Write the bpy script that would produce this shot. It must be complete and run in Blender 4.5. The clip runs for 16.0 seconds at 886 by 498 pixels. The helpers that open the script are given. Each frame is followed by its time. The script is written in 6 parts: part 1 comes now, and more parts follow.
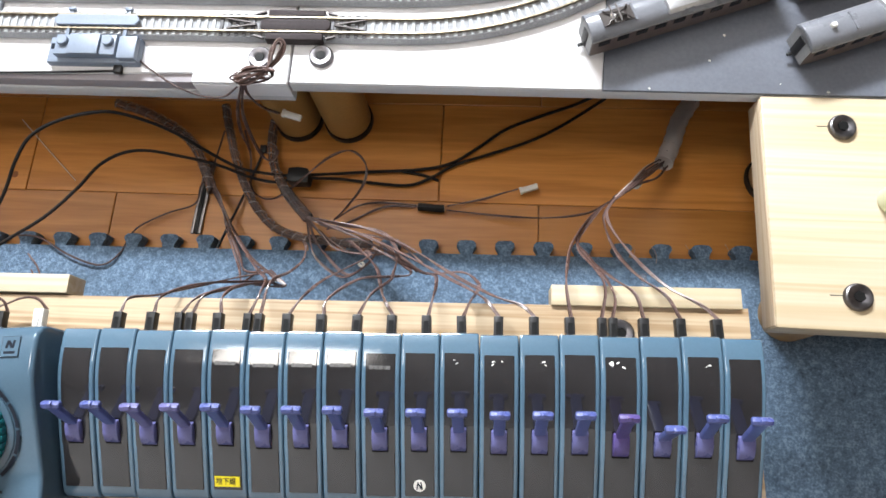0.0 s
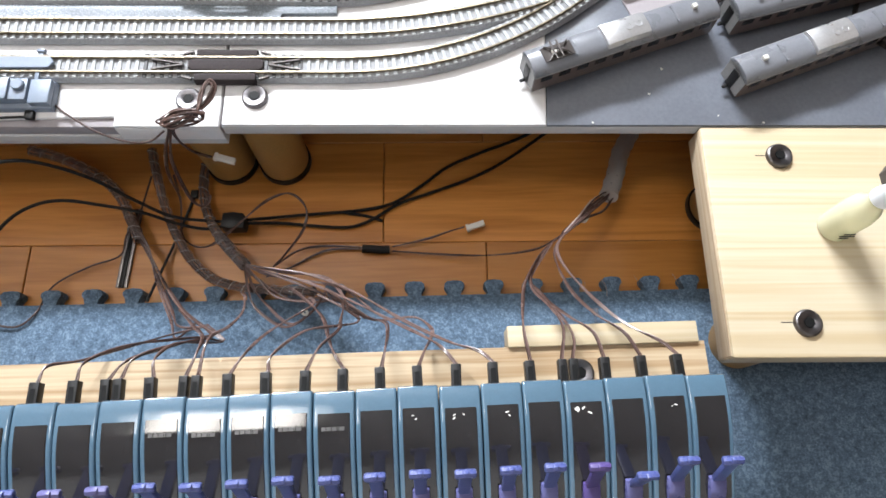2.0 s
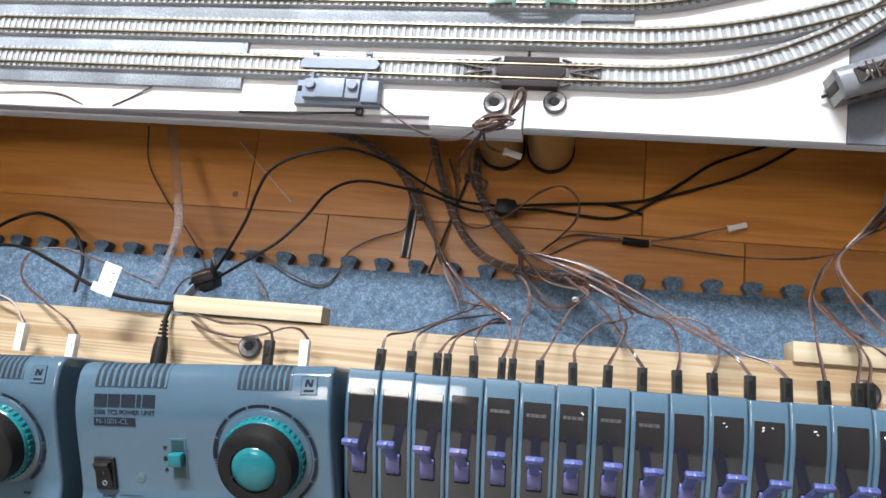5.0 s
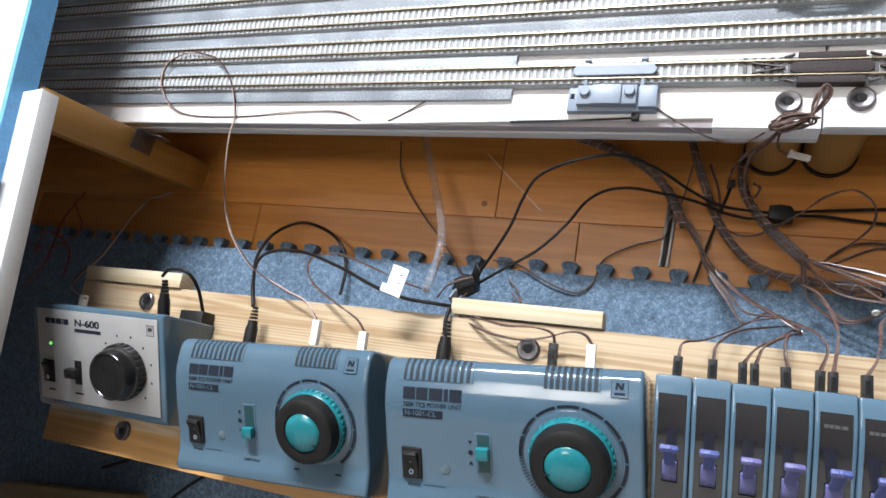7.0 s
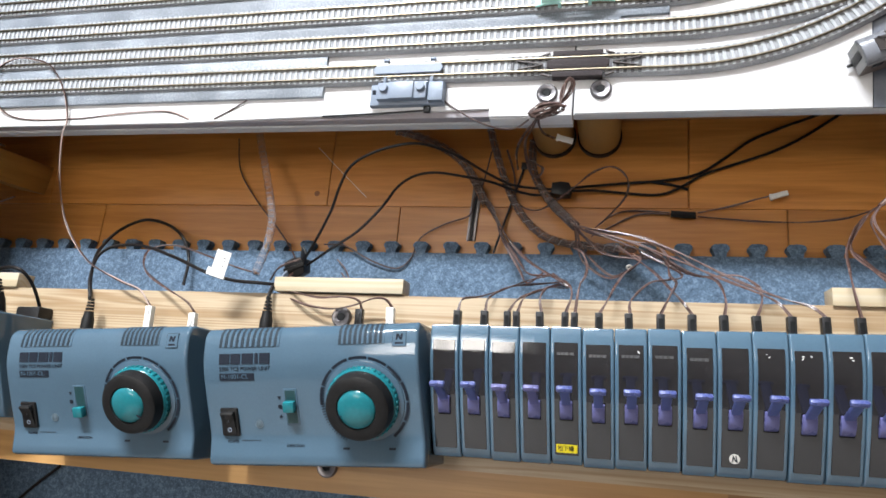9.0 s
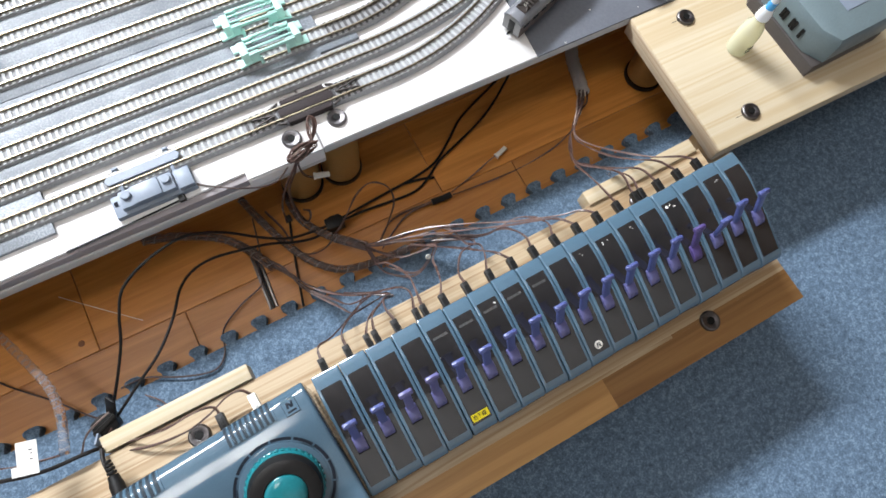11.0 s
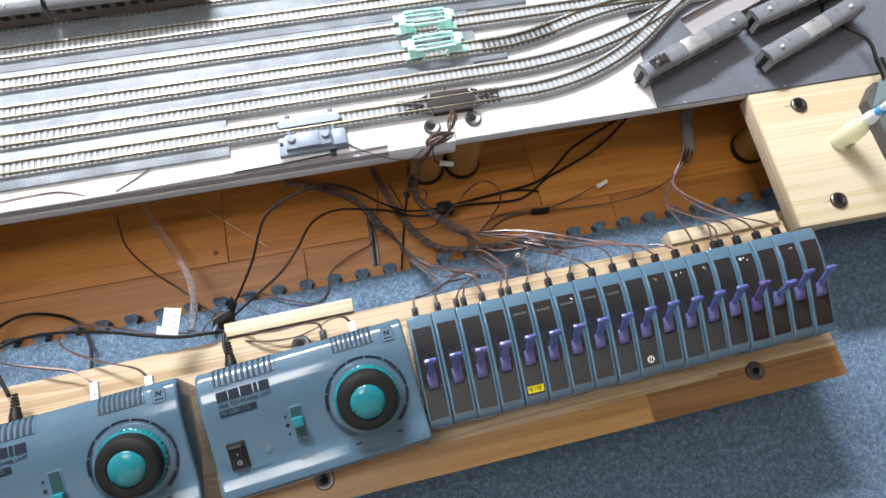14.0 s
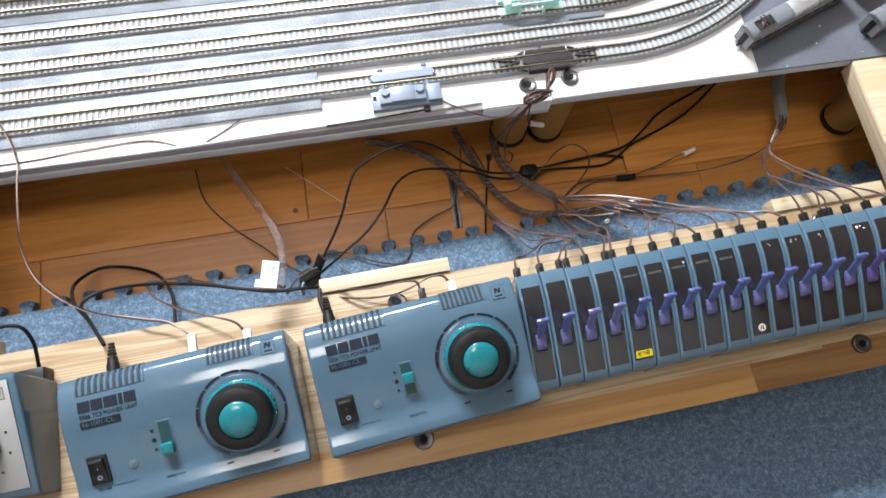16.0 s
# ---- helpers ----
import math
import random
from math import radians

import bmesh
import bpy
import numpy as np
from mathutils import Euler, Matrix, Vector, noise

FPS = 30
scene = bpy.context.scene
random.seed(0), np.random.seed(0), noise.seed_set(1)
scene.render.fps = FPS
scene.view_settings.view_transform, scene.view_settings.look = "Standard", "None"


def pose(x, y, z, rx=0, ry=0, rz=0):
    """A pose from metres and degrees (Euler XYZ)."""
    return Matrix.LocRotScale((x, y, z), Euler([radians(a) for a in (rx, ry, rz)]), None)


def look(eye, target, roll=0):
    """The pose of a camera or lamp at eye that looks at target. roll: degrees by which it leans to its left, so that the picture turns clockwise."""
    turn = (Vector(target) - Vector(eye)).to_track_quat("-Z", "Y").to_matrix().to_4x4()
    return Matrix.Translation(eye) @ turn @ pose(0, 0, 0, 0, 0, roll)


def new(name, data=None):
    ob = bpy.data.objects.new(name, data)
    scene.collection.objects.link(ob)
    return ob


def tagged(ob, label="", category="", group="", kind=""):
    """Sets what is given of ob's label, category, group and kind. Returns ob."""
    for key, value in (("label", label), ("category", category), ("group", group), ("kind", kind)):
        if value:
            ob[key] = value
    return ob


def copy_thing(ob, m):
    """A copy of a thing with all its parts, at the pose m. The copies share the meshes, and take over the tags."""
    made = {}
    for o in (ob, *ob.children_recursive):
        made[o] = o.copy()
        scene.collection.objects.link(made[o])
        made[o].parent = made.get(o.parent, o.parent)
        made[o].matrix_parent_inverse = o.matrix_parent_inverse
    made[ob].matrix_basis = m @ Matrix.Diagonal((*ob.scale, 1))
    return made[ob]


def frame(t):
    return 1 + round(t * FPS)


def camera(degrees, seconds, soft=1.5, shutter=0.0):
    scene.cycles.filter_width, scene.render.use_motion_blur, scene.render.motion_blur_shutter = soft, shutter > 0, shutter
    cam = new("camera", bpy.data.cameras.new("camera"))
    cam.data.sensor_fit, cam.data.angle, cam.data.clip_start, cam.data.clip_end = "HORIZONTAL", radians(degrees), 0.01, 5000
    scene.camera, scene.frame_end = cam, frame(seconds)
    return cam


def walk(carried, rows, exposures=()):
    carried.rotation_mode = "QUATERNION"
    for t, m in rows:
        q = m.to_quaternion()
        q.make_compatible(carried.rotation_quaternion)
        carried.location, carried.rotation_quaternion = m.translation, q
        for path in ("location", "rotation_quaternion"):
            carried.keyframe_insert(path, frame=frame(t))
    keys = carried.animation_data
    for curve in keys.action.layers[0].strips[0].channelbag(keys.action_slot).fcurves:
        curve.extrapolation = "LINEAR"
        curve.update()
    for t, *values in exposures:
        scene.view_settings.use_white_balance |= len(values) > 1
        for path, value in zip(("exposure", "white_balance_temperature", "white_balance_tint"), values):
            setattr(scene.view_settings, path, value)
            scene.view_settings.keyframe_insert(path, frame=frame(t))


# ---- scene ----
cam = camera(68.20, 16.0, soft=1.6)
# seconds, eye (metres), yaw, pitch, roll (degrees)
ROWS = [
    (0.0, 0.1046, -0.2086, 0.4308, 15.36, -74.03, -12.43),
    (0.5, 0.1269, -0.2230, 0.4764, 8.60, -74.09, -6.89),
    (1.0, 0.1064, -0.2149, 0.4538, 6.43, -73.95, -6.07),
    (1.5, 0.0962, -0.2107, 0.4282, 3.05, -73.72, -3.60),
    (2.0, 0.0971, -0.1983, 0.4188, -4.15, -71.72, 3.70),
    (2.5, 0.0884, -0.2013, 0.4300, -4.28, -70.66, 3.99),
    (3.0, 0.0897, -0.1833, 0.4263, 1.08, -72.99, -0.87),
    (3.5, 0.0868, -0.1628, 0.4294, 6.37, -77.36, -4.78),
    (4.0, 0.0638, -0.1604, 0.4405, 14.08, -79.05, -11.44),
    (4.5, 0.0303, -0.1714, 0.4513, 28.70, -77.13, -24.41),
    (5.0, 0.0098, -0.1795, 0.4680, 39.57, -74.14, -33.84),
    (5.2, -0.0024, -0.1808, 0.4742, 42.13, -73.50, -36.24),
    (7.3, -0.0689, -0.2041, 0.4886, 62.29, -63.59, -54.56),
    (7.5, -0.0635, -0.2060, 0.4871, 61.93, -63.99, -54.46),
    (8.0, -0.0482, -0.2058, 0.4881, 60.98, -65.26, -54.23),
    (8.5, -0.0192, -0.2141, 0.4900, 56.31, -66.78, -51.13),
    (9.0, 0.0131, -0.2189, 0.5132, 48.02, -69.96, -44.44),
    (9.5, 0.0227, -0.2360, 0.5358, 33.91, -72.01, -33.88),
    (10.0, -0.0444, -0.2309, 0.5311, -1.55, -74.51, -12.51),
    (10.2, -0.0502, -0.2443, 0.5250, -14.15, -73.51, -5.31),
    (12.3, -0.1079, -0.2211, 0.5368, -45.71, -71.19, 16.68),
    (12.5, -0.1128, -0.2236, 0.5299, -41.90, -71.55, 15.15),
    (13.0, -0.1200, -0.2505, 0.5159, -36.45, -69.48, 14.05),
    (13.5, -0.1069, -0.2576, 0.5430, -28.02, -69.53, 10.35),
    (14.0, -0.1095, -0.2782, 0.5868, -19.92, -70.37, 8.75),
    (14.5, -0.1387, -0.2844, 0.5834, -18.99, -70.45, 8.24),
    (15.0, -0.1675, -0.2799, 0.5618, -19.88, -71.85, 10.25),
    (15.5, -0.1753, -0.2766, 0.5657, -18.79, -71.67, 9.23),
    (16.0, -0.1790, -0.2768, 0.5651, -18.61, -72.07, 9.10),
]


def aim(x, y, z, yaw, pitch, roll):
    a, b = radians(yaw), radians(pitch)
    ahead = Vector((-math.sin(a) * math.cos(b), math.cos(a) * math.cos(b), math.sin(b)))
    return look((x, y, z), Vector((x, y, z)) + ahead, roll)


walk(cam, [(t, aim(*row)) for t, *row in ROWS], [(0.0, -0.67), (1.0, -0.74), (2.0, -0.80), (3.5, -0.96), (5.0, -0.96), (7.3, -0.99), (9.2, -0.98), (9.6, -1.00), (10.0, -1.12), (12.5, -0.97), (14.0, -0.92), (16.0, -0.90)])

# ==== place ====
# ---- light ----
world = bpy.data.worlds.new("world")
scene.world = world
world.use_nodes = True
wn = world.node_tree
sky = wn.nodes.new("ShaderNodeTexSky")
sky.sky_type, sky.sun_disc = "NISHITA", False
sky.sun_elevation, sky.sun_rotation = radians(50), radians(-20)
wn.links.new(sky.outputs[0], wn.nodes["Background"].inputs[0])
wn.nodes["Background"].inputs[1].default_value = 0.12


def window_lamp(name, eye, target, width, height, watts, color):
    data = bpy.data.lights.new(name, "AREA")
    data.shape, data.size, data.size_y, data.energy, data.color = "RECTANGLE", width, height, watts, color
    ob = new(name, data)
    ob.matrix_world = look(eye, target)
    return ob


window_lamp("window_light", (-0.70, 1.85, 1.88), (-0.70, 0.0, 1.88), 1.20, 0.32, 640, (0.89, 0.938, 1.0))
window_lamp("ceiling_lamp", (-0.64, -0.12, 2.33), (-0.64, -0.119, 0.0), 0.56, 0.50, 25, (1.0, 0.95, 0.90))

# ---- materials ----


def shader(name):
    m = bpy.data.materials.new(name)
    m.use_nodes = True
    return m, m.node_tree, m.node_tree.nodes["Principled BSDF"]


def ramp_node(nt, stops):
    r = nt.nodes.new("ShaderNodeValToRGB")
    while len(r.color_ramp.elements) < len(stops):
        r.color_ramp.elements.new(0.5)
    for e, (p, c) in zip(r.color_ramp.elements, stops):
        e.position, e.color = p, (*c, 1)
    return r


def plain(name, base, rough=0.5, metal=0.0, vary=0.12, scale=60.0, bump=0.15, fine=600.0, coat=0.0, island=0.0, spec=0.5):
    """A surface of one colour with mottling at two scales, fine relief and uneven gloss."""
    m, nt, b = shader(name)
    L = nt.links.new
    tc = nt.nodes.new("ShaderNodeTexCoord")
    n1 = nt.nodes.new("ShaderNodeTexNoise")
    n1.inputs["Scale"].default_value, n1.inputs["Detail"].default_value = scale, 5
    n2 = nt.nodes.new("ShaderNodeTexNoise")
    n2.inputs["Scale"].default_value, n2.inputs["Detail"].default_value = fine, 3
    L(tc.outputs["Object"], n1.inputs["Vector"])
    L(tc.outputs["Object"], n2.inputs["Vector"])
    add = nt.nodes.new("ShaderNodeMath")
    add.operation = "ADD"
    L(n1.outputs[0], add.inputs[0])
    L(n2.outputs[0], add.inputs[1])
    half = nt.nodes.new("ShaderNodeMath")
    half.operation, half.inputs[1].default_value = "MULTIPLY", 0.5
    L(add.outputs[0], half.inputs[0])
    lo = tuple(min(1, c * (1 - vary)) for c in base)
    hi = tuple(min(1, c * (1 + vary)) for c in base)
    r = ramp_node(nt, [(0.3, lo), (0.7, hi)])
    L(half.outputs[0], r.inputs[0])
    col = r.outputs[0]
    if island:
        oi = nt.nodes.new("ShaderNodeObjectInfo")
        mr = nt.nodes.new("ShaderNodeMapRange")
        mr.inputs[3].default_value, mr.inputs[4].default_value = 1 - island, 1 + island
        L(oi.outputs["Random"], mr.inputs[0])
        hs = nt.nodes.new("ShaderNodeHueSaturation")
        L(mr.outputs[0], hs.inputs["Value"])
        L(col, hs.inputs["Color"])
        col = hs.outputs[0]
    L(col, b.inputs["Base Color"])
    mr = nt.nodes.new("ShaderNodeMapRange")
    mr.inputs[1].default_value, mr.inputs[2].default_value = 0.3, 0.7
    mr.inputs[3].default_value, mr.inputs[4].default_value = max(0.02, rough - 0.08), min(1, rough + 0.08)
    L(n1.outputs[0], mr.inputs[0])
    L(mr.outputs[0], b.inputs["Roughness"])
    b.inputs["Metallic"].default_value = metal
    b.inputs["Coat Weight"].default_value = coat
    b.inputs["Specular IOR Level"].default_value = spec
    if bump:
        bp = nt.nodes.new("ShaderNodeBump")
        bp.inputs["Strength"].default_value, bp.inputs["Distance"].default_value = bump, 0.0006
        L(n2.outputs[0], bp.inputs["Height"])
        L(bp.outputs[0], b.inputs["Normal"])
    return m


def wood(name, light, dark, rough=0.45, across=150.0, along=5.0, axis=0, island=0.0, ring=0.5, coat=0.0, bump=0.25, lines=22.0):
    """Timber with streaks along an axis, broad growth rings and fine pores."""
    m, nt, b = shader(name)
    L = nt.links.new
    tc = nt.nodes.new("ShaderNodeTexCoord")
    mp = nt.nodes.new("ShaderNodeMapping")
    sc = [across] * 3
    sc[axis] = along
    mp.inputs["Scale"].default_value = sc
    L(tc.outputs["Object"], mp.inputs["Vector"])
    oi = nt.nodes.new("ShaderNodeObjectInfo")
    sh = nt.nodes.new("ShaderNodeMath")
    sh.operation, sh.inputs[1].default_value = "MULTIPLY", 37.0
    L(oi.outputs["Random"], sh.inputs[0])
    va = nt.nodes.new("ShaderNodeVectorMath")
    va.operation = "ADD"
    L(mp.outputs[0], va.inputs[0])
    L(sh.outputs[0], va.inputs[1])
    n1 = nt.nodes.new("ShaderNodeTexNoise")
    n1.inputs["Scale"].default_value, n1.inputs["Detail"].default_value = 0.35, 3
    n1.inputs["Distortion"].default_value = 0.6
    n2 = nt.nodes.new("ShaderNodeTexNoise")
    n2.inputs["Scale"].default_value, n2.inputs["Detail"].default_value = 4.0, 4
    L(va.outputs[0], n1.inputs["Vector"])
    L(va.outputs[0], n2.inputs["Vector"])
    saw = nt.nodes.new("ShaderNodeMath")
    saw.operation, saw.inputs[1].default_value = "MULTIPLY", lines
    L(n1.outputs[0], saw.inputs[0])
    sn = nt.nodes.new("ShaderNodeMath")
    sn.operation = "SINE"
    L(saw.outputs[0], sn.inputs[0])
    k = nt.nodes.new("ShaderNodeMath")
    k.operation, k.inputs[1].default_value, k.inputs[2].default_value = "MULTIPLY_ADD", 0.25 * ring, 0.3
    L(sn.outputs[0], k.inputs[0])
    a = nt.nodes.new("ShaderNodeMath")
    a.operation, a.inputs[1].default_value = "MULTIPLY_ADD", 0.45
    L(n2.outputs[0], a.inputs[0])
    L(k.outputs[0], a.inputs[2])
    r = ramp_node(nt, [(0.2, light), (0.85, dark)])
    L(a.outputs[0], r.inputs[0])
    col = r.outputs[0]
    if island:
        mr = nt.nodes.new("ShaderNodeMapRange")
        mr.inputs[3].default_value, mr.inputs[4].default_value = 1 - island, 1 + island
        L(oi.outputs["Random"], mr.inputs[0])
        hs = nt.nodes.new("ShaderNodeHueSaturation")
        L(mr.outputs[0], hs.inputs["Value"])
        L(col, hs.inputs["Color"])
        col = hs.outputs[0]
    L(col, b.inputs["Base Color"])
    b.inputs["Roughness"].default_value = rough
    b.inputs["Coat Weight"].default_value = coat
    b.inputs["Coat Roughness"].default_value = 0.2
    bp = nt.nodes.new("ShaderNodeBump")
    bp.inputs["Strength"].default_value, bp.inputs["Distance"].default_value = bump, 0.0004
    L(a.outputs[0], bp.inputs["Height"])
    L(bp.outputs[0], b.inputs["Normal"])
    return m


def speckle(name, stops, scale, rough, bump, big=25.0, dist=0.0015, spec=0.5):
    """Felt, ballast sheet: grains of several colours over a broad mottling."""
    m, nt, b = shader(name)
    L = nt.links.new
    tc = nt.nodes.new("ShaderNodeTexCoord")
    n1 = nt.nodes.new("ShaderNodeTexNoise")
    n1.inputs["Scale"].default_value, n1.inputs["Detail"].default_value = scale, 6
    n1.inputs["Roughness"].default_value = 0.75
    n2 = nt.nodes.new("ShaderNodeTexNoise")
    n2.inputs["Scale"].default_value, n2.inputs["Detail"].default_value = big, 3
    L(tc.outputs["Object"], n1.inputs["Vector"])
    L(tc.outputs["Object"], n2.inputs["Vector"])
    a = nt.nodes.new("ShaderNodeMath")
    a.operation, a.inputs[1].default_value = "MULTIPLY_ADD", 0.35
    L(n2.outputs[0], a.inputs[0])
    s = nt.nodes.new("ShaderNodeMath")
    s.operation, s.inputs[1].default_value = "MULTIPLY", 0.65
    L(n1.outputs[0], s.inputs[0])
    L(s.outputs[0], a.inputs[2])
    r = ramp_node(nt, stops)
    L(a.outputs[0], r.inputs[0])
    L(r.outputs[0], b.inputs["Base Color"])
    b.inputs["Roughness"].default_value = rough
    b.inputs["Specular IOR Level"].default_value = spec
    bp = nt.nodes.new("ShaderNodeBump")
    bp.inputs["Strength"].default_value, bp.inputs["Distance"].default_value = bump, dist
    L(n1.outputs[0], bp.inputs["Height"])
    L(bp.outputs[0], b.inputs["Normal"])
    return m


def clear(name, color, rough, weight, ior=1.35):
    m, nt, b = shader(name)
    b.inputs["Base Color"].default_value = (*color, 1)
    b.inputs["Roughness"].default_value = rough
    b.inputs["Transmission Weight"].default_value = weight
    b.inputs["IOR"].default_value = ior
    tc = nt.nodes.new("ShaderNodeTexCoord")
    n = nt.nodes.new("ShaderNodeTexNoise")
    n.inputs["Scale"].default_value = 300
    nt.links.new(tc.outputs["Object"], n.inputs["Vector"])
    bp = nt.nodes.new("ShaderNodeBump")
    bp.inputs["Strength"].default_value, bp.inputs["Distance"].default_value = 0.3, 0.0004
    nt.links.new(n.outputs[0], bp.inputs["Height"])
    nt.links.new(bp.outputs[0], b.inputs["Normal"])
    return m


M_WALL = plain("wall_paint", (0.165, 0.155, 0.145), 0.8, scale=4, fine=200)
M_PALEWALL = plain("pale_wall_paint", (0.35, 0.335, 0.315), 0.8, scale=4, fine=200)
M_DARKWALL = wood("dark_brown_wall", (0.15, 0.095, 0.05), (0.09, 0.05, 0.024), 0.6, 40, 1.5, axis=2)
M_FLOOR = wood("parquet", (0.67, 0.295, 0.072), (0.41, 0.150, 0.028), 0.30, 150, 9, island=0.16, coat=0.25, ring=0.55)
M_FELT = speckle("blue_felt", [(0.36, (0.050, 0.082, 0.122)), (0.5, (0.110, 0.174, 0.256)), (0.63, (0.228, 0.328, 0.445))], 700, 0.95, 1.0, big=260.0, dist=0.0014)
M_WHITE = plain("white_sheet", (0.80, 0.79, 0.79), 0.55, scale=14, vary=0.04, fine=300, bump=0.08)
M_EDGE = plain("grey_board_edge", (0.56, 0.56, 0.56), 0.6, scale=30, vary=0.08)
M_EDGEDARK = plain("mauve_board_edge", (0.34, 0.31, 0.325), 0.6, scale=30, vary=0.08)
M_GREY = plain("grey_sheet", (0.142, 0.153, 0.180), 0.19, scale=22, vary=0.14, fine=500, bump=0.06)
M_BALLAST = speckle("ballast_sheet", [(0.33, (0.110, 0.124, 0.142)), (0.5, (0.195, 0.218, 0.248)), (0.62, (0.40, 0.435, 0.48))], 800, 0.48, 0.3, dist=0.0006, spec=0.5)
M_ROADBED = speckle("roadbed", [(0.35, (0.20, 0.205, 0.215)), (0.65, (0.41, 0.42, 0.435))], 900, 0.75, 0.5, dist=0.0005)
M_SLEEPER = plain("concrete_sleeper", (0.45, 0.468, 0.485), 0.6, island=0.08, fine=900)
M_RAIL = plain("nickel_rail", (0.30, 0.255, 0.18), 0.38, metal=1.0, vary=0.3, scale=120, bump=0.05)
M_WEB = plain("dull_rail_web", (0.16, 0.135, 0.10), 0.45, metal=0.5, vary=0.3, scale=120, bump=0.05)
M_DARKSLEEPER = plain("dark_plate", (0.062, 0.060, 0.064), 0.55)
M_PLATE = plain("brown_grey_plate", (0.048, 0.040, 0.041), 0.7, vary=0.2, spec=0.1)
M_PINE = wood("pale_pine", (0.545, 0.468, 0.338), (0.465, 0.362, 0.222), 0.45, 150, 3.2, ring=1.0, lines=34.0)
M_ENDGRAIN = wood("pine_end_grain", (0.50, 0.405, 0.29), (0.36, 0.255, 0.155), 0.6, 260, 9, axis=1, ring=0.8, lines=40.0)
M_PINE2 = wood("shelf_pine", (0.49, 0.38, 0.25), (0.32, 0.205, 0.105), 0.45, 200, 5, island=0.05, ring=1.05, lines=52.0)
M_OAK = wood("amber_pine", (0.50, 0.285, 0.105), (0.31, 0.155, 0.048), 0.4, 150, 6, ring=0.6)
M_WALNUT = wood("brown_stave", (0.30, 0.16, 0.058), (0.17, 0.08, 0.026), 0.4, 180, 6, ring=0.6)
M_LEG = plain("varnished_leg", (0.31, 0.175, 0.055), 0.4, scale=40, vary=0.18, coat=0.3)
M_BEAM = wood("varnished_beam", (0.46, 0.25, 0.06), (0.30, 0.14, 0.03), 0.4, 120, 5, axis=2, coat=0.2)
M_STEEL = plain("bright_steel", (0.14, 0.132, 0.136), 0.36, metal=1.0, scale=200, vary=0.25, bump=0.05)
M_BAR = plain("dull_steel", (0.20, 0.185, 0.18), 0.42, metal=1.0, scale=200, vary=0.3)
M_SOCKET = plain("socket", (0.008, 0.008, 0.008), 0.6, spec=0.15)
M_BLUE = plain("blue_grey_plastic", (0.076, 0.138, 0.196), 0.10, scale=45, vary=0.07, fine=900, bump=0.02, spec=0.95)
M_PUBLUE = plain("power_unit_plastic", (0.066, 0.114, 0.158), 0.11, scale=45, vary=0.06, fine=900, bump=0.02, spec=0.55)
M_PANEL = plain("black_panel", (0.019, 0.018, 0.019), 0.07, scale=55, vary=0.4, fine=1200, bump=0.012, spec=0.85)
M_LEVER = plain("violet_lever", (0.076, 0.096, 0.27), 0.30, scale=80, vary=0.12)
M_LEVER2 = plain("faded_violet_lever", (0.115, 0.112, 0.27), 0.36, scale=80, vary=0.12)
M_LEVER3 = plain("purple_lever", (0.085, 0.060, 0.205), 0.33, scale=80, vary=0.12)
M_BLACK = plain("black_plastic", (0.011, 0.0105, 0.0105), 0.42, scale=120, vary=0.3, spec=0.3)
M_RUBBER = plain("black_rubber", (0.010, 0.0095, 0.0095), 0.45, scale=120, vary=0.3, spec=0.25)
M_TEAL = plain("teal_plastic", (0.012, 0.150, 0.175), 0.17, scale=60, vary=0.12)
M_PRINT = plain("dark_print", (0.014, 0.018, 0.027), 0.75, spec=0.12)
M_SILVER = plain("brushed_silver", (0.385, 0.38, 0.375), 0.42, metal=0.35, scale=60, vary=0.06, fine=1500)
M_WPLASTIC = plain("white_plastic", (0.74, 0.72, 0.67), 0.4, vary=0.06)
M_YELLOW = plain("yellow_label", (0.80, 0.66, 0.01), 0.45, vary=0.04)
M_BROWNW = plain("brown_wire", (0.056, 0.029, 0.023), 0.35, vary=0.3)
M_PINKW = plain("pale_wire", (0.135, 0.085, 0.074), 0.28, vary=0.3)
M_CABLE = plain("black_cable", (0.0105, 0.0085, 0.008), 0.45, vary=0.3, spec=0.2)
M_SLEEVE = clear("grey_sleeve", (0.70, 0.585, 0.54), 0.12, 0.88, 1.12)
M_FROST = clear("frosted_tube", (0.88, 0.86, 0.88), 0.10, 0.94, 1.14)
M_SPIRAL = clear("spiral_edge", (0.80, 0.77, 0.76), 0.15, 0.6, 1.3)
M_CLEAR = clear("clear_glue", (0.93, 0.93, 0.70), 0.12, 0.50, 1.15)
M_NOZZLE = clear("clear_nozzle", (0.93, 0.96, 1.0), 0.3, 0.35, 1.2)
M_CYAN = plain("cyan_ring", (0.08, 0.42, 0.85), 0.3)
M_ROOF = plain("grey_roof", (0.180, 0.187, 0.208), 0.32, scale=70, vary=0.08)
M_CARSIDE = plain("car_side", (0.095, 0.070, 0.062), 0.4, vary=0.2)
M_CARGREY = plain("car_end", (0.25, 0.25, 0.25), 0.45)
M_GLASSD = plain("dark_glass", (0.012, 0.012, 0.014), 0.1)
M_AIRCON = plain("silver_unit", (0.58, 0.58, 0.59), 0.34, metal=0.6)
M_MINT = clear("mint_plastic", (0.58, 0.92, 0.84), 0.3, 0.12, 1.3)
M_BOXGREY = plain("uncoupler_grey", (0.205, 0.245, 0.31), 0.42, scale=70, vary=0.06)
M_ADAPT = plain("adapter_grey", (0.135, 0.182, 0.20), 0.45, scale=60, vary=0.08)
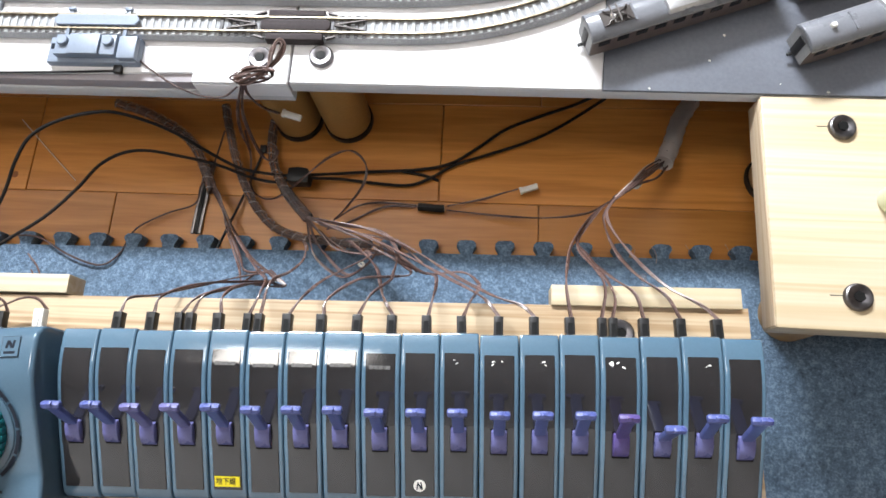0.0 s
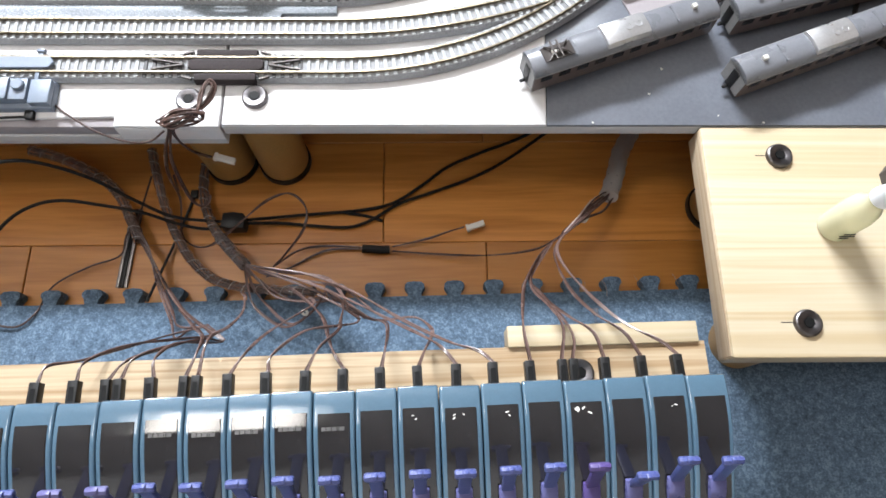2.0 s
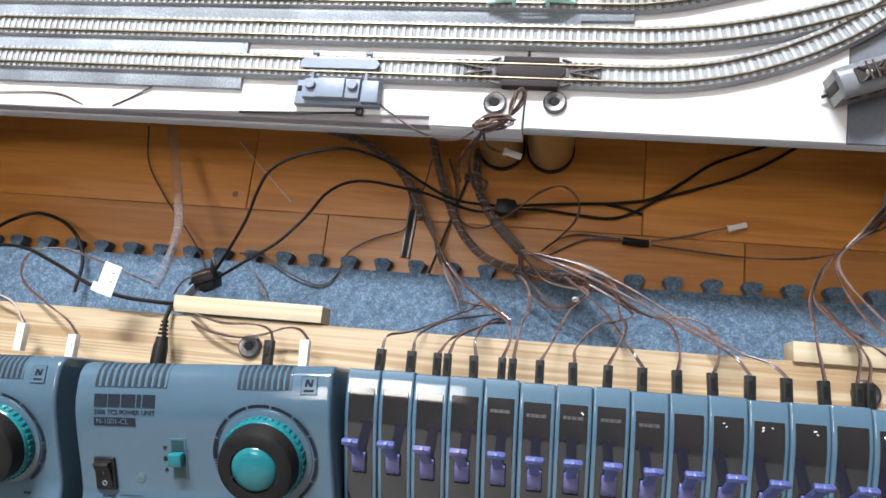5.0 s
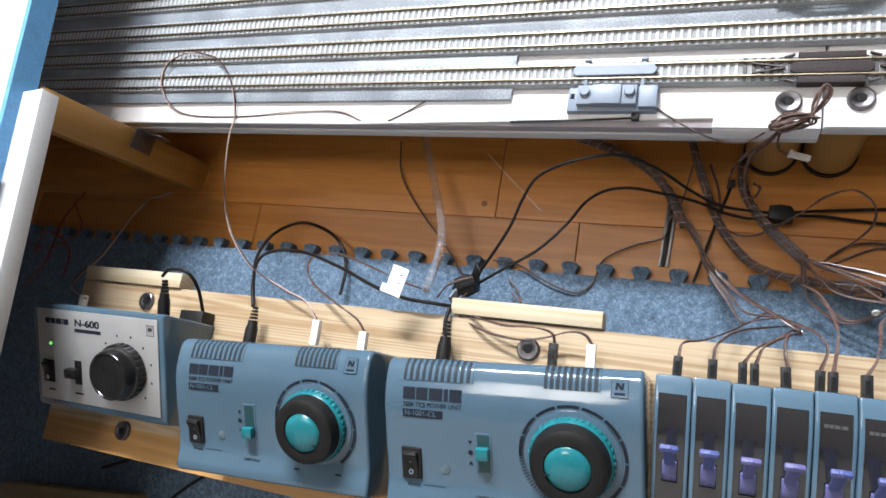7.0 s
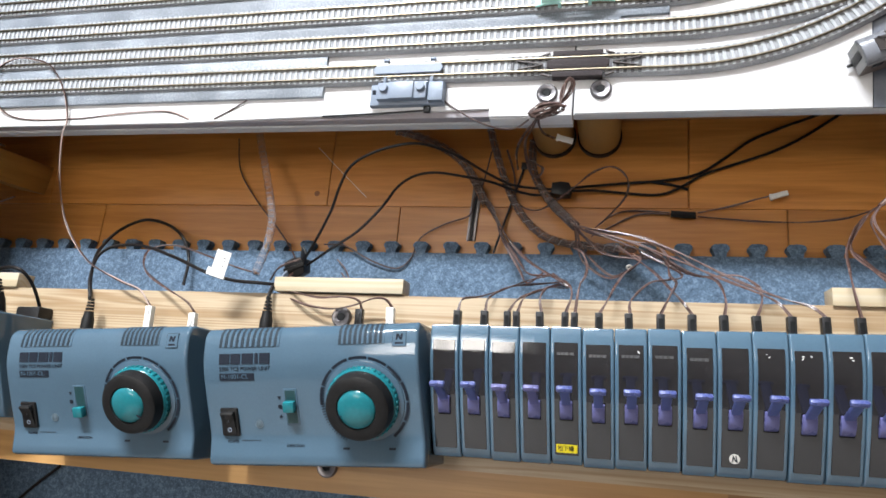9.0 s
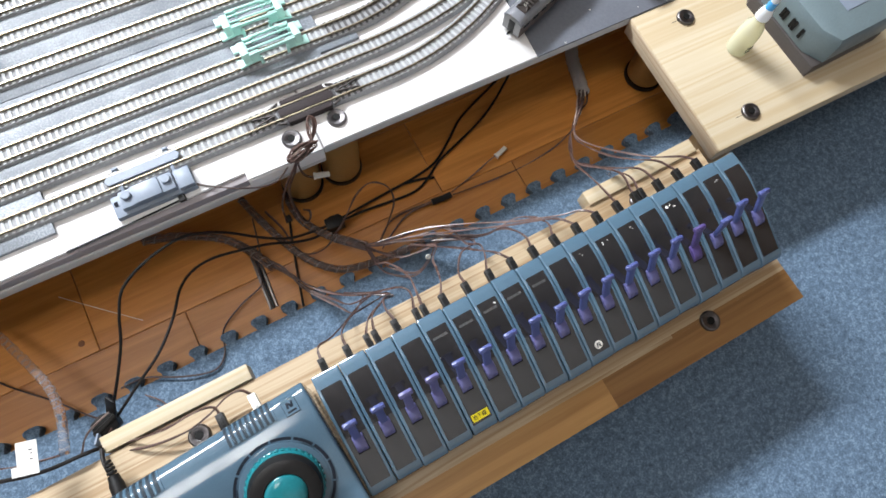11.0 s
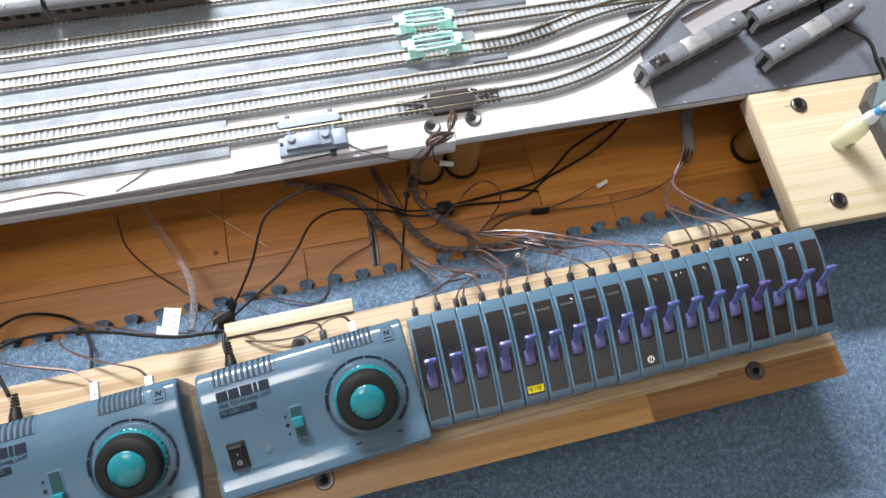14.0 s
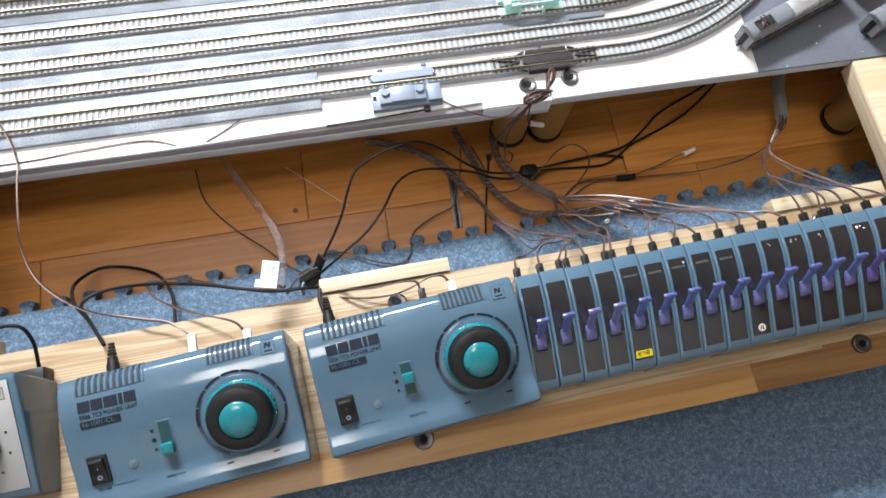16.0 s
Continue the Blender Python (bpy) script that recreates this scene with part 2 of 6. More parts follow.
M_ADAPT2 = plain("adapter_base", (0.062, 0.054, 0.052), 0.55)
M_TAPE = plain("blue_tape", (0.12, 0.34, 0.62), 0.6, vary=0.2)
M_REDW = plain("red_wire", (0.22, 0.02, 0.02), 0.45)
M_VENT = plain("vent_shade", (0.016, 0.026, 0.036), 0.6, spec=0.2)
M_LOGO = plain("grey_print", (0.065, 0.065, 0.066), 0.3)
M_LAMP = clear("clear_lamp", (0.16, 0.22, 0.26), 0.30, 0.4)
M_KNOB = plain("glossy_black", (0.012, 0.0115, 0.0115), 0.18, scale=120, vary=0.3)
M_DARKRAIL = plain("dark_rail", (0.06, 0.05, 0.046), 0.45, metal=0.4)
# lever plastic made lighter: the light falling on the drum is in its colour
M_HUBLIT = plain("lit_lever_drum", (0.108, 0.110, 0.26), 0.28, scale=80, vary=0.15)
M_WELL = plain("slider_well", (0.012, 0.05, 0.056), 0.4)
M_KNOT = plain("knot", (0.22, 0.075, 0.018), 0.4)
M_PALEW = plain("pale_grey_wire", (0.42, 0.32, 0.28), 0.35, vary=0.2)
M_FROST2 = clear("frosted_sleeve", (0.52, 0.49, 0.47), 0.35, 0.50, 1.2)
M_DIMWOOD = wood("dull_offcut", (0.27, 0.21, 0.11), (0.19, 0.13, 0.06), 0.5, 180, 6, ring=0.6)
M_LED, _nt, _b = shader("green_led")
_b.inputs["Base Color"].default_value = (0.15, 0.8, 0.1, 1)
_b.inputs["Emission Color"].default_value, _b.inputs["Emission Strength"].default_value = (0.35, 1.0, 0.2, 1), 1.5

# ---- mesh helpers ----


def box(bm, x0, x1, y0, y1, z0, z1, bevel=0.0, seg=2, m=None):
    made = bmesh.ops.create_cube(bm, size=1.0)["verts"]
    bmesh.ops.scale(bm, vec=(x1 - x0, y1 - y0, z1 - z0), verts=made)
    bmesh.ops.translate(bm, vec=((x0 + x1) / 2, (y0 + y1) / 2, (z0 + z1) / 2), verts=made)
    if bevel:
        edges = list({e for v in made for e in v.link_edges})
        out = bmesh.ops.bevel(bm, geom=edges, offset=bevel, segments=seg, affect="EDGES", profile=0.5)
        made = list({v for f in out["faces"] for v in f.verts} | {v for v in made if v.is_valid})
    if m is not None:
        bmesh.ops.transform(bm, matrix=m, verts=made)
    return made


def boxed(*dims, bevel=0.0, seg=2, m=None):
    bm = bmesh.new()
    box(bm, *dims, bevel=bevel, seg=seg, m=m)
    return bm


def lathe(bm, rings, seg=32, m=None):
    """Turned body: rings of (radius, height), from below to above."""
    rows = []
    for r, z in rings:
        if r < 1e-6:
            rows.append([bm.verts.new((0, 0, z))])
        else:
            rows.append([bm.verts.new((r * math.cos(2 * math.pi * k / seg), r * math.sin(2 * math.pi * k / seg), z)) for k in range(seg)])
    for a, b in zip(rows, rows[1:]):
        for k in range(seg):
            j = (k + 1) % seg
            if len(a) == 1 and len(b) == 1:
                continue
            if len(a) == 1:
                bm.faces.new((a[0], b[j], b[k]))
            elif len(b) == 1:
                bm.faces.new((a[k], a[j], b[0]))
            else:
                bm.faces.new((a[k], a[j], b[j], b[k]))
    if m is not None:
        bmesh.ops.transform(bm, matrix=m, verts=[v for row in rows for v in row])


def turned(rings, seg=32, m=None):
    bm = bmesh.new()
    lathe(bm, rings, seg, m)
    return bm


def slab(outline, z0, z1, bevel=0.0):
    """An upright prism over a plan outline (counter-clockwise)."""
    bm = bmesh.new()
    low = [bm.verts.new((x, y, z0)) for x, y in outline]
    top = [bm.verts.new((x, y, z1)) for x, y in outline]
    bm.faces.new(top)
    bm.faces.new(low[::-1])
    n = len(outline)
    for k in range(n):
        j = (k + 1) % n
        bm.faces.new((low[k], low[j], top[j], top[k]))
    if bevel:
        bm.normal_update()
        edges = [e for e in bm.edges if all(v in set(top) for v in e.verts)]
        bmesh.ops.bevel(bm, geom=edges, offset=bevel, segments=2, affect="EDGES", profile=0.5)
    return bm


def section(profile, x0, x1, bevel=0.0, seg=2):
    """A body with one (y, z) section (clockwise seen from +x is fine) from x0 to x1, its end edges rounded."""
    bm = bmesh.new()
    a = [bm.verts.new((x0, y, z)) for y, z in profile]
    b = [bm.verts.new((x1, y, z)) for y, z in profile]
    caps = [bm.faces.new(a), bm.faces.new(b[::-1])]
    n = len(profile)
    for k in range(n):
        j = (k + 1) % n
        bm.faces.new((a[j], a[k], b[k], b[j]))
    bmesh.ops.recalc_face_normals(bm, faces=bm.faces[:])
    if bevel:
        edges = [e for f in caps for e in f.edges]
        bmesh.ops.bevel(bm, geom=edges, offset=bevel, segments=seg, affect="EDGES", profile=0.5)
    return bm


def smooth_line(points, steps=6):
    p = [Vector(q) for q in points]
    p = [2 * p[0] - p[1], *p, 2 * p[-1] - p[-2]]
    out = []
    for k in range(1, len(p) - 2):
        a, b, c, d = p[k - 1 : k + 3]
        for s in range(steps):
            t = s / steps
            out.append(0.5 * (2 * b + (c - a) * t + (2 * a - 5 * b + 4 * c - d) * t * t + (3 * b - a - 3 * c + d) * t**3))
    out.append(p[-2])
    return out


def tube(points, radius, seg=8, steps=6, bm=None, lumps=0.0):
    """A round cable through control points."""
    bm = bm or bmesh.new()
    line = smooth_line(points, steps) if steps > 1 else [Vector(q) for q in points]
    rows, up = [], Vector((0.03, 0.02, 1)).normalized()
    for k, q in enumerate(line):
        d = (line[min(k + 1, len(line) - 1)] - line[max(k - 1, 0)]).normalized()
        side = d.cross(up)
        side = side.normalized() if side.length > 1e-4 else Vector((1, 0, 0))
        up = side.cross(d).normalized()
        r = radius * (1 + lumps * (1 if k % 3 == 0 else 0))
        rows.append([bm.verts.new(q + r * (math.cos(a) * side + math.sin(a) * up)) for a in (2 * math.pi * i / seg for i in range(seg))])
    for a, b in zip(rows, rows[1:]):
        for k in range(seg):
            j = (k + 1) % seg
            bm.faces.new((a[k], b[k], b[j], a[j]))
    bm.faces.new(rows[0])
    bm.faces.new(rows[-1][::-1])
    return bm


def mesh_from(name, bm, material, smooth=35):
    bmesh.ops.recalc_face_normals(bm, faces=bm.faces[:])
    me = bpy.data.meshes.new(name)
    bm.to_mesh(me)
    bm.free()
    me.materials.append(material)
    if smooth:
        me.polygons.foreach_set("use_smooth", [True] * len(me.polygons))
        me.set_sharp_from_angle(angle=radians(smooth))
    return me


def part(name, bm, material, parent=None, label="", smooth=35):
    ob = new(name, mesh_from(name, bm, material, smooth))
    ob.parent = parent
    if label:
        ob["label"] = label
    return ob


def thing(name, label, category, m=None, group="", kind=""):
    ob = new(name)
    ob.empty_display_size = 0.01
    if m is not None:
        ob.matrix_world = m
    return tagged(ob, label, category, group, kind)


def single(name, bm, material, label, category, group="", kind="", m=None, smooth=35):
    ob = part(name, bm, material, None, "", smooth)
    if m is not None:
        ob.matrix_world = m
    return tagged(ob, label, category, group, kind)


def lettering(text, size, material, parent, m, name="lettering", depth=0.0001, stretch=1.0):
    """Words in the built-in font, as a thin raised mesh."""
    cu = bpy.data.curves.new(name, "FONT")
    cu.body, cu.size, cu.extrude, cu.align_x, cu.align_y = text, size, depth, "LEFT", "CENTER"
    tmp = bpy.data.objects.new(name, cu)
    scene.collection.objects.link(tmp)
    me = bpy.data.meshes.new_from_object(tmp.evaluated_get(bpy.context.evaluated_depsgraph_get()))
    bpy.data.objects.remove(tmp)
    me.transform(Matrix.Diagonal((stretch, 1, 1, 1)))
    me.materials.clear()
    me.materials.append(material)
    ob = new(name, me)
    ob.parent = parent
    ob.matrix_basis = m
    return ob


BOARD, SHELF, BLOCK, MAT = 0.0935, 0.0880, 0.0918, 0.009
SHELF_AT = pose(0, -0.1459, SHELF, 0, 0, 1.6)
ROW_AT = pose(0, -0.1465, SHELF, 0, 0, 2.06)


def in_row(u, v, w=0.0, turn=0.0):
    return ROW_AT @ pose(u, v, w, 0, 0, turn)

# ---- room ----
X0, X1, Y0, Y1, ZC = -1.75, 1.7, -1.9, 1.81, 2.45


def wall(name, x0, x1, y0, y1, z0=0.0, z1=ZC, skin=M_WALL, label="grey painted plaster wall of the room"):
    return single(name, boxed(x0, x1, y0, y1, z0, z1), skin, label, "wall", kind="structure")


# north wall with the window above the layout
wall("wall_north", X0, -1.34, Y1, Y1 + 0.12)
wall("wall_north.001", -0.06, X1, Y1, Y1 + 0.12)
wall("wall_north.002", -1.34, -0.06, Y1, Y1 + 0.12, 0, 1.68)
wall("wall_north.003", -1.34, -0.06, Y1, Y1 + 0.12, 2.08, ZC)
# unseen south wall, added paler than the others to bounce window light back
wall("wall_south", X0, X1, Y0 - 0.12, Y0, skin=M_PALEWALL, label="unseen pale grey wall added to bounce fill light")
# unseen east wall, added dark brown to cut fill light from that side
wall("wall_east", X1, X1 + 0.12, Y0, Y1, skin=M_DARKWALL, label="unseen dark brown wall added to cut fill light")
wall("wall_west", X0 - 0.12, X0, Y0, Y1)
single("ceiling", boxed(X0, X1, Y0, Y1, ZC, ZC + 0.1), M_WALL, "plain grey ceiling of the room", "ceiling", kind="structure")


def window_frame(name, w, h, m):
    f = thing(name, "white window frame with a centre bar", "window", m, kind="structure")
    for a in (-w / 2, -0.015, w / 2 - 0.04):
        part("window_bar", boxed(a, a + (0.03 if a == -0.015 else 0.04), -0.03, 0.03, -h / 2, h / 2, bevel=0.004), M_WPLASTIC, f)
    for c in (-h / 2, h / 2 - 0.04):
        part("window_bar", boxed(-w / 2 + 0.04, w / 2 - 0.04, -0.028, 0.028, c, c + 0.04, bevel=0.004), M_WPLASTIC, f)


window_frame("window_1", 1.28, 0.40, pose(-0.70, Y1 + 0.002, 1.88))
ceil = thing("ceiling_light", "white rectangular ceiling light with a centre bar", "ceiling light", pose(-0.64, -0.12, ZC))
for sx in (-1, 1):
    part("frame", boxed(sx * 0.31 - 0.02, sx * 0.31 + 0.02, -0.29, 0.29, -0.125, -0.001, bevel=0.004), M_WPLASTIC, ceil)
    part("frame", boxed(-0.29, 0.29, sx * 0.27 - 0.019, sx * 0.27 + 0.019, -0.125, -0.001, bevel=0.004), M_WPLASTIC, ceil)
part("centre_bar", boxed(-0.012, 0.012, -0.25, 0.25, -0.135, -0.122, bevel=0.003), M_WPLASTIC, ceil)

# ---- floor: parquet blocks of 75 x 303 mm ----
floor = single("floor", boxed(X0, X1, Y0, Y1, -0.05, -0.0035), M_FLOOR, "orange-brown varnished parquet floor", "floor", kind="structure")
PLANK = mesh_from("plank", boxed(0, 0.3028, 0, 0.0748, -0.0035, 0, bevel=0.0004, seg=1), M_FLOOR)
for row in range(-2, 9):
    y = -0.0565 + 0.0752 * row
    off = 0.0672 if row % 2 == 0 else -0.1665
    for k in range(-4, 5):
        x = off + 0.3035 * k
        if x > -1.35 and x < 1.1:
            p = new("plank", PLANK)
            p.parent, p.matrix_basis = floor, pose(x, y + 0.006 * (x + 0.1), 0, 0, 0, 0.35)

rest = bmesh.new()
for row in range(-26, 18):
    y = -0.0565 + 0.0752 * row
    off = 0.0672 if row % 2 == 0 else -0.1665
    for k in range(-7, 7):
        x = off + 0.3035 * k
        if -2 <= row < 9 and -1.35 < x < 1.1 and -4 <= k < 5:
            continue
        if x > X0 and x < X1 - 0.31 and y > Y0 and y < Y1 - 0.08:
            box(rest, x, x + 0.3028, y, y + 0.0748, -0.0035, 0.0)
far = part("plank_field", rest, M_FLOOR, floor, smooth=0)
far["kind"] = "stuff"

# ---- foam mats with toothed edges ----
PITCH = 0.0257
TOOTH = ((0.0070, 0.0), (0.0064, 0.0030), (0.0046, 0.0058), (0.0048, 0.0078), (0.0066, 0.0094), (0.0110, 0.0098), (0.0156, 0.0094), (0.0173, 0.0078), (0.0175, 0.0058), (0.0156, 0.0030), (0.0150, 0.0))


def edge(s0, count, level, slack=0.0):
    """A toothed edge: (along, out) points of a row of rounded teeth, or of the sockets that take them."""
    pts = [(s0, level + slack)]
    for k in range(count):
        pts += [(s0 + k * PITCH + a + (slack if a > 0.011 else -slack), level + o + slack) for a, o in TOOTH]
    return pts + [(s0 + count * PITCH, level + slack)]


def foam_mat(x0, cols, y_front, rows, y_back=None):
    """A mat with teeth at its back and one side, and sockets at its front and other side."""
    back_y = y_front + rows * PITCH if y_back is None else y_back
    x1 = x0 + cols * PITCH
    front = edge(x0, cols, y_front, 0.00012)
    back = edge(x0, cols, back_y)
    side_rows = int((back_y - y_front) / PITCH)
    foot = y_front + 0.004 if y_back is None else back_y - side_rows * PITCH + 0.004
    right = [(x, y) for y, x in edge(foot, side_rows, x1)[1:-1]]
    left = [(x, y) for y, x in edge(foot, side_rows, x0, 0.00012)[1:-1]]
    back = [(x0 + 0.00012, back_y)] + back[1:-1] + [(x1, back_y)]
    front = [(x0 + 0.00012, y_front)] + front[1:-1] + [(x1, y_front)]
    return slab(front + right + back[::-1] + left[::-1], 0.0005, MAT, bevel=0.0)


ROT_MAT = pose(0, -0.0968, 0, 0, 0, 1.15)
MAT_X, MAT_ROW = 0.2058, 12 * PITCH
for k in range(-4, 3):
    x0 = MAT_X + MAT_ROW * (k - 1)
    single("foam_mat", foam_mat(x0, 12, -0.2380, 9, 0.0), M_FELT, "mottled blue felt-topped foam mat with a toothed edge", "floor mat", group="interlocking foam mats", m=ROT_MAT)
    for r in range(3):
        single("foam_mat", foam_mat(x0, 12, -0.2380 - MAT_ROW * (r + 1), 12), M_FELT, "mottled blue felt-topped foam mat joined to its neighbours", "floor mat", group="interlocking foam mats", m=ROT_MAT)

# loose threads at the teeth
for line in ([(0.2095, -0.0845), (0.2118, -0.0880), (0.2129, -0.0920), (0.2124, -0.0962)],
             [(0.2315, -0.0820), (0.2326, -0.0846), (0.2340, -0.0868), (0.2335, -0.0892)],
             [(0.2570, -0.0812), (0.2582, -0.0840), (0.2592, -0.0862), (0.2597, -0.0882)],
             [(0.1980, -0.0858), (0.1990, -0.0880), (0.1983, -0.0902)]):
    single("loose_thread", tube([(x, y, MAT + 0.0003 + 0.0006 * (k % 2)) for k, (x, y) in enumerate(line)], 0.00018, 5, 4), M_PALEW, "pale frayed thread at the edge of a mat", "thread", group="frayed threads")

# ---- layout board ----
board = thing("layout_board", "white-topped layout board on round legs, grey at one end", "layout board")
part("base_board", boxed(-0.0178, 1.1, -0.0182, 0.75, 0.0830, BOARD - 0.0022, bevel=0.0006), M_EDGE, board, "grey board edge")
part("base_board", boxed(-0.95, -0.0184, -0.0183, 0.75, 0.0832, BOARD - 0.0022, bevel=0.0004), M_EDGEDARK, board, "mauve-grey board edge")
part("front_rail", boxed(-0.95, -0.0184, -0.0195, 0.75, 0.0735, 0.0830, bevel=0.0006), M_EDGE, board, "pale grey rail under the board edge")
part("apron", boxed(-0.0765, -0.0186, -0.0196, -0.0185, 0.0790, BOARD - 0.0024, bevel=0.0003), M_WHITE, board, "white sheet folded over the edge")
part("top_sheet", slab([(-0.0172, -0.0180), (0.1635, -0.0180), (0.1665, 0.05), (0.168, 0.75), (-0.0172, 0.75)], BOARD - 0.0022, BOARD, bevel=0.0004), M_WHITE, board, "white top sheet")
part("top_sheet", slab([(-0.95, -0.0186), (-0.33, -0.0186), (-0.0765, -0.0128), (-0.0765, -0.0190), (-0.0188, -0.0194), (-0.0188, 0.75), (-0.95, 0.75)], BOARD - 0.0022, BOARD, bevel=0.0004), M_WHITE, board, "white top sheet with a cut-back front edge")
part("grey_sheet", slab([(0.1642, -0.0180), (1.1, -0.0180), (1.1, 0.75), (0.1687, 0.75), (0.1672, 0.05)], BOARD - 0.0022, BOARD - 0.0006, bevel=0.0003), M_GREY, board, "dark grey sheet")

# speckled sheets under and between the tracks
for outline in ([(-0.93, -0.0022), (-0.206, -0.0008), (-0.206, 0.0335), (-0.93, 0.0335)],
                [(-0.93, 0.0338), (0.010, 0.0338), (0.012, 0.0535), (0.044, 0.0540), (0.044, 0.0615), (-0.93, 0.0615)],
                [(-0.93, 0.0618), (0.020, 0.0618), (0.018, 0.1095), (-0.93, 0.1095)],
                [(-0.93, 0.1100), (0.075, 0.1100), (0.075, 0.30), (-0.93, 0.30)]):
    single("ballast_sheet", slab(outline, BOARD, BOARD + 0.0028, bevel=0.0002), M_BALLAST, "grey speckled ballast sheet laid on the white board", "sheet", group="ballast sheets")


def bolt_rings(r=0.0073):
    return [(0.0, 0.0006), (0.0025, 0.0006), (0.0027, 0.0022), (0.0032, 0.0025), (r * 0.84, 0.0027), (r * 0.94, 0.0022), (r, 0.0010), (r, 0.0)]


def make_bolt():
    b = thing("furniture_bolt", "dark steel flat-headed bolt with a hexagon socket", "bolt", group="leg bolts")
    part("head", turned(bolt_rings()[::-1], 36), M_STEEL, b)
    part("socket", turned([(0.0, 0.0003), (0.0029, 0.0003), (0.0029, 0.0027), (0.0, 0.0027)], 6), M_SOCKET, b, "black hexagon socket")
    return b


def make_leg(x, y, top, group):
    l = thing("round_leg", "short round varnished leg with a black rubber foot", "leg", pose(x, y, 0), group=group)
    part("post", turned([(0.0, 0.006), (0.0165, 0.006), (0.0167, 0.02), (0.0167, top)], 40), M_LEG, l)
    part("rubber_foot", turned([(0.0, 0.0), (0.0172, 0.0), (0.0178, 0.001), (0.0176, 0.0058), (0.0, 0.0058)], 40), M_RUBBER, l, "black rubber foot")


bolt = make_bolt()
bolt.matrix_world = pose(-0.0363, -0.0030, BOARD)
copy_thing(bolt, pose(0.0002, -0.0010, BOARD, 0, 0, 25))
for x, y in ((-0.0385, 0.004), (-0.0020, 0.004), (0.43, 0.01), (-0.43, 0.06)):
    make_leg(x, y, 0.0830, "legs under the layout board")

# ---- tracks ----


def arc_line(x0, y0, a0, pieces):
    """Centre line from straights (length, 0) and arcs (length, radius), as points with headings every few millimetres."""
    pts, x, y, a = [], x0, y0, a0
    for length, radius in pieces:
        n = max(2, int(length / 0.0024))
        for _ in range(n):
            pts.append((x, y, a))
            x, y = x + length / n * math.cos(a), y + length / n * math.sin(a)
            if radius:
                a += length / n / radius
    pts.append((x, y, a))
    return pts


def sweep(line, shape, step=4, low=BOARD):
    """A flat section of (across, up) swept along a centre line."""
    bm = bmesh.new()
    rows = []
    keep = line[::step] + ([line[-1]] if (len(line) - 1) % step else [])
    for x, y, a in keep:
        rows.append([bm.verts.new((x - s * math.sin(a), y + s * math.cos(a), low + h)) for s, h in shape])
    n = len(shape)
    for p, q in zip(rows, rows[1:]):
        for k in range(n):
            j = (k + 1) % n
            bm.faces.new((p[k], p[j], q[j], q[k]))
    bm.faces.new(rows[0][::-1])
    bm.faces.new(rows[-1])
    return bm


SLEEPER = mesh_from("sleeper", boxed(-0.0011, 0.0011, -0.0076, 0.0076, 0, 0.0013, bevel=0.0003, seg=1), M_SLEEPER, 0)
SLEEPER_DARK = mesh_from("sleeper", boxed(-0.0011, 0.0011, -0.0076, 0.0076, 0, 0.0013, bevel=0.0003, seg=1), M_DARKSLEEPER, 0)


def track(line, label, low=BOARD + 0.0012, near=(-0.34, 0.25), dark=None):
    t = thing("model_track", label, "model railway track", group="model railway tracks")
    bed = [(-0.0092, 0.0), (0.0092, 0.0), (0.0076, 0.0035), (-0.0076, 0.0035)]
    part("roadbed", sweep(line, bed, 4, low), M_ROADBED, t, "grey moulded roadbed")
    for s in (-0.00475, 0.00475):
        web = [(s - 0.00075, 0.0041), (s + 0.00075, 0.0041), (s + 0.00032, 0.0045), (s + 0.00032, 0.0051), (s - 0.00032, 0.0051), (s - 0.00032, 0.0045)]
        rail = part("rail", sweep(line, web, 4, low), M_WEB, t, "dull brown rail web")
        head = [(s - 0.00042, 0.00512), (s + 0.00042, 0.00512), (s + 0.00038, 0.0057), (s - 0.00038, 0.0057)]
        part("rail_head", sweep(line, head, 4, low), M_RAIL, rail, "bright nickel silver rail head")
    rest = bmesh.new()
    for x, y, a in line[1::2]:
        is_dark = dark and dark[0] < x < dark[1]
        if near[0] < x < near[1]:
            p = new("sleeper", SLEEPER_DARK if is_dark else SLEEPER)
            p.parent, p.matrix_basis = t, Matrix.Translation((x, y, low + 0.0029)) @ Matrix.Rotation(a, 4, "Z")
        else:
            box(rest, -0.0011, 0.0011, -0.0076, 0.0076, 0, 0.0013, m=Matrix.Translation((x, y, low + 0.0029)) @ Matrix.Rotation(a, 4, "Z"))
    if rest.verts:
        far = part("sleeper_strip", rest, M_SLEEPER, t, smooth=0)
        far["kind"] = "stuff"
    else:
        rest.free()
    return t


R = math.radians
T1 = arc_line(-0.90, 0.0165, 0, [(0.947, 0), (0.218 * R(38), 0.218), (0.16, 0)])
T2 = arc_line(-0.90, 0.0420, 0, [(0.940, 0), (0.36 * R(29), 0.36), (0.15, 0)])
T3 = arc_line(-0.90, 0.0680, 0, [(0.932, 0), (0.20 * R(15), 0.20), (0.028, 0), (0.35 * R(15), -0.35), (0.12, 0)])
T4 = arc_line(-0.90, 0.0965, 0, [(1.15, 0)])
T5 = arc_line(-0.90, 0.1270, 0, [(1.15, 0)])
T6 = arc_line(-0.90, 0.1575, 0, [(1.05, 0)])
T7 = arc_line(-0.90, 0.1860, 0, [(1.05, 0)])
track(T1, "straight model track curving away at one end", dark=(-0.064, 0.028))
track(T2, "straight model track bending into a junction", near=(-0.3, 0.2))
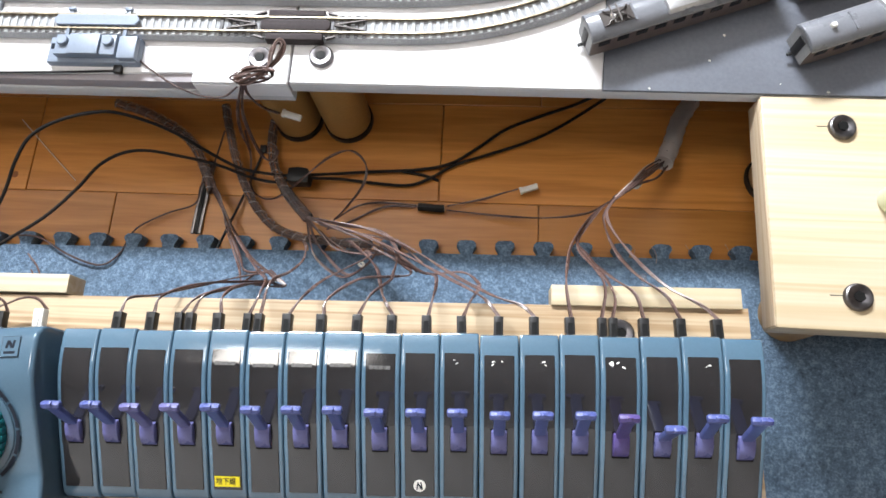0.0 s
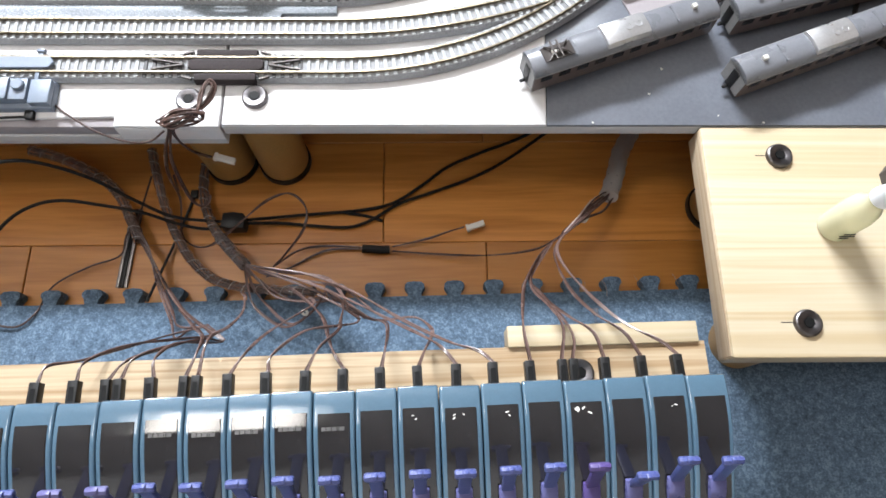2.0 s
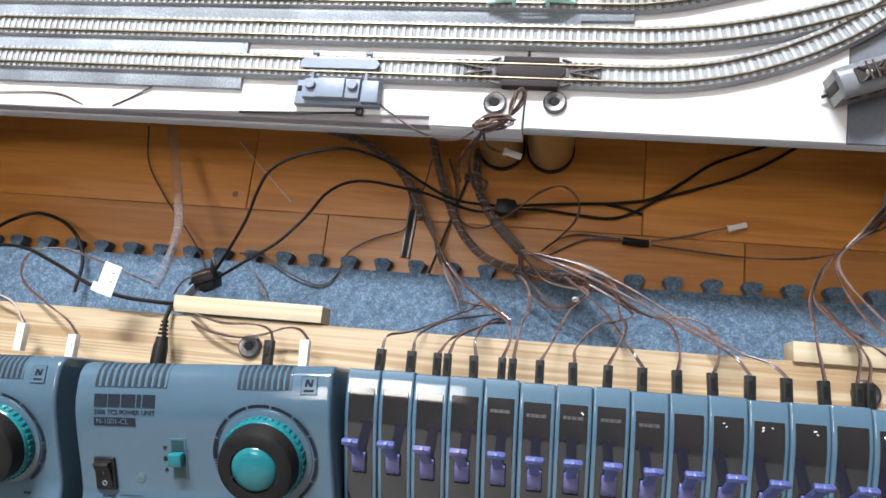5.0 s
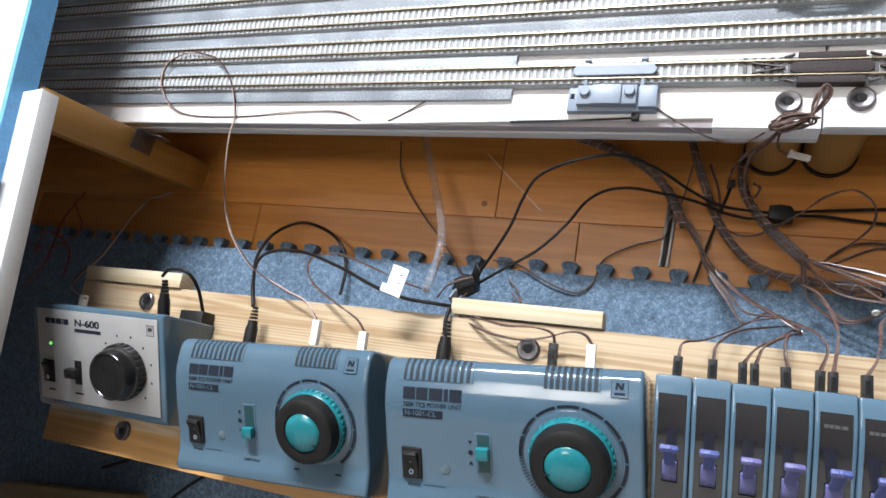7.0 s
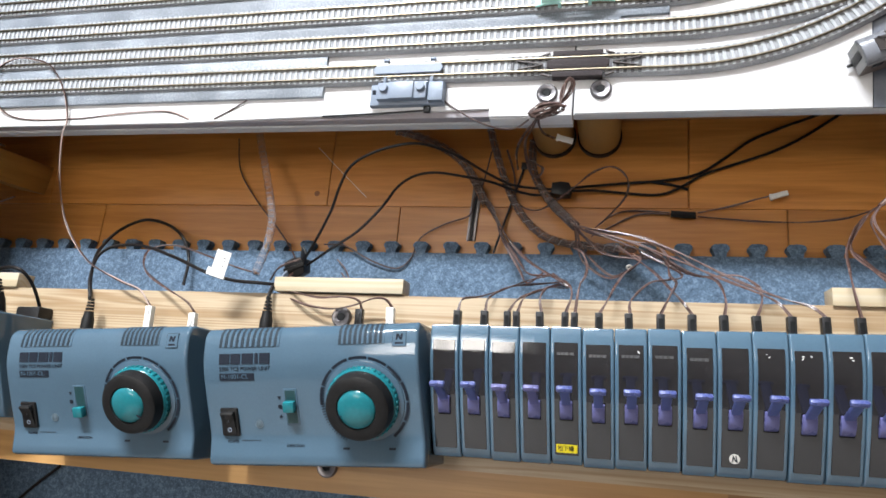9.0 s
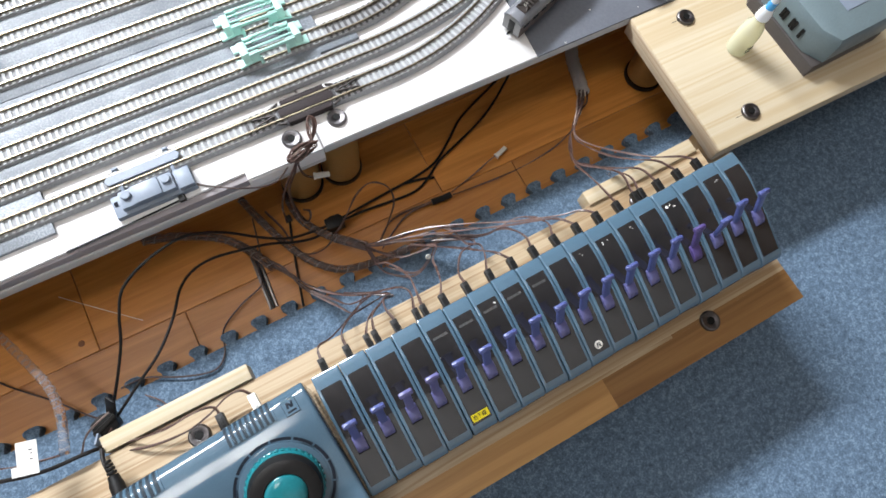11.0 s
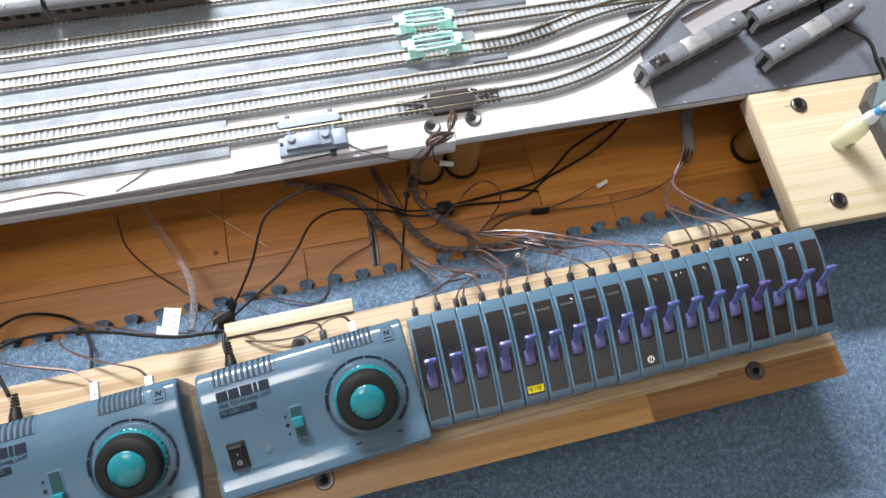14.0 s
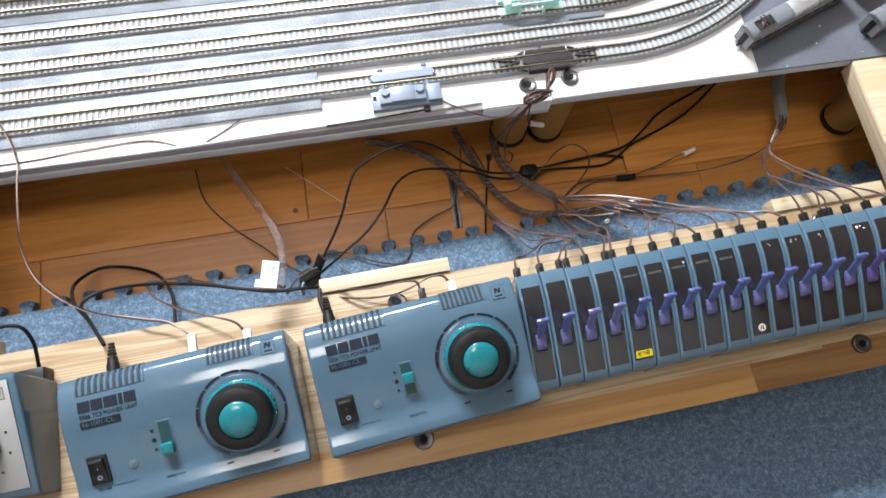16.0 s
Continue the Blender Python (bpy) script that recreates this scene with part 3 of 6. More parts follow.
track(T3, "straight model track bending gently, with brown sleepers", near=(-0.1, 0.1), dark=(0.02, 0.09))
track(T4, "straight model track with pale sleepers", near=(0, 0))
track(T5, "straight model track with pale sleepers", near=(0, 0))
track(T6, "straight model track carrying model coaches", near=(0, 0))
track(T7, "straight model track at the back of the yard", near=(0, 0))

# point blades beside the covered crossing
cross = thing("crossing_plate", "dark grey ramp plate over the track between point blades", "track cover", pose(-0.0160, 0.0165, BOARD + 0.0012))
for y0, y1 in ((-0.0102, -0.0056), (0.0056, 0.0098)):
    part("plate", slab([(-0.0170, y0), (0.0170, y0), (0.0170, y1), (-0.0170, y1)], 0.0, 0.0054, bevel=0.0004), M_PLATE, cross)
part("centre_ramp", slab([(-0.0185, -0.0038), (0.0185, -0.0038), (0.0210, -0.0020), (0.0210, 0.0020), (0.0185, 0.0038), (-0.0185, 0.0038), (-0.0210, 0.0020), (-0.0210, -0.0020)], 0.0040, 0.0056, bevel=0.0005), M_PLATE, cross)
for sx in (-1, 1):
    for sy in (-1, 1):
        part("guide_wing", boxed(-0.0030, 0.0030, -0.0005, 0.0005, 0.0030, 0.0050, m=pose(sx * 0.0216, sy * 0.0080, 0, 0, 0, -sx * sy * 18)), M_DARKRAIL, cross)
        part("blade", boxed(-0.0090, 0.0090, -0.0004, 0.0004, 0.0042, 0.0058, m=pose(sx * 0.0325, sy * 0.0017, 0, 0, 0, sx * sy * 10)), M_DARKRAIL, cross, "pointed switch blade")

# uncoupler with two buttons beside the track
unc = thing("uncoupler", "blue-grey plastic uncoupler with two round buttons beside the track", "track switch", pose(-0.1380, 0.0170, BOARD, 0, 0, 0.3))
part("base", slab([(-0.0280, -0.0275), (0.0285, -0.0275), (0.0285, -0.0105), (-0.0280, -0.0105)], 0.0, 0.0045, bevel=0.0006), M_BOXGREY, unc)
part("housing", slab([(-0.0215, -0.0245), (0.0160, -0.0245), (0.0160, -0.0112), (-0.0215, -0.0112)], 0.0045, 0.0090, bevel=0.0009), M_BOXGREY, unc)
part("cover", boxed(-0.0122, 0.0066, -0.0250, -0.0116, 0.0088, 0.0108, bevel=0.0006), M_BOXGREY, unc, "raised cover between the buttons")
part("terminal_box", boxed(0.0172, 0.0284, -0.0264, -0.0116, 0.0044, 0.0086, bevel=0.0007), M_BOXGREY, unc)
for x in (-0.0165, 0.0115):
    part("button", turned([(0.0, 0.0085), (0.0034, 0.0085), (0.0034, 0.0108), (0.0029, 0.0113), (0.0, 0.0113)], 28, pose(x, -0.0160, 0)), M_BOXGREY, unc, "round button")
part("track_bar", slab([(-0.0245, -0.0036), (0.0245, -0.0036), (0.0270, 0.0), (0.0245, 0.0036), (-0.0245, 0.0036), (-0.0270, 0.0)], 0.0062, 0.0078, bevel=0.0004), M_BOXGREY, unc, "bar lying between the rails", smooth=0)
for x in (-0.0175, 0.0185):
    part("clip_arm", boxed(x - 0.0012, x + 0.0012, -0.0120, 0.0072, 0.0052, 0.0064, bevel=0.0003), M_BOXGREY, unc)
    part("clip_tab", boxed(x - 0.0022, x + 0.0022, 0.0068, 0.0088, 0.0048, 0.0074, bevel=0.0004), M_BOXGREY, unc)
part("slot", boxed(-0.0265, -0.0240, -0.0185, -0.0150, 0.0045, 0.0050), M_PRINT, unc)

# mint green rerailers
rer = thing("rerailer", "translucent mint green rerailing ramp on the track", "rerailer", pose(-0.0200, 0.0720, BOARD + 0.0072, 0, 0, 1), group="mint rerailers")
for s in (-1, 1):
    for q in (-1, 1):
        part("end_ramp", slab([(s * 0.0275, q * 0.0105), (s * 0.0275, q * 0.0030), (s * 0.0165, q * 0.0042), (s * 0.0165, q * 0.0090)][:: s * q], 0.0, 0.0016, bevel=0.0003), M_MINT, rer)
        part("gable", section([(q * 0.0090, 0.0), (q * 0.0078, 0.0), (q * 0.0052, 0.0088), (q * 0.0064, 0.0094)], s * 0.0140 - 0.0035, s * 0.0140 + 0.0035, bevel=0.0004), M_MINT, rer)
        part("foot", boxed(s * 0.0105 - 0.0012, s * 0.0105 + 0.0012, q * 0.0098 - 0.0008, q * 0.0098 + 0.0008, -0.0035, 0.0060, bevel=0.0004), M_MINT, rer)
    part("end_wedge", section([(-0.0086, 0.0014), (0.0086, 0.0014), (0.0056, 0.0086), (-0.0056, 0.0086)], s * 0.0205 - 0.0030, s * 0.0205 + 0.0030, bevel=0.0010), M_MINT, rer)
for s in (-1, 1):
    part("rail_bar", boxed(-0.0180, 0.0180, s * 0.0072 - 0.0007, s * 0.0072 + 0.0007, 0.0062, 0.0090, bevel=0.0003), M_MINT, rer)
    part("rail_bar", boxed(-0.0180, 0.0180, s * 0.0025 - 0.0005, s * 0.0025 + 0.0005, 0.0076, 0.0090, bevel=0.0002), M_MINT, rer)
copy_thing(rer, pose(-0.0230, 0.0985, BOARD + 0.0072, 0, 0, -1))

# ---- model coaches ----


def coach(label, m, length=0.124, pantograph=False, vent=True):
    c = thing("model_coach", label, "model train", m, group="model coaches")
    half = length / 2
    side = [(-0.0092, 0.004), (-0.0093, 0.0190), (0.0093, 0.0190), (0.0092, 0.004)]
    part("body", section(side, -half, half, bevel=0.0004), M_CARSIDE, c, "brown-grey coach sides")
    roof = [(-0.0097, 0.0185), (-0.0096, 0.0200), (-0.0080, 0.0225), (-0.0042, 0.0240), (0.0, 0.0244), (0.0042, 0.0240), (0.0080, 0.0225), (0.0096, 0.0200), (0.0097, 0.0185)]
    part("roof", section(roof, -half - 0.0006, half + 0.0006, bevel=0.0005), M_ROOF, c, "grey rounded roof")
    for s in (-1, 1):
        part("end_panel", section([(-0.0088, 0.005), (-0.0088, 0.0195), (-0.004, 0.0228), (0.004, 0.0228), (0.0088, 0.0195), (0.0088, 0.005)], s * half - 0.0006, s * half + 0.0006), M_CARGREY, c)
        part("gangway", boxed(s * half - 0.0012, s * half + 0.0016, -0.0030, 0.0030, 0.005, 0.0190, bevel=0.0004), M_BLACK, c, "black gangway")
        part("coupler", boxed(-0.0022, 0.0022, -0.0010, 0.0010, 0.004, 0.0055, bevel=0.0004, m=pose(s * (half + 0.0022), 0, 0)), M_BLACK, c)
        part("bogie", boxed(s * half * 0.68 - 0.011, s * half * 0.68 + 0.011, -0.0075, 0.0075, 0.0, 0.0048, bevel=0.0006), M_BLACK, c)
        for k in range(10):
            x = -half + 0.008 + k * (length - 0.016) / 9
            part("side_window", boxed(x - 0.0036, x + 0.0036, s * 0.0091, s * 0.0096, 0.0125, 0.0168), M_GLASSD, c)
        part("rain_gutter", boxed(-half, half, s * 0.0098 - 0.0003, s * 0.0098 + 0.0003, 0.0186, 0.0194), M_CARGREY, c)
    part("cooler", section([(-0.0082, 0.0215), (-0.0081, 0.0242), (-0.0070, 0.0258), (-0.0040, 0.0267), (0.0, 0.0270), (0.0040, 0.0267), (0.0070, 0.0258), (0.0081, 0.0242), (0.0082, 0.0215)], -0.0145, 0.0145, bevel=0.0008), M_AIRCON, c, "silver rounded roof cooling unit")
    for x in (0.0020, 0.0085):
        part("fan_ring", turned([(0.0013, 0.0), (0.0026, 0.0), (0.0026, 0.0004), (0.0013, 0.0004), (0.0013, 0.0)], 20, pose(x, 0, 0.0268)), M_AIRCON, c)
    if vent:
        part("roof_box", boxed(-half + 0.0135, -half + 0.0165, -0.0014, 0.0014, 0.0238, 0.0268, bevel=0.0003), M_WPLASTIC, c, "white roof box")
        part("roof_box", boxed(half - 0.0165, half - 0.0135, -0.0014, 0.0014, 0.0238, 0.0268, bevel=0.0003), M_WPLASTIC, c, "white roof box")
    for x in (-0.034, 0.034):
        part("roof_seam", boxed(x - 0.0007, x + 0.0007, -0.0060, 0.0060, 0.0232, 0.0246, bevel=0.0002, seg=1), M_ROOF, c)
    if pantograph:
        p = part("pantograph", boxed(-half + 0.008, -half + 0.027, -0.0048, 0.0048, 0.0244, 0.0250), M_DARKRAIL, c, "folded dark pantograph")
        for s in (-1, 1):
            part("arm", tube([(-half + 0.010, s * 0.005, 0.0255), (-half + 0.018, 0, 0.0275), (-half + 0.025, s * 0.005, 0.0258)], 0.0005, 5, 2), M_DARKRAIL, p)
            part("contact_bar", tube([(-half + 0.016 + s * 0.002, -0.006, 0.0282), (-half + 0.016 + s * 0.002, 0.006, 0.0282)], 0.0006, 5, 1), M_DARKRAIL, p)
        part("insulator", boxed(-0.0016, 0.0016, -0.0012, 0.0012, 0.0250, 0.0272, bevel=0.0004, m=pose(-half + 0.0165 + s * 0.0045, -0.0012 * s, 0)), M_DARKRAIL, p)
    return c


G = BOARD - 0.0006


def coach_at(x, y, deg, length=0.124, **kw):
    a = radians(deg)
    k = kw.pop("k", 0.92)
    return coach(kw.pop("label"), pose(x + k * length / 2 * math.cos(a), y + k * length / 2 * math.sin(a), kw.pop("z", G), 0, 0, deg) @ Matrix.Scale(k, 4), length, **kw)


coach_at(0.1530, 0.0090, 20.5, label="grey-roofed model coach with a pantograph, standing off the track", pantograph=True)
coach_at(0.2685, 0.0055, 21.0, label="grey-roofed model coach standing alone on the grey board")
coach_at(0.2720, 0.0475, 15.5, label="grey-roofed model coach coupled behind another")
single("grey_tray", section([(-0.012, 0.0), (0.012, 0.0), (0.012, 0.006), (0.011, 0.006), (0.011, 0.001), (-0.011, 0.001), (-0.011, 0.006), (-0.012, 0.006)], 0.0, 0.11), M_EDGEDARK, "lilac-grey plastic channel lying behind the coaches", "tray", m=pose(0.218, 0.0570, G, 0, 0, 21))
for k in range(4):
    coach_at(-0.335 - 0.129 * k, 0.1575, 0, label="grey-roofed model coach in a train on the track", z=BOARD + 0.0072, vent=False, k=1.0)

# ---- pine block table at the end ----
block = thing("pine_block", "pale pine board with bolted round legs beside the layout", "board", pose(0.2510, -0.0190, 0, 0, 0, -0.2))
part("board", boxed(0.0, 0.42, -0.1300, 0.0006, BLOCK - 0.0175, BLOCK, bevel=0.0012), M_PINE, block)
part("end_face", boxed(-0.0005, 0.0004, -0.1288, -0.0006, BLOCK - 0.0163, BLOCK - 0.0012, bevel=0.0002), M_ENDGRAIN, block, "sawn end grain")
for x, y in ((0.2928, -0.0370), (0.2914, -0.1316)):
    copy_thing(bolt, pose(x, y, BLOCK, 0, 0, 40))
    make_leg(x, y + 0.005, BLOCK - 0.0175, "legs under the pine board")
for x, y in ((0.2838, -0.0365), (0.2819, -0.1310)):
    single("pencil_mark", boxed(x - 0.004, x + 0.003, y - 0.0002, y + 0.0002, BLOCK, BLOCK + 0.00012), M_PRINT, "short pencil line drawn beside a bolt", "pencil mark", group="pencil marks")

# power adapter on the pine board
ad = thing("power_adapter", "grey power adapter with a dark base and slots", "power adapter", pose(0.3485, -0.0780, BLOCK, 0, 0, 2))
part("base", slab([(0.0, -0.046), (0.075, -0.046), (0.075, 0.032), (0.016, 0.046), (0.0, 0.030)], 0.0, 0.012, bevel=0.002), M_ADAPT2, ad, "dark brown base")
part("cover", slab([(0.0015, -0.030), (0.010, -0.046), (0.075, -0.046), (0.075, 0.034), (0.020, 0.046), (0.0015, 0.022)], 0.0125, 0.040, bevel=0.006), M_ADAPT, ad, "blue-grey cover")
for y in (-0.020, -0.012, -0.009, -0.001, 0.002, 0.012):
    part("slot", boxed(0.0004, 0.0022, y - 0.0013, y + 0.0013, 0.0185, 0.0275), M_SOCKET, ad)
part("label_plate", slab([(0.030, -0.026), (0.070, -0.026), (0.070, 0.014), (0.030, 0.014)], 0.0402, 0.0406, bevel=0.0002), M_BOXGREY, ad, "pale label plate")
part("strain_relief", tube([(0.020, 0.040, 0.020), (0.022, 0.062, 0.020)], 0.0035, 12, 3, lumps=0.15), M_RUBBER, ad)
single("mains_cable", tube([(0.3660, -0.016, BLOCK + 0.020), (0.368, 0.010, BLOCK + 0.018), (0.352, 0.050, BOARD + 0.003), (0.375, 0.085, BOARD + 0.003), (0.42, 0.11, BOARD + 0.003)], 0.0016), M_CABLE, "thick black mains cable running over the grey board", "cable")

# crumbs of foam on the grey sheet
rnd = random.Random(5)
crumbs = bmesh.new()
for x, y in ((0.190, -0.0165), (0.2872, -0.0165), (0.224, 0.0020), (0.262, -0.0120), (0.2330, 0.0185)):
    r = rnd.uniform(0.00025, 0.0005)
    box(crumbs, -r * 1.6, r * 1.6, -r, r, 0, r * 1.4, bevel=r * 0.3, seg=1, m=pose(x, y, G, 0, 0, rnd.uniform(0, 180)))
single("crumbs", crumbs, M_WPLASTIC, "tiny white crumbs scattered on the grey sheet", "crumbs", kind="stuff")

# bottle of clear glue
glue = thing("glue_bottle", "small clear glue bottle with pale yellow content and needle nozzle", "glue bottle", pose(0.3150, -0.0790, BLOCK + 0.0004))
part("bottle", turned([(0.0, 0.0), (0.0080, 0.0), (0.0088, 0.0010), (0.0088, 0.022), (0.0078, 0.029), (0.0052, 0.0340), (0.0048, 0.0395), (0.0, 0.0395)], 40), M_CLEAR, glue, "clear bottle with yellowish glue")
part("cap", turned([(0.0, 0.0396), (0.0056, 0.0396), (0.0052, 0.0445), (0.0036, 0.0500), (0.0, 0.0500)], 28), M_NOZZLE, glue, "translucent white cap")
part("ring", turned([(0.0, 0.0501), (0.0034, 0.0501), (0.0031, 0.0570), (0.0, 0.0570)], 24), M_CYAN, glue, "bright blue ring")
part("nozzle", turned([(0.0, 0.0571), (0.0030, 0.0571), (0.0026, 0.080), (0.0023, 0.088), (0.0, 0.088)], 20), M_NOZZLE, glue, "clear plastic nozzle")
for k, w in enumerate((0.005, 0.008, 0.006)):
    part("print_bar", boxed(-w / 2, w / 2, -0.0090, -0.0088, 0.006 + 0.0028 * k, 0.0072 + 0.0028 * k), M_PRINT, glue)

# ---- control shelf ----
shelf = thing("control_shelf", "long laminated pine shelf on round legs carrying the controllers", "shelf", SHELF_AT)
part("board", boxed(-0.562, 0.2385, -0.1082, 0.0, -0.0150, 0.0), M_PINE2, shelf, "pale pine board")
part("stave", boxed(-0.562, 0.1362, -0.1106, -0.10821, -0.0150, 0.0), M_PINE2, shelf)
part("stave", boxed(-0.562, 0.0765, -0.1318, -0.11061, -0.0150, 0.0), M_OAK, shelf, "amber stave")
part("stave", boxed(0.07652, 0.2385, -0.1318, -0.11061, -0.0150, 0.0), M_WALNUT, shelf, "darker brown stave")
part("stave", boxed(0.13622, 0.2385, -0.1106, -0.10821, -0.0150, 0.0), M_WALNUT, shelf, "darker brown stave")


def batten(u0, u1, v0, v1, turn=0.0):
    return single("pine_batten", boxed(u0, u1, v0, v1, -0.0135, 0.0022, bevel=0.0003), M_PINE, "short pale pine batten fixed along the back of the shelf", "batten", group="shelf battens", m=SHELF_AT @ pose(0, 0, 0, 0, 0, turn))


batten(-0.2255, -0.1275, 0.0004, 0.0108, -0.3)
batten(0.1375, 0.2350, 0.0004, 0.0112, -0.3)
batten(-0.5600, -0.4560, 0.0004, 0.0120, 0)

for x, y in ((0.1730, -0.1555), (-0.1705, -0.1667), (-0.4865, -0.1720), (0.1695, -0.2545), (-0.1672, -0.2662), (-0.4755, -0.2725)):
    copy_thing(bolt, pose(x, y, SHELF, 0, 0, 15))
    make_leg(x, y, SHELF - 0.0150, "legs under the control shelf")

# ---- point switch boxes ----
UNIT = 0.01748


def face_z(v):
    """Height of the arched switch face above the shelf at depth v."""
    table = ((-0.0238, 0.0510), (-0.0243, 0.0517), (-0.0255, 0.05215), (-0.029, 0.0524), (-0.033, 0.0525), (-0.037, 0.05245), (-0.041, 0.0521), (-0.045, 0.0514), (-0.050, 0.0501), (-0.055, 0.0485), (-0.065, 0.0452), (-0.0738, 0.0418), (-0.085, 0.0371), (-0.0945, 0.0332), (-0.098, 0.0312), (-0.101, 0.0290))
    for (a, p), (b, q) in zip(table, table[1:]):
        if a >= v >= b:
            return p + (q - p) * (v - a) / (b - a)
    return table[-1][1]


def panel_z(v):
    """Height of the dark panel's surface, a hair above the case."""
    return face_z(v) + 0.0004


def make_switch():
    s = thing("point_switch", "blue-grey point switch box with a dark glossy panel and lever", "switch box", group="row of point switches")
    top = [(v, face_z(v)) for v in (-0.0243, -0.0255, -0.029, -0.033, -0.037, -0.041, -0.045, -0.050, -0.055, -0.060, -0.065, -0.0738, -0.085, -0.0945, -0.0972)]
    prof = [(-0.0238, 0.0), (-0.0238, 0.0506)] + top + [(-0.0990, 0.0292), (-0.0998, 0.0268), (-0.1000, 0.0)]
    w = UNIT / 2 - 0.00022
    shell = section(prof, -w, w, bevel=0.0009, seg=3)
    # faint ridge down the middle of the top
    for x in (-w + 0.0012, w - 0.0012):
        bmesh.ops.bisect_plane(shell, geom=shell.verts[:] + shell.edges[:] + shell.faces[:], plane_co=(x, 0, 0), plane_no=(1, 0, 0))
    cut = bmesh.ops.bisect_plane(shell, geom=shell.verts[:] + shell.edges[:] + shell.faces[:], plane_co=(0, 0, 0), plane_no=(1, 0, 0))
    ridge = [g for g in cut["geom_cut"] if isinstance(g, bmesh.types.BMVert) and g.co.z > 0.045]
    for g in ridge:
        g.co.z += 0.00007
    bmesh.ops.split_edges(shell, edges=[e for e in shell.edges if all(abs(g.co.x) < 1e-6 and g.co.z > 0.0512 for g in e.verts)])
    part("body", shell, M_BLUE, s)
    # inset dark panel following the arched face, in two lengths with the lever slot between
    for a, b in ((-0.0330, -0.0640), (-0.0752, -0.0942)):
        steps = sorted({a, b} | {v for v in (-0.035, -0.037, -0.039, -0.041, -0.043, -0.045, -0.0475, -0.050, -0.0525, -0.055, -0.060, -0.080, -0.085, -0.090) if b < v < a}, reverse=True)
        prof = [(v, panel_z(v)) for v in steps] + [(v, face_z(v) - 0.0006) for v in reversed(steps)]
        part("panel", section(prof, -0.0066, 0.0066, bevel=0.0003, seg=1), M_PANEL, s, "glossy black panel")
    for x0, x1 in ((-0.0066, -0.0037), (0.0037, 0.0066)):
        steps = [-0.0640 - 0.0112 * k / 3 for k in range(4)]
        prof = [(v, face_z(v) + 0.00045) for v in steps] + [(v, face_z(v) - 0.0006) for v in reversed(steps)]
        part("panel", section(prof, x0, x1), M_PANEL, s, "glossy black panel")
    prof = [(v, face_z(v) + 0.00025) for v in (-0.0640, -0.070, -0.0752)] + [(v, face_z(v) - 0.0006) for v in (-0.0752, -0.070, -0.0640)]
    part("slot", section(prof, -0.0037, 0.0037), M_SOCKET, s, "black lever slot")
    return s


LEVER_HUB = section([(-0.0748, 0.0400), (-0.0745, 0.0424), (-0.0735, 0.0444), (-0.0712, 0.0462), (-0.0684, 0.0474), (-0.0655, 0.0480), (-0.0645, 0.0460)], -0.0034, 0.0034, bevel=0.0004)
LEVER_ARM = section([(-0.0672, 0.0470), (-0.0645, 0.0470), (-0.0612, 0.0552), (-0.0580, 0.0630), (-0.0588, 0.0648), (-0.0606, 0.0640), (-0.0640, 0.0552)], -0.0025, 0.0025, bevel=0.0006)
LEVER_TIP = section([(-0.0608, 0.0632), (-0.0580, 0.0628), (-0.0571, 0.0642), (-0.0577, 0.0658), (-0.0590, 0.0662), (-0.0604, 0.0652)], -0.0043, 0.0043, bevel=0.0008)
LEVER_NUB = section([(-0.0598, 0.0654), (-0.0580, 0.0654), (-0.0575, 0.0664), (-0.0588, 0.0672), (-0.0600, 0.0664)], -0.0012, 0.0012, bevel=0.0004)
lever_mesh = {}
for mat_l in (M_LEVER, M_LEVER2, M_LEVER3):
    both = bmesh.new()
    for src in (LEVER_ARM, LEVER_TIP, LEVER_NUB):
        tmp_me = bpy.data.meshes.new("tmp")
        src.to_mesh(tmp_me)
        both.from_mesh(tmp_me)
        bpy.data.meshes.remove(tmp_me)
    lever_mesh[mat_l.name] = mesh_from("lever", both, mat_l)

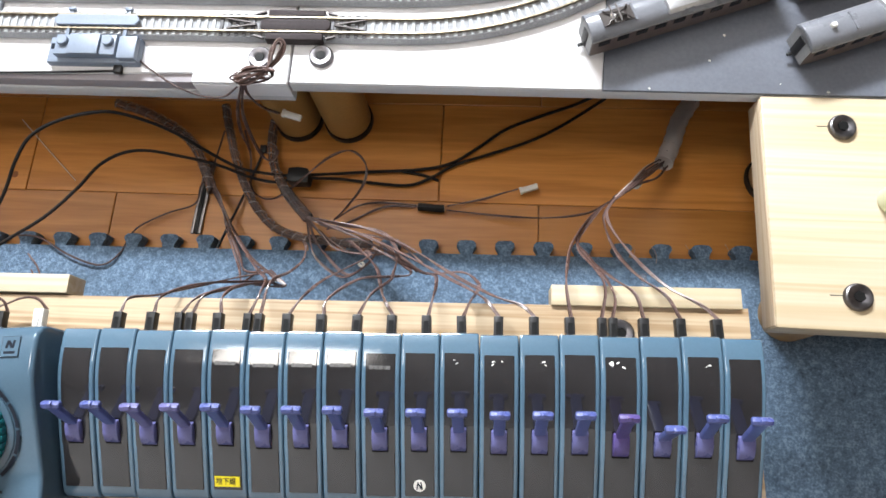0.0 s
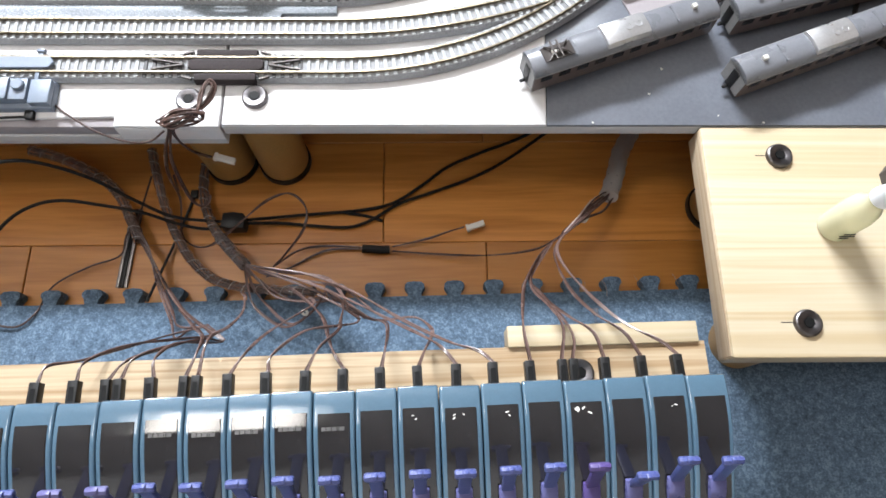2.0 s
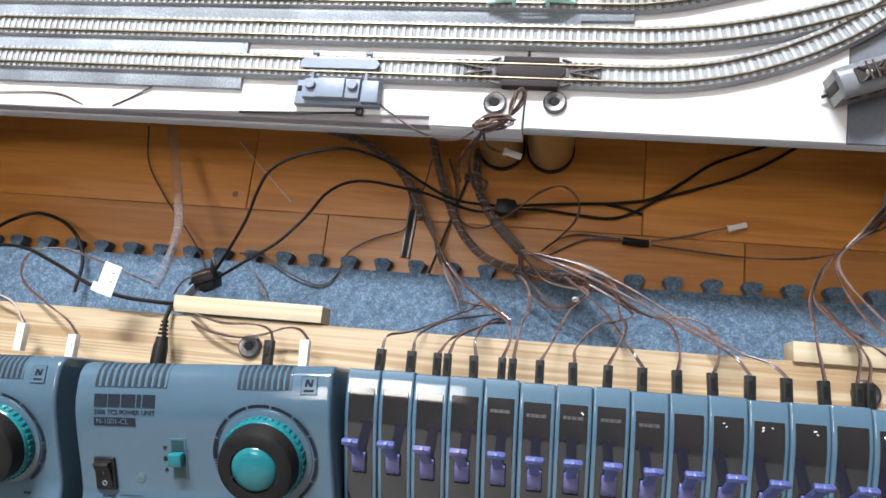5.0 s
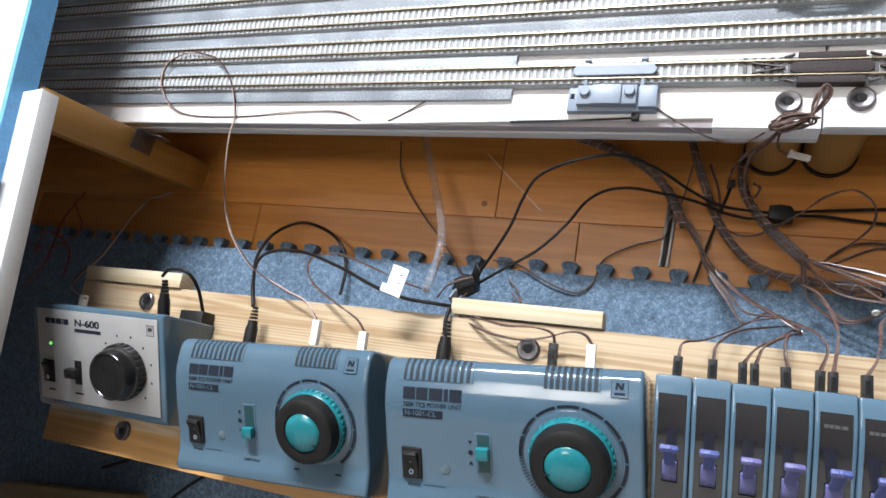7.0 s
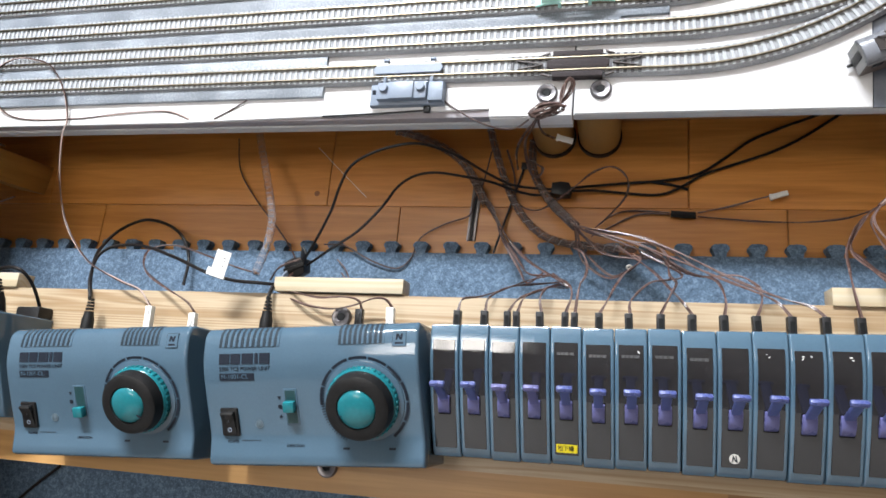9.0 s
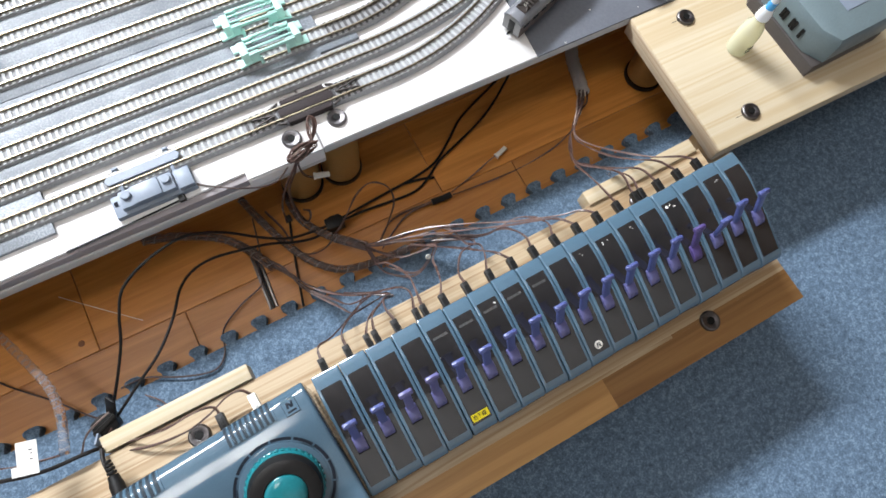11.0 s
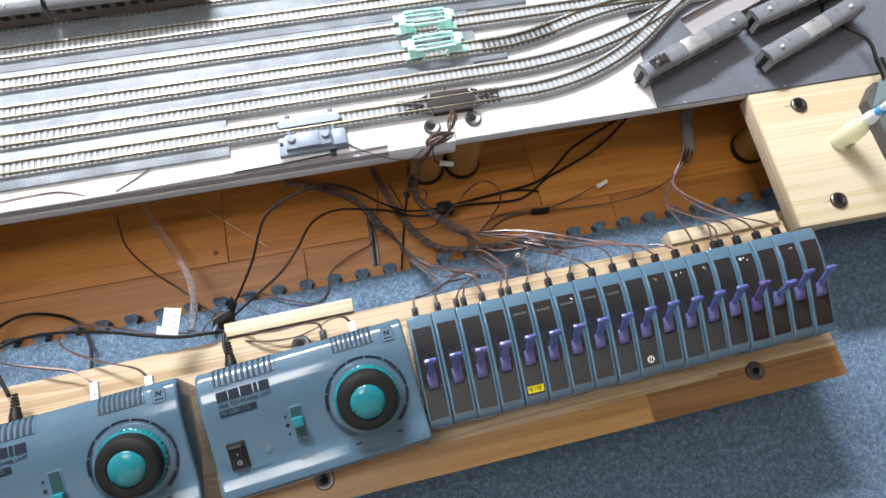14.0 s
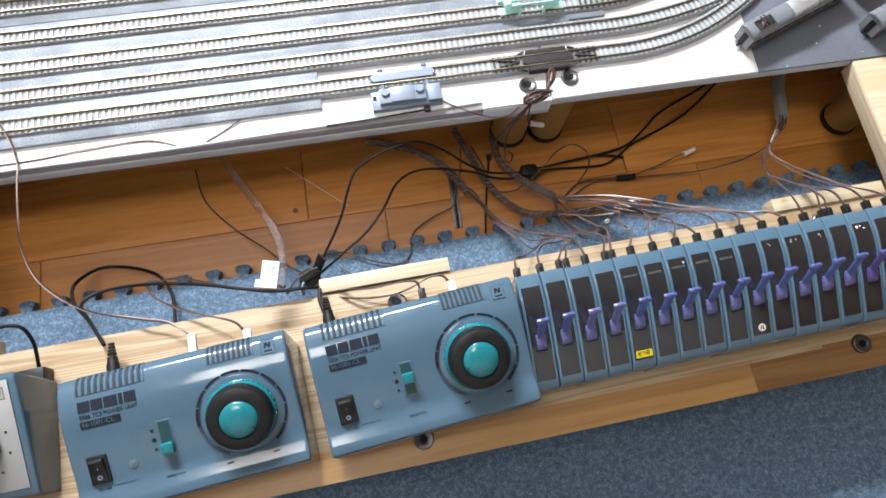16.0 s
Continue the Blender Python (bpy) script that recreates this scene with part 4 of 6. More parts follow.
HUB_MESH = mesh_from("drum", LEVER_HUB, M_HUBLIT)
HUB_PURPLE = HUB_MESH.copy()
HUB_PURPLE.materials[0] = M_LEVER3
master = make_switch()
LEFT = -0.0919
boxes = []
for k in range(18):
    m = in_row(LEFT + UNIT * (k + 0.5), 0.0004 * math.sin(k * 2.1), 0.0, 0.10 * math.sin(k * 1.7))
    s = master if k == 0 else copy_thing(master, m)
    s.matrix_world = m
    boxes.append(s)
for k, s in enumerate(boxes):
    pick = M_LEVER3 if k == 14 else M_LEVER2 if k in (2, 3) else M_LEVER
    lv = new("lever", lever_mesh[pick.name])
    lv.parent = s
    lv["label"] = "violet plastic lever" if k != 14 else "purple plastic lever"
    drum = new("drum", HUB_MESH if k != 14 else HUB_PURPLE)
    drum.parent = s
    if k == 15:
        lv.matrix_basis = Matrix.Translation((0, -0.0700, 0.044)) @ Matrix.Rotation(radians(12), 4, "X") @ Matrix.Translation((0, 0.0700, -0.044))
    if k in (4, 5, 6, 7, 8):
        for j, (a, b) in enumerate(((-5.0, -3.2), (-2.9, -1.1), (-0.8, 1.2), (1.5, 2.0), (2.3, 4.4))):
            part("logo_bar", boxed(a * 0.001, b * 0.001, -0.0008, 0.0008, 0, 0.00012, m=pose(0, -0.0392, panel_z(-0.0392) + 0.0001, 3, 0, 0)), M_LOGO, s)
    if k == 4:
        tilt = math.degrees(math.atan2(face_z(-0.086) - face_z(-0.094), 0.008))
        plate = part("yellow_label", boxed(-0.0058, 0.0058, -0.0024, 0.0024, 0, 0.0003), M_YELLOW, s, "yellow label with black writing")
        plate.matrix_basis = pose(0, -0.0905, face_z(-0.0905) + 0.0006, tilt, 0, 0)
        lettering("地下線", 0.0036, M_PRINT, plate, pose(-0.0052, 0.0001, 0.00035), stretch=0.86)
    if k == 9:
        tilt = math.degrees(math.atan2(face_z(-0.086) - face_z(-0.094), 0.008))
        disc = part("round_sticker", turned([(0.0, 0.0), (0.0027, 0.0), (0.0027, 0.0003), (0.0, 0.0003)], 28), M_WPLASTIC, s, "round white sticker with dark strokes")
        disc.matrix_basis = pose(0, -0.0895, face_z(-0.0895) + 0.0005, tilt, 0, 0)
        for sx in (-1, 1):
            part("stroke", boxed(-0.0003, 0.0003, -0.0018, 0.0018, 0.0003, 0.00042, m=pose(sx * 0.0009, 0, 0, 0, 0, sx * 10)), M_PRINT, disc)
        part("stroke", boxed(-0.0003, 0.0003, -0.0015, 0.0015, 0.0003, 0.00042, m=pose(0, 0, 0, 0, 0, 32)), M_PRINT, disc)
    # flakes of white paint on some panels
    chips = {6: 1, 10: 2, 11: 3, 12: 2, 14: 7, 16: 2}.get(k, 0)
    rng = random.Random(100 + k)
    for c in range(chips):
        v = -0.0345 - 0.0032 * rng.random()
        ch = part("paint_fleck", boxed(-0.0008, 0.0008, -0.0003, 0.0003, 0, 0.00012), M_WPLASTIC, s)
        ch.matrix_basis = pose(-0.005 + 0.01 * rng.random(), v, panel_z(v) + 0.0001, 0, 0, rng.uniform(-50, 50)) @ Matrix.Scale(rng.uniform(0.5, 1.1), 4)

# ---- two power units ----


def make_power_unit(m, label, knob_turn=20.0, forward=True):
    p = thing("power_unit", label, "train controller", m, group="power units")
    W, D = 0.0695, 0.0415
    prof = [(D, 0.0), (D, 0.0560), (D - 0.0010, 0.0592), (D - 0.004, 0.0618), (0.0345, 0.0627), (0.0300, 0.0631), (0.0250, 0.0632), (0.0205, 0.0629), (0.0160, 0.0621), (0.0100, 0.0602), (0.0, 0.0566), (-0.0135, 0.0512), (-0.0225, 0.0478), (-0.0255, 0.0471), (-0.0290, 0.0468), (-0.0345, 0.0467), (-0.0388, 0.0465), (-0.0403, 0.0456), (-0.0411, 0.0434), (-D, 0.0400), (-D, 0.0)]
    case = section(prof, -W, W, bevel=0.0018, seg=4)
    for x in (-W + 0.0024, W - 0.0024):
        bmesh.ops.bisect_plane(case, geom=case.verts[:] + case.edges[:] + case.faces[:], plane_co=(x, 0, 0), plane_no=(1, 0, 0))
    part("body", case, M_PUBLUE, p, "blue-grey plastic case")

    def fz(y):
        for (a, q), (b, r) in zip(prof[3:], prof[4:]):
            if a >= y >= b:
                return q + (r - q) * (y - a) / (b - a)
        return 0.04

    def on_face(x, y, lift=0.0002, turn=0.0):
        s = math.degrees(math.atan2(fz(y + 0.003) - fz(y - 0.003), 0.006))
        return pose(x, y, fz(y) + lift, s, 0, 0) @ pose(0, 0, 0, 0, 0, turn)

    def put(name, bm, material, x, y, lift=0.0002, label="", turn=0.0):
        ob = part(name, bm, material, p, label)
        ob.matrix_basis = on_face(x + 0.0022, y, lift, turn)
        return ob

    # cooling slots rolling over the back edge
    run = [(D, 0.0575), (D - 0.0010, 0.0592), (D - 0.004, 0.0618), (0.0335, 0.0629), (0.0290, 0.0634)]
    for x0, n, gap in ((-0.0575, 11, 0.0037), (0.0212, 9, 0.0032)):
        for k in range(n):
            x = x0 + gap * k
            part("vent_slot", section([(y, z + 0.0002) for y, z in run] + [(y, z - 0.0006) for y, z in reversed(run)], x - 0.0008, x + 0.0008), M_VENT, p)
            part("vent_rib", section([(y, z + 0.00035) for y, z in run] + [(y, z - 0.0006) for y, z in reversed(run)], x + 0.0009, x + gap - 0.0009, bevel=0.0003, seg=1), M_PUBLUE, p)
    # maker's mark as plain shapes
    for k, (a, b) in enumerate(((0, 6.6), (7.2, 13.4), (14.2, 21.4), (22.2, 24.4), (25.2, 31.6))):
        put("maker_mark", boxed(a * 0.00108, b * 0.00108, -0.0032, 0.0032, 0, 0.00015), M_PRINT, -0.0600, 0.0220)
    lettering("5506 TCS POWER UNIT", 0.0034, M_PRINT, p, on_face(-0.0578, 0.0160), stretch=0.97)
    put("name_band", boxed(0, 0.0235, -0.0022, 0.0022, 0, 0.00012), M_PRINT, -0.0602, 0.0113)
    lettering("N-1001-CL", 0.0040, M_PUBLUE, p, on_face(-0.0568, 0.0113, 0.00042), stretch=1.0)
    lettering("POWER", 0.0022, M_PRINT, p, on_face(-0.0568, -0.0270))
    lettering("DIRECTION", 0.0022, M_PRINT, p, on_face(-0.0170, -0.0292))
    # square emblem
    put("emblem_frame", boxed(-0.0042, 0.0042, -0.0050, 0.0044, 0, 0.0002, bevel=0.0001, seg=1), M_PRINT, 0.0560, 0.0318)
    put("emblem_field", boxed(-0.0040, 0.0040, -0.0048, 0.0042, 0, 0.0003, bevel=0.0001, seg=1), M_PUBLUE, 0.0560, 0.0318)
    for sx in (-1, 0, 1):
        put("emblem_stroke", boxed(-0.0006, 0.0006, -0.0018, 0.0018, 0, 0.0004), M_PRINT, 0.0560 + sx * 0.0014, 0.0325, 0.0002, turn=30 if sx == 0 else -8)
    put("emblem_word", boxed(-0.0026, 0.0026, -0.0006, 0.0006, 0, 0.0004), M_PRINT, 0.0560, 0.0288, 0.0002)
    # rocker switch
    sw = put("rocker_switch", boxed(-0.0058, 0.0058, -0.0088, 0.0088, -0.001, 0.0016, bevel=0.0006), M_BLACK, -0.0560, -0.0150, 0.0, "black rocker switch")
    part("rocker", section([(-0.0072, 0.0014), (-0.0072, 0.0022), (0.0, 0.0020), (0.0060, 0.0050), (0.0072, 0.0044), (0.0072, 0.0014)], -0.0042, 0.0042, bevel=0.0003), M_BLACK, sw)
    part("ring_mark", turned([(0.0009, 0.0), (0.0014, 0.0), (0.0014, 0.0003), (0.0009, 0.0003), (0.0009, 0.0)], 20, pose(0, -0.0045, 0.0022)), M_BOXGREY, sw, "pale ring")
    part("line_mark", boxed(-0.0002, 0.0002, 0.0006, 0.0026, 0.0022, 0.0030), M_BOXGREY, sw, "pale line")
    put("lamp", turned([(0.0, 0.0), (0.0026, 0.0), (0.0026, 0.0004), (0.0018, 0.0003), (0.0014, 0.0005), (0.0008, 0.0006), (0.0, 0.0006)], 24), M_LAMP, -0.0365, -0.0165, 0.0, "clear indicator lamp")
    put("guide_line", boxed(-0.0065, 0.0065, -0.00015, 0.00015, 0, 0.0001), M_PRINT, -0.0430, -0.0262)
    # direction slider
    put("slider_frame", boxed(-0.0044, 0.0044, -0.0113, 0.0113, -0.001, 0.0004, bevel=0.0003), M_PUBLUE, -0.0140, -0.0065, 0.0, "slider frame")
    put("slider_well", boxed(-0.0034, 0.0034, -0.0102, 0.0102, 0, 0.0001), M_WELL, -0.0140, -0.0065, 0.0005)
    put("slider", boxed(-0.0036, 0.0036, -0.0034, 0.0034, 0.0005, 0.0048, bevel=0.0008), M_TEAL, -0.0140, -0.0055 if forward else -0.0120, 0.0003, "teal slider")
    for k in range(3):
        put("slider_mark", turned([(0.0, 0.0), (0.0014, 0.0), (0.0014, 0.0001), (0.0, 0.0001)], 20 if k == 1 else 3), M_PRINT, -0.0215, -0.0010 - 0.0055 * k, 0.0002, turn=30 if k == 0 else -30)
    # dial
    cx, cy = 0.0348, -0.0036
    base = on_face(cx, cy)
    dial = part("dial_plate", turned([(0.0, -0.001), (0.0246, -0.001), (0.0246, 0.0004), (0.0240, 0.0007), (0.0, 0.0007)], 56), M_PUBLUE, p, "round dial plate")
    dial.matrix_basis = base
    for k in range(9):
        a = radians(-52 + 26.5 * k)
        bm = bmesh.new()
        seg = [a + radians(24) * j / 6 for j in range(7)]
        lo = [bm.verts.new((0.0258 * math.cos(t), 0.0258 * math.sin(t), 0.0006)) for t in seg]
        hi = [bm.verts.new((0.0275 * math.cos(t), 0.0275 * math.sin(t), 0.0006)) for t in seg]
        for j in range(6):
            bm.faces.new((lo[j], hi[j], hi[j + 1], lo[j + 1]))
        sc_ob = part("scale_arc", bm, M_PRINT, p, "", 0)
        sc_ob.matrix_basis = base
    for k in range(26):
        a = radians(150 + 3.6 * k)
        tick = part("scale_tick", boxed(0.0250, 0.0275, -0.0002, 0.0002, 0.0004, 0.0006), M_PRINT, p)
        tick.matrix_basis = base @ pose(0, 0, 0, 0, 0, math.degrees(a))
    for dx in (-0.0155, 0.0130):
        put("dial_word", boxed(-0.0020, 0.0020, -0.0006, 0.0006, 0, 0.0001), M_PRINT, cx + dx, -0.0305)
    ring = bmesh.new()
    lathe(ring, [(0.0, 0.0005), (0.0228, 0.0005), (0.0226, 0.0054), (0.0216, 0.0068), (0.0, 0.0068)], 60)
    knob = part("knob", ring, M_TEAL, p, "teal knurled dial ring")
    knob.matrix_basis = base @ pose(0, 0, 0, 0, 0, knob_turn) @ Matrix.Diagonal((0.94, 0.94, 0.84, 1))
    for k in range(40):
        part("knurl", boxed(0.0222, 0.0233, -0.0010, 0.0009, 0.0010, 0.0052, bevel=0.0003, seg=1, m=pose(0, 0, 0, 0, 0, 9 * k)), M_TEAL, knob)
    grip = turned([(0.0, 0.0068), (0.0214, 0.0068), (0.0212, 0.0105), (0.0200, 0.0150), (0.0178, 0.0164), (0.0128, 0.0166), (0.0124, 0.0156), (0.0, 0.0156)], 56)
    part("grip", grip, M_RUBBER, knob, "black rubber grip")
    part("cap", turned([(0.0, 0.0150), (0.0122, 0.0150), (0.0121, 0.0158), (0.0114, 0.0168), (0.0092, 0.0181), (0.0060, 0.0190), (0.0030, 0.0194), (0.0, 0.0195)], 48), M_TEAL, knob, "teal cap")
    part("pointer", boxed(0.0055, 0.0112, -0.0003, 0.0003, 0.0166, 0.0178, m=pose(0, 0, 0.0010, 0, 6, 0)), M_PRINT, knob)
    return p


make_power_unit(pose(-0.1611, -0.2214, SHELF, 0, 0, 5.4), "blue-grey power unit with a teal dial beside the point switches", 200, True)
make_power_unit(pose(-0.3116, -0.2318, SHELF, 0, 0, 4.6), "blue-grey power unit with a teal dial between two other controllers", 320, False)

# ---- small silver controller ----
n6 = thing("small_controller", "small blue and silver train controller with a black knob", "train controller", pose(-0.4765, -0.2228, SHELF, 0, 0, 2.3))
W6, D6 = 0.0645, 0.0372
prof6 = [(D6, 0.0), (D6, 0.0510), (D6 - 0.0012, 0.0526), (D6 - 0.004, 0.0526), (-D6 + 0.003, 0.0278), (-D6, 0.0252), (-D6, 0.0)]
part("body", section(prof6, -W6, W6, bevel=0.0016, seg=3), M_PUBLUE, n6, "blue-grey plastic case")
slope6 = math.degrees(math.atan2(0.0526 - 0.0278, 2 * D6 - 0.007))


def on_n6(x, y, lift=0.0):
    return pose(x, y, 0.0278 + (y + D6 - 0.003) * math.tan(radians(slope6)) + lift, slope6, 0, 0)


def put6(name, bm, material, x, y, lift=0.0, label="", parent=n6):
    ob = part(name, bm, material, parent, label)
    ob.matrix_basis = on_n6(x, y, lift)
    return ob


put6("face_plate", boxed(-0.0595, 0.0600, -0.0345, 0.0350, 0, 0.0008, bevel=0.0003), M_SILVER, 0, 0, 0.0002, "brushed silver face plate")
for k, (a, b) in enumerate(((0, 4), (4.4, 8.4), (8.9, 13.4), (13.9, 14.9), (15.4, 19.5))):
    put6("maker_mark", boxed(a * 0.00124, b * 0.00124, -0.0021, 0.0021, 0, 0.0001), M_PRINT, -0.0505, 0.0243, 0.0011)
for dx in (0.0, 0.0003, 0.0006):
    lettering("N-600", 0.0074, M_PRINT, n6, on_n6(-0.0205 + dx, 0.0243, 0.0012 + dx * 0.1), stretch=1.3)
put6("name_band", boxed(0, 0.0265, -0.0013, 0.0013, 0, 0.0001), M_PRINT, -0.0203, 0.0192, 0.0011)
put6("indicator", turned([(0.0, 0.0), (0.0026, 0.0), (0.0026, 0.0006), (0.0, 0.0012)], 24), M_LAMP, -0.0451, 0.0080, 0.0010, "clear lamp surround")
put6("indicator_light", turned([(0.0, 0.0), (0.0013, 0.0), (0.0010, 0.0010), (0.0, 0.0014)], 20), M_LED, -0.0449, 0.0080, 0.0018, "lit green indicator")
rk = put6("rocker_switch", boxed(-0.0052, 0.0052, -0.0085, 0.0085, 0, 0.0018, bevel=0.0005), M_BLACK, -0.0487, -0.0118, 0.0008, "black rocker switch")
part("rocker", section([(-0.0070, 0.0014), (-0.0070, 0.0024), (0.0, 0.0020), (0.0058, 0.0048), (0.0070, 0.0042), (0.0070, 0.0014)], -0.0038, 0.0038, bevel=0.0003), M_BLACK, rk)
part("ring_mark", turned([(0.0009, 0.0), (0.0014, 0.0), (0.0014, 0.0003), (0.0009, 0.0003), (0.0009, 0.0)], 20, pose(0, -0.0045, 0.0023)), M_WPLASTIC, rk, "white ring")
sl = put6("slider", boxed(-0.0034, 0.0034, -0.0090, 0.0090, 0, 0.0004), M_BLACK, -0.0185, -0.0105, 0.0010, "black direction slider")
part("slider_knob", boxed(-0.0080, 0.0030, -0.0035, 0.0035, 0.0004, 0.0062, bevel=0.0006), M_BLACK, sl)
put6("label_bar", boxed(-0.0035, 0.0035, -0.0006, 0.0006, 0, 0.0001), M_PRINT, -0.0470, -0.0255, 0.0011)
put6("label_bar", boxed(-0.0045, 0.0045, -0.0006, 0.0006, 0, 0.0001), M_PRINT, -0.0185, -0.0255, 0.0011)
put6("emblem_frame", boxed(-0.0034, 0.0034, -0.0038, 0.0038, 0, 0.0001), M_PRINT, 0.0535, 0.0250, 0.0010)
put6("emblem_field", boxed(-0.0030, 0.0030, -0.0034, 0.0034, 0, 0.0002), M_SILVER, 0.0535, 0.0250, 0.0010)
for sx in (-1, 0, 1):
    e = put6("emblem_stroke", boxed(-0.0005, 0.0005, -0.0015, 0.0015, 0, 0.0001, m=pose(0, 0, 0, 0, 0, 28 if sx == 0 else -8)), M_PRINT, 0.0535 + 0.0011 * sx, 0.0257, 0.0013)
for k in range(10):
    a = radians(-45 + 30 * k)
    put6("scale_dot", turned([(0.0, 0.0), (0.0009, 0.0), (0.0, 0.0001)], 12), M_PRINT, 0.0285 + 0.0254 * math.cos(a), -0.0040 + 0.0254 * math.sin(a) * math.cos(radians(slope6)), 0.0011)
kb = put6("knob", turned([(0.0, 0.0), (0.0210, 0.0), (0.0212, 0.0075), (0.0200, 0.0084), (0.0188, 0.0150), (0.0178, 0.0163), (0.0164, 0.0164), (0.0160, 0.0158), (0.0, 0.0158)], 56), M_KNOB, 0.0285, -0.0040, 0.0012, "glossy black fluted knob")
kb.matrix_basis = kb.matrix_basis @ Matrix.Diagonal((0.93, 0.93, 0.95, 1))
for k in range(28):
    part("flute", boxed(0.0206, 0.0218, -0.0014, 0.0014, 0.0006, 0.0072, bevel=0.0003, seg=1, m=pose(0, 0, 0, 0, 0, 360 / 28 * k)), M_BLACK, kb)
part("pointer", boxed(0.006, 0.0178, -0.0007, 0.0007, 0.0157, 0.0170, m=pose(0, 0, 0, 0, 0, 125)), M_KNOB, kb)

# ---- wires to the point switches ----


def wire(points, label, group, tone=M_BROWNW, pale=True, r=0.00050, plug=None, plug_mat=None, name="wire", mate=M_PINKW):
    """Twin wire: two strands side by side through control points, with a plug on its end where it has one."""
    w = thing(name, label, "wire", group=group)
    part("strand", tube(points, r, 6), tone, w)
    if pale:
        off = [(x + 0.0011 * math.cos(k * 1.3), y + 0.0007 * math.sin(k * 1.7), z + 0.0006 * math.sin(k)) for k, (x, y, z) in enumerate(points)]
        part("strand", tube(off, r, 6), mate, w, "paler strand")
    if plug is not None:
        half = plug[3] * 0.45
        p = part("plug", boxed(-half, half, 0.0012, plug[4], -plug[5] / 2, plug[5] / 2, bevel=0.0004), plug_mat or M_BLACK, w, "plug housing")
        p.matrix_basis = Matrix.Translation(plug[:3]) @ Matrix.Rotation(radians(2.06 + plug[6]), 4, "Z")
        part("plug_window", boxed(-half * 0.5, half * 0.5, plug[4] * 0.35, plug[4] * 0.8, plug[5] / 2 - 0.0002, plug[5] / 2 + 0.0001), M_SOCKET, p)
    return w


def helix(points, r, pitch):
    """Points of a spiral wound round a cable's centre line."""
    line = smooth_line(points, 14)
    out, gone = [], 0.0
    for a, b in zip(line, line[1:]):
        ahead = (b - a).normalized()
        side = ahead.cross(Vector((0, 0, 1))).normalized()
        up = side.cross(ahead)
        turn = 2 * math.pi * gone / pitch
        out.append(a + side * (r * math.cos(turn)) + up * (r * math.sin(turn)))
        gone += (b - a).length
    return out


def sleeve(points, label, r, lumps=0.0, skin=M_SLEEVE, pitch=0.0085):
    """A translucent tube with brown wires inside it."""
    s = thing("cable_sleeve", label, "cable sleeve", group="cable sleeves")
    part("tube", tube(points, r, 14, lumps=lumps), skin, s, "dusty translucent tube")
    part("spiral_edge", tube(helix(points, r, pitch), 0.00035, 5, 1), M_SPIRAL, s, "pale edge of the spiral wrap")
    for j in range(5):
        run = []
        for k, (x, y, z) in enumerate(points):
            a = 1.257 * j + 0.8 * k
            run.append((x + 0.62 * r * math.cos(a), y + 0.35 * r * math.sin(a), z + 0.55 * r * math.sin(a)))
        part("strand", tube(run, 0.00055, 5), M_PINKW if j == 2 else M_BROWNW, s, "brown wire inside")
    return s


SWITCH_WIRES = "wires of the point switches"

wire([(-0.0827, -0.1605, 0.1110), (-0.0807, -0.1530, 0.1080), (-0.0701, -0.1487, 0.0991), (-0.0559, -0.1385, 0.0801), (-0.0448, -0.1284, 0.0579), (-0.0301, -0.1235, 0.0523)], "thin brown twin wire with a black plug in a point switch", SWITCH_WIRES, M_BROWNW, plug=(-0.0822, -0.1753, 0.1110, 0.0052, 0.0146, 0.0052, -1.8))
wire([(-0.0652, -0.1599, 0.1110), (-0.0636, -0.1512, 0.1080), (-0.0527, -0.1402, 0.0913), (-0.0389, -0.1331, 0.0690), (-0.0286, -0.1287, 0.0523)], "thin brown twin wire with a black plug in a point switch", SWITCH_WIRES, M_BROWNW, plug=(-0.0647, -0.1746, 0.1110, 0.0052, 0.0146, 0.0052, -0.6))
wire([(-0.0506, -0.1593, 0.1110), (-0.0442, -0.1506, 0.1080), (-0.0320, -0.1414, 0.0913), (-0.0242, -0.1327, 0.0690), (-0.0182, -0.1316, 0.0523)], "thin brown twin wire with a black plug in a point switch", SWITCH_WIRES, M_BROWNW, plug=(-0.0500, -0.1741, 0.1110, 0.0046, 0.0146, 0.0052, 0.6))
wire([(-0.0450, -0.1591, 0.1110), (-0.0407, -0.1494, 0.1080), (-0.0278, -0.1395, 0.0913), (-0.0203, -0.1308, 0.0634), (-0.0362, -0.1194, 0.0467)], "thin brown twin wire with a black plug in a point switch", SWITCH_WIRES, M_BROWNW, plug=(-0.0444, -0.1739, 0.1110, 0.0046, 0.0146, 0.0052, 0.6))
wire([(-0.0303, -0.1586, 0.1110), (-0.0315, -0.1497, 0.1080), (-0.0278, -0.1392, 0.0913), (-0.0209, -0.1348, 0.0690), (-0.0182, -0.1310, 0.0523), (-0.0310, -0.1209, 0.0467)], "thin brown twin wire with a black plug in a point switch", SWITCH_WIRES, M_BROWNW, plug=(-0.0298, -0.1734, 0.1110, 0.0052, 0.0146, 0.0052, 1.8))
wire([(-0.0156, -0.1581, 0.1110), (-0.0123, -0.1469, 0.1080), (-0.0157, -0.1360, 0.0913), (-0.0311, -0.1245, 0.0634), (-0.0490, -0.1105, 0.0411)], "thin brown twin wire with a black plug in a point switch", SWITCH_WIRES, M_BROWNW, plug=(-0.0151, -0.1729, 0.1110, 0.0046, 0.0146, 0.0052, -1.2))
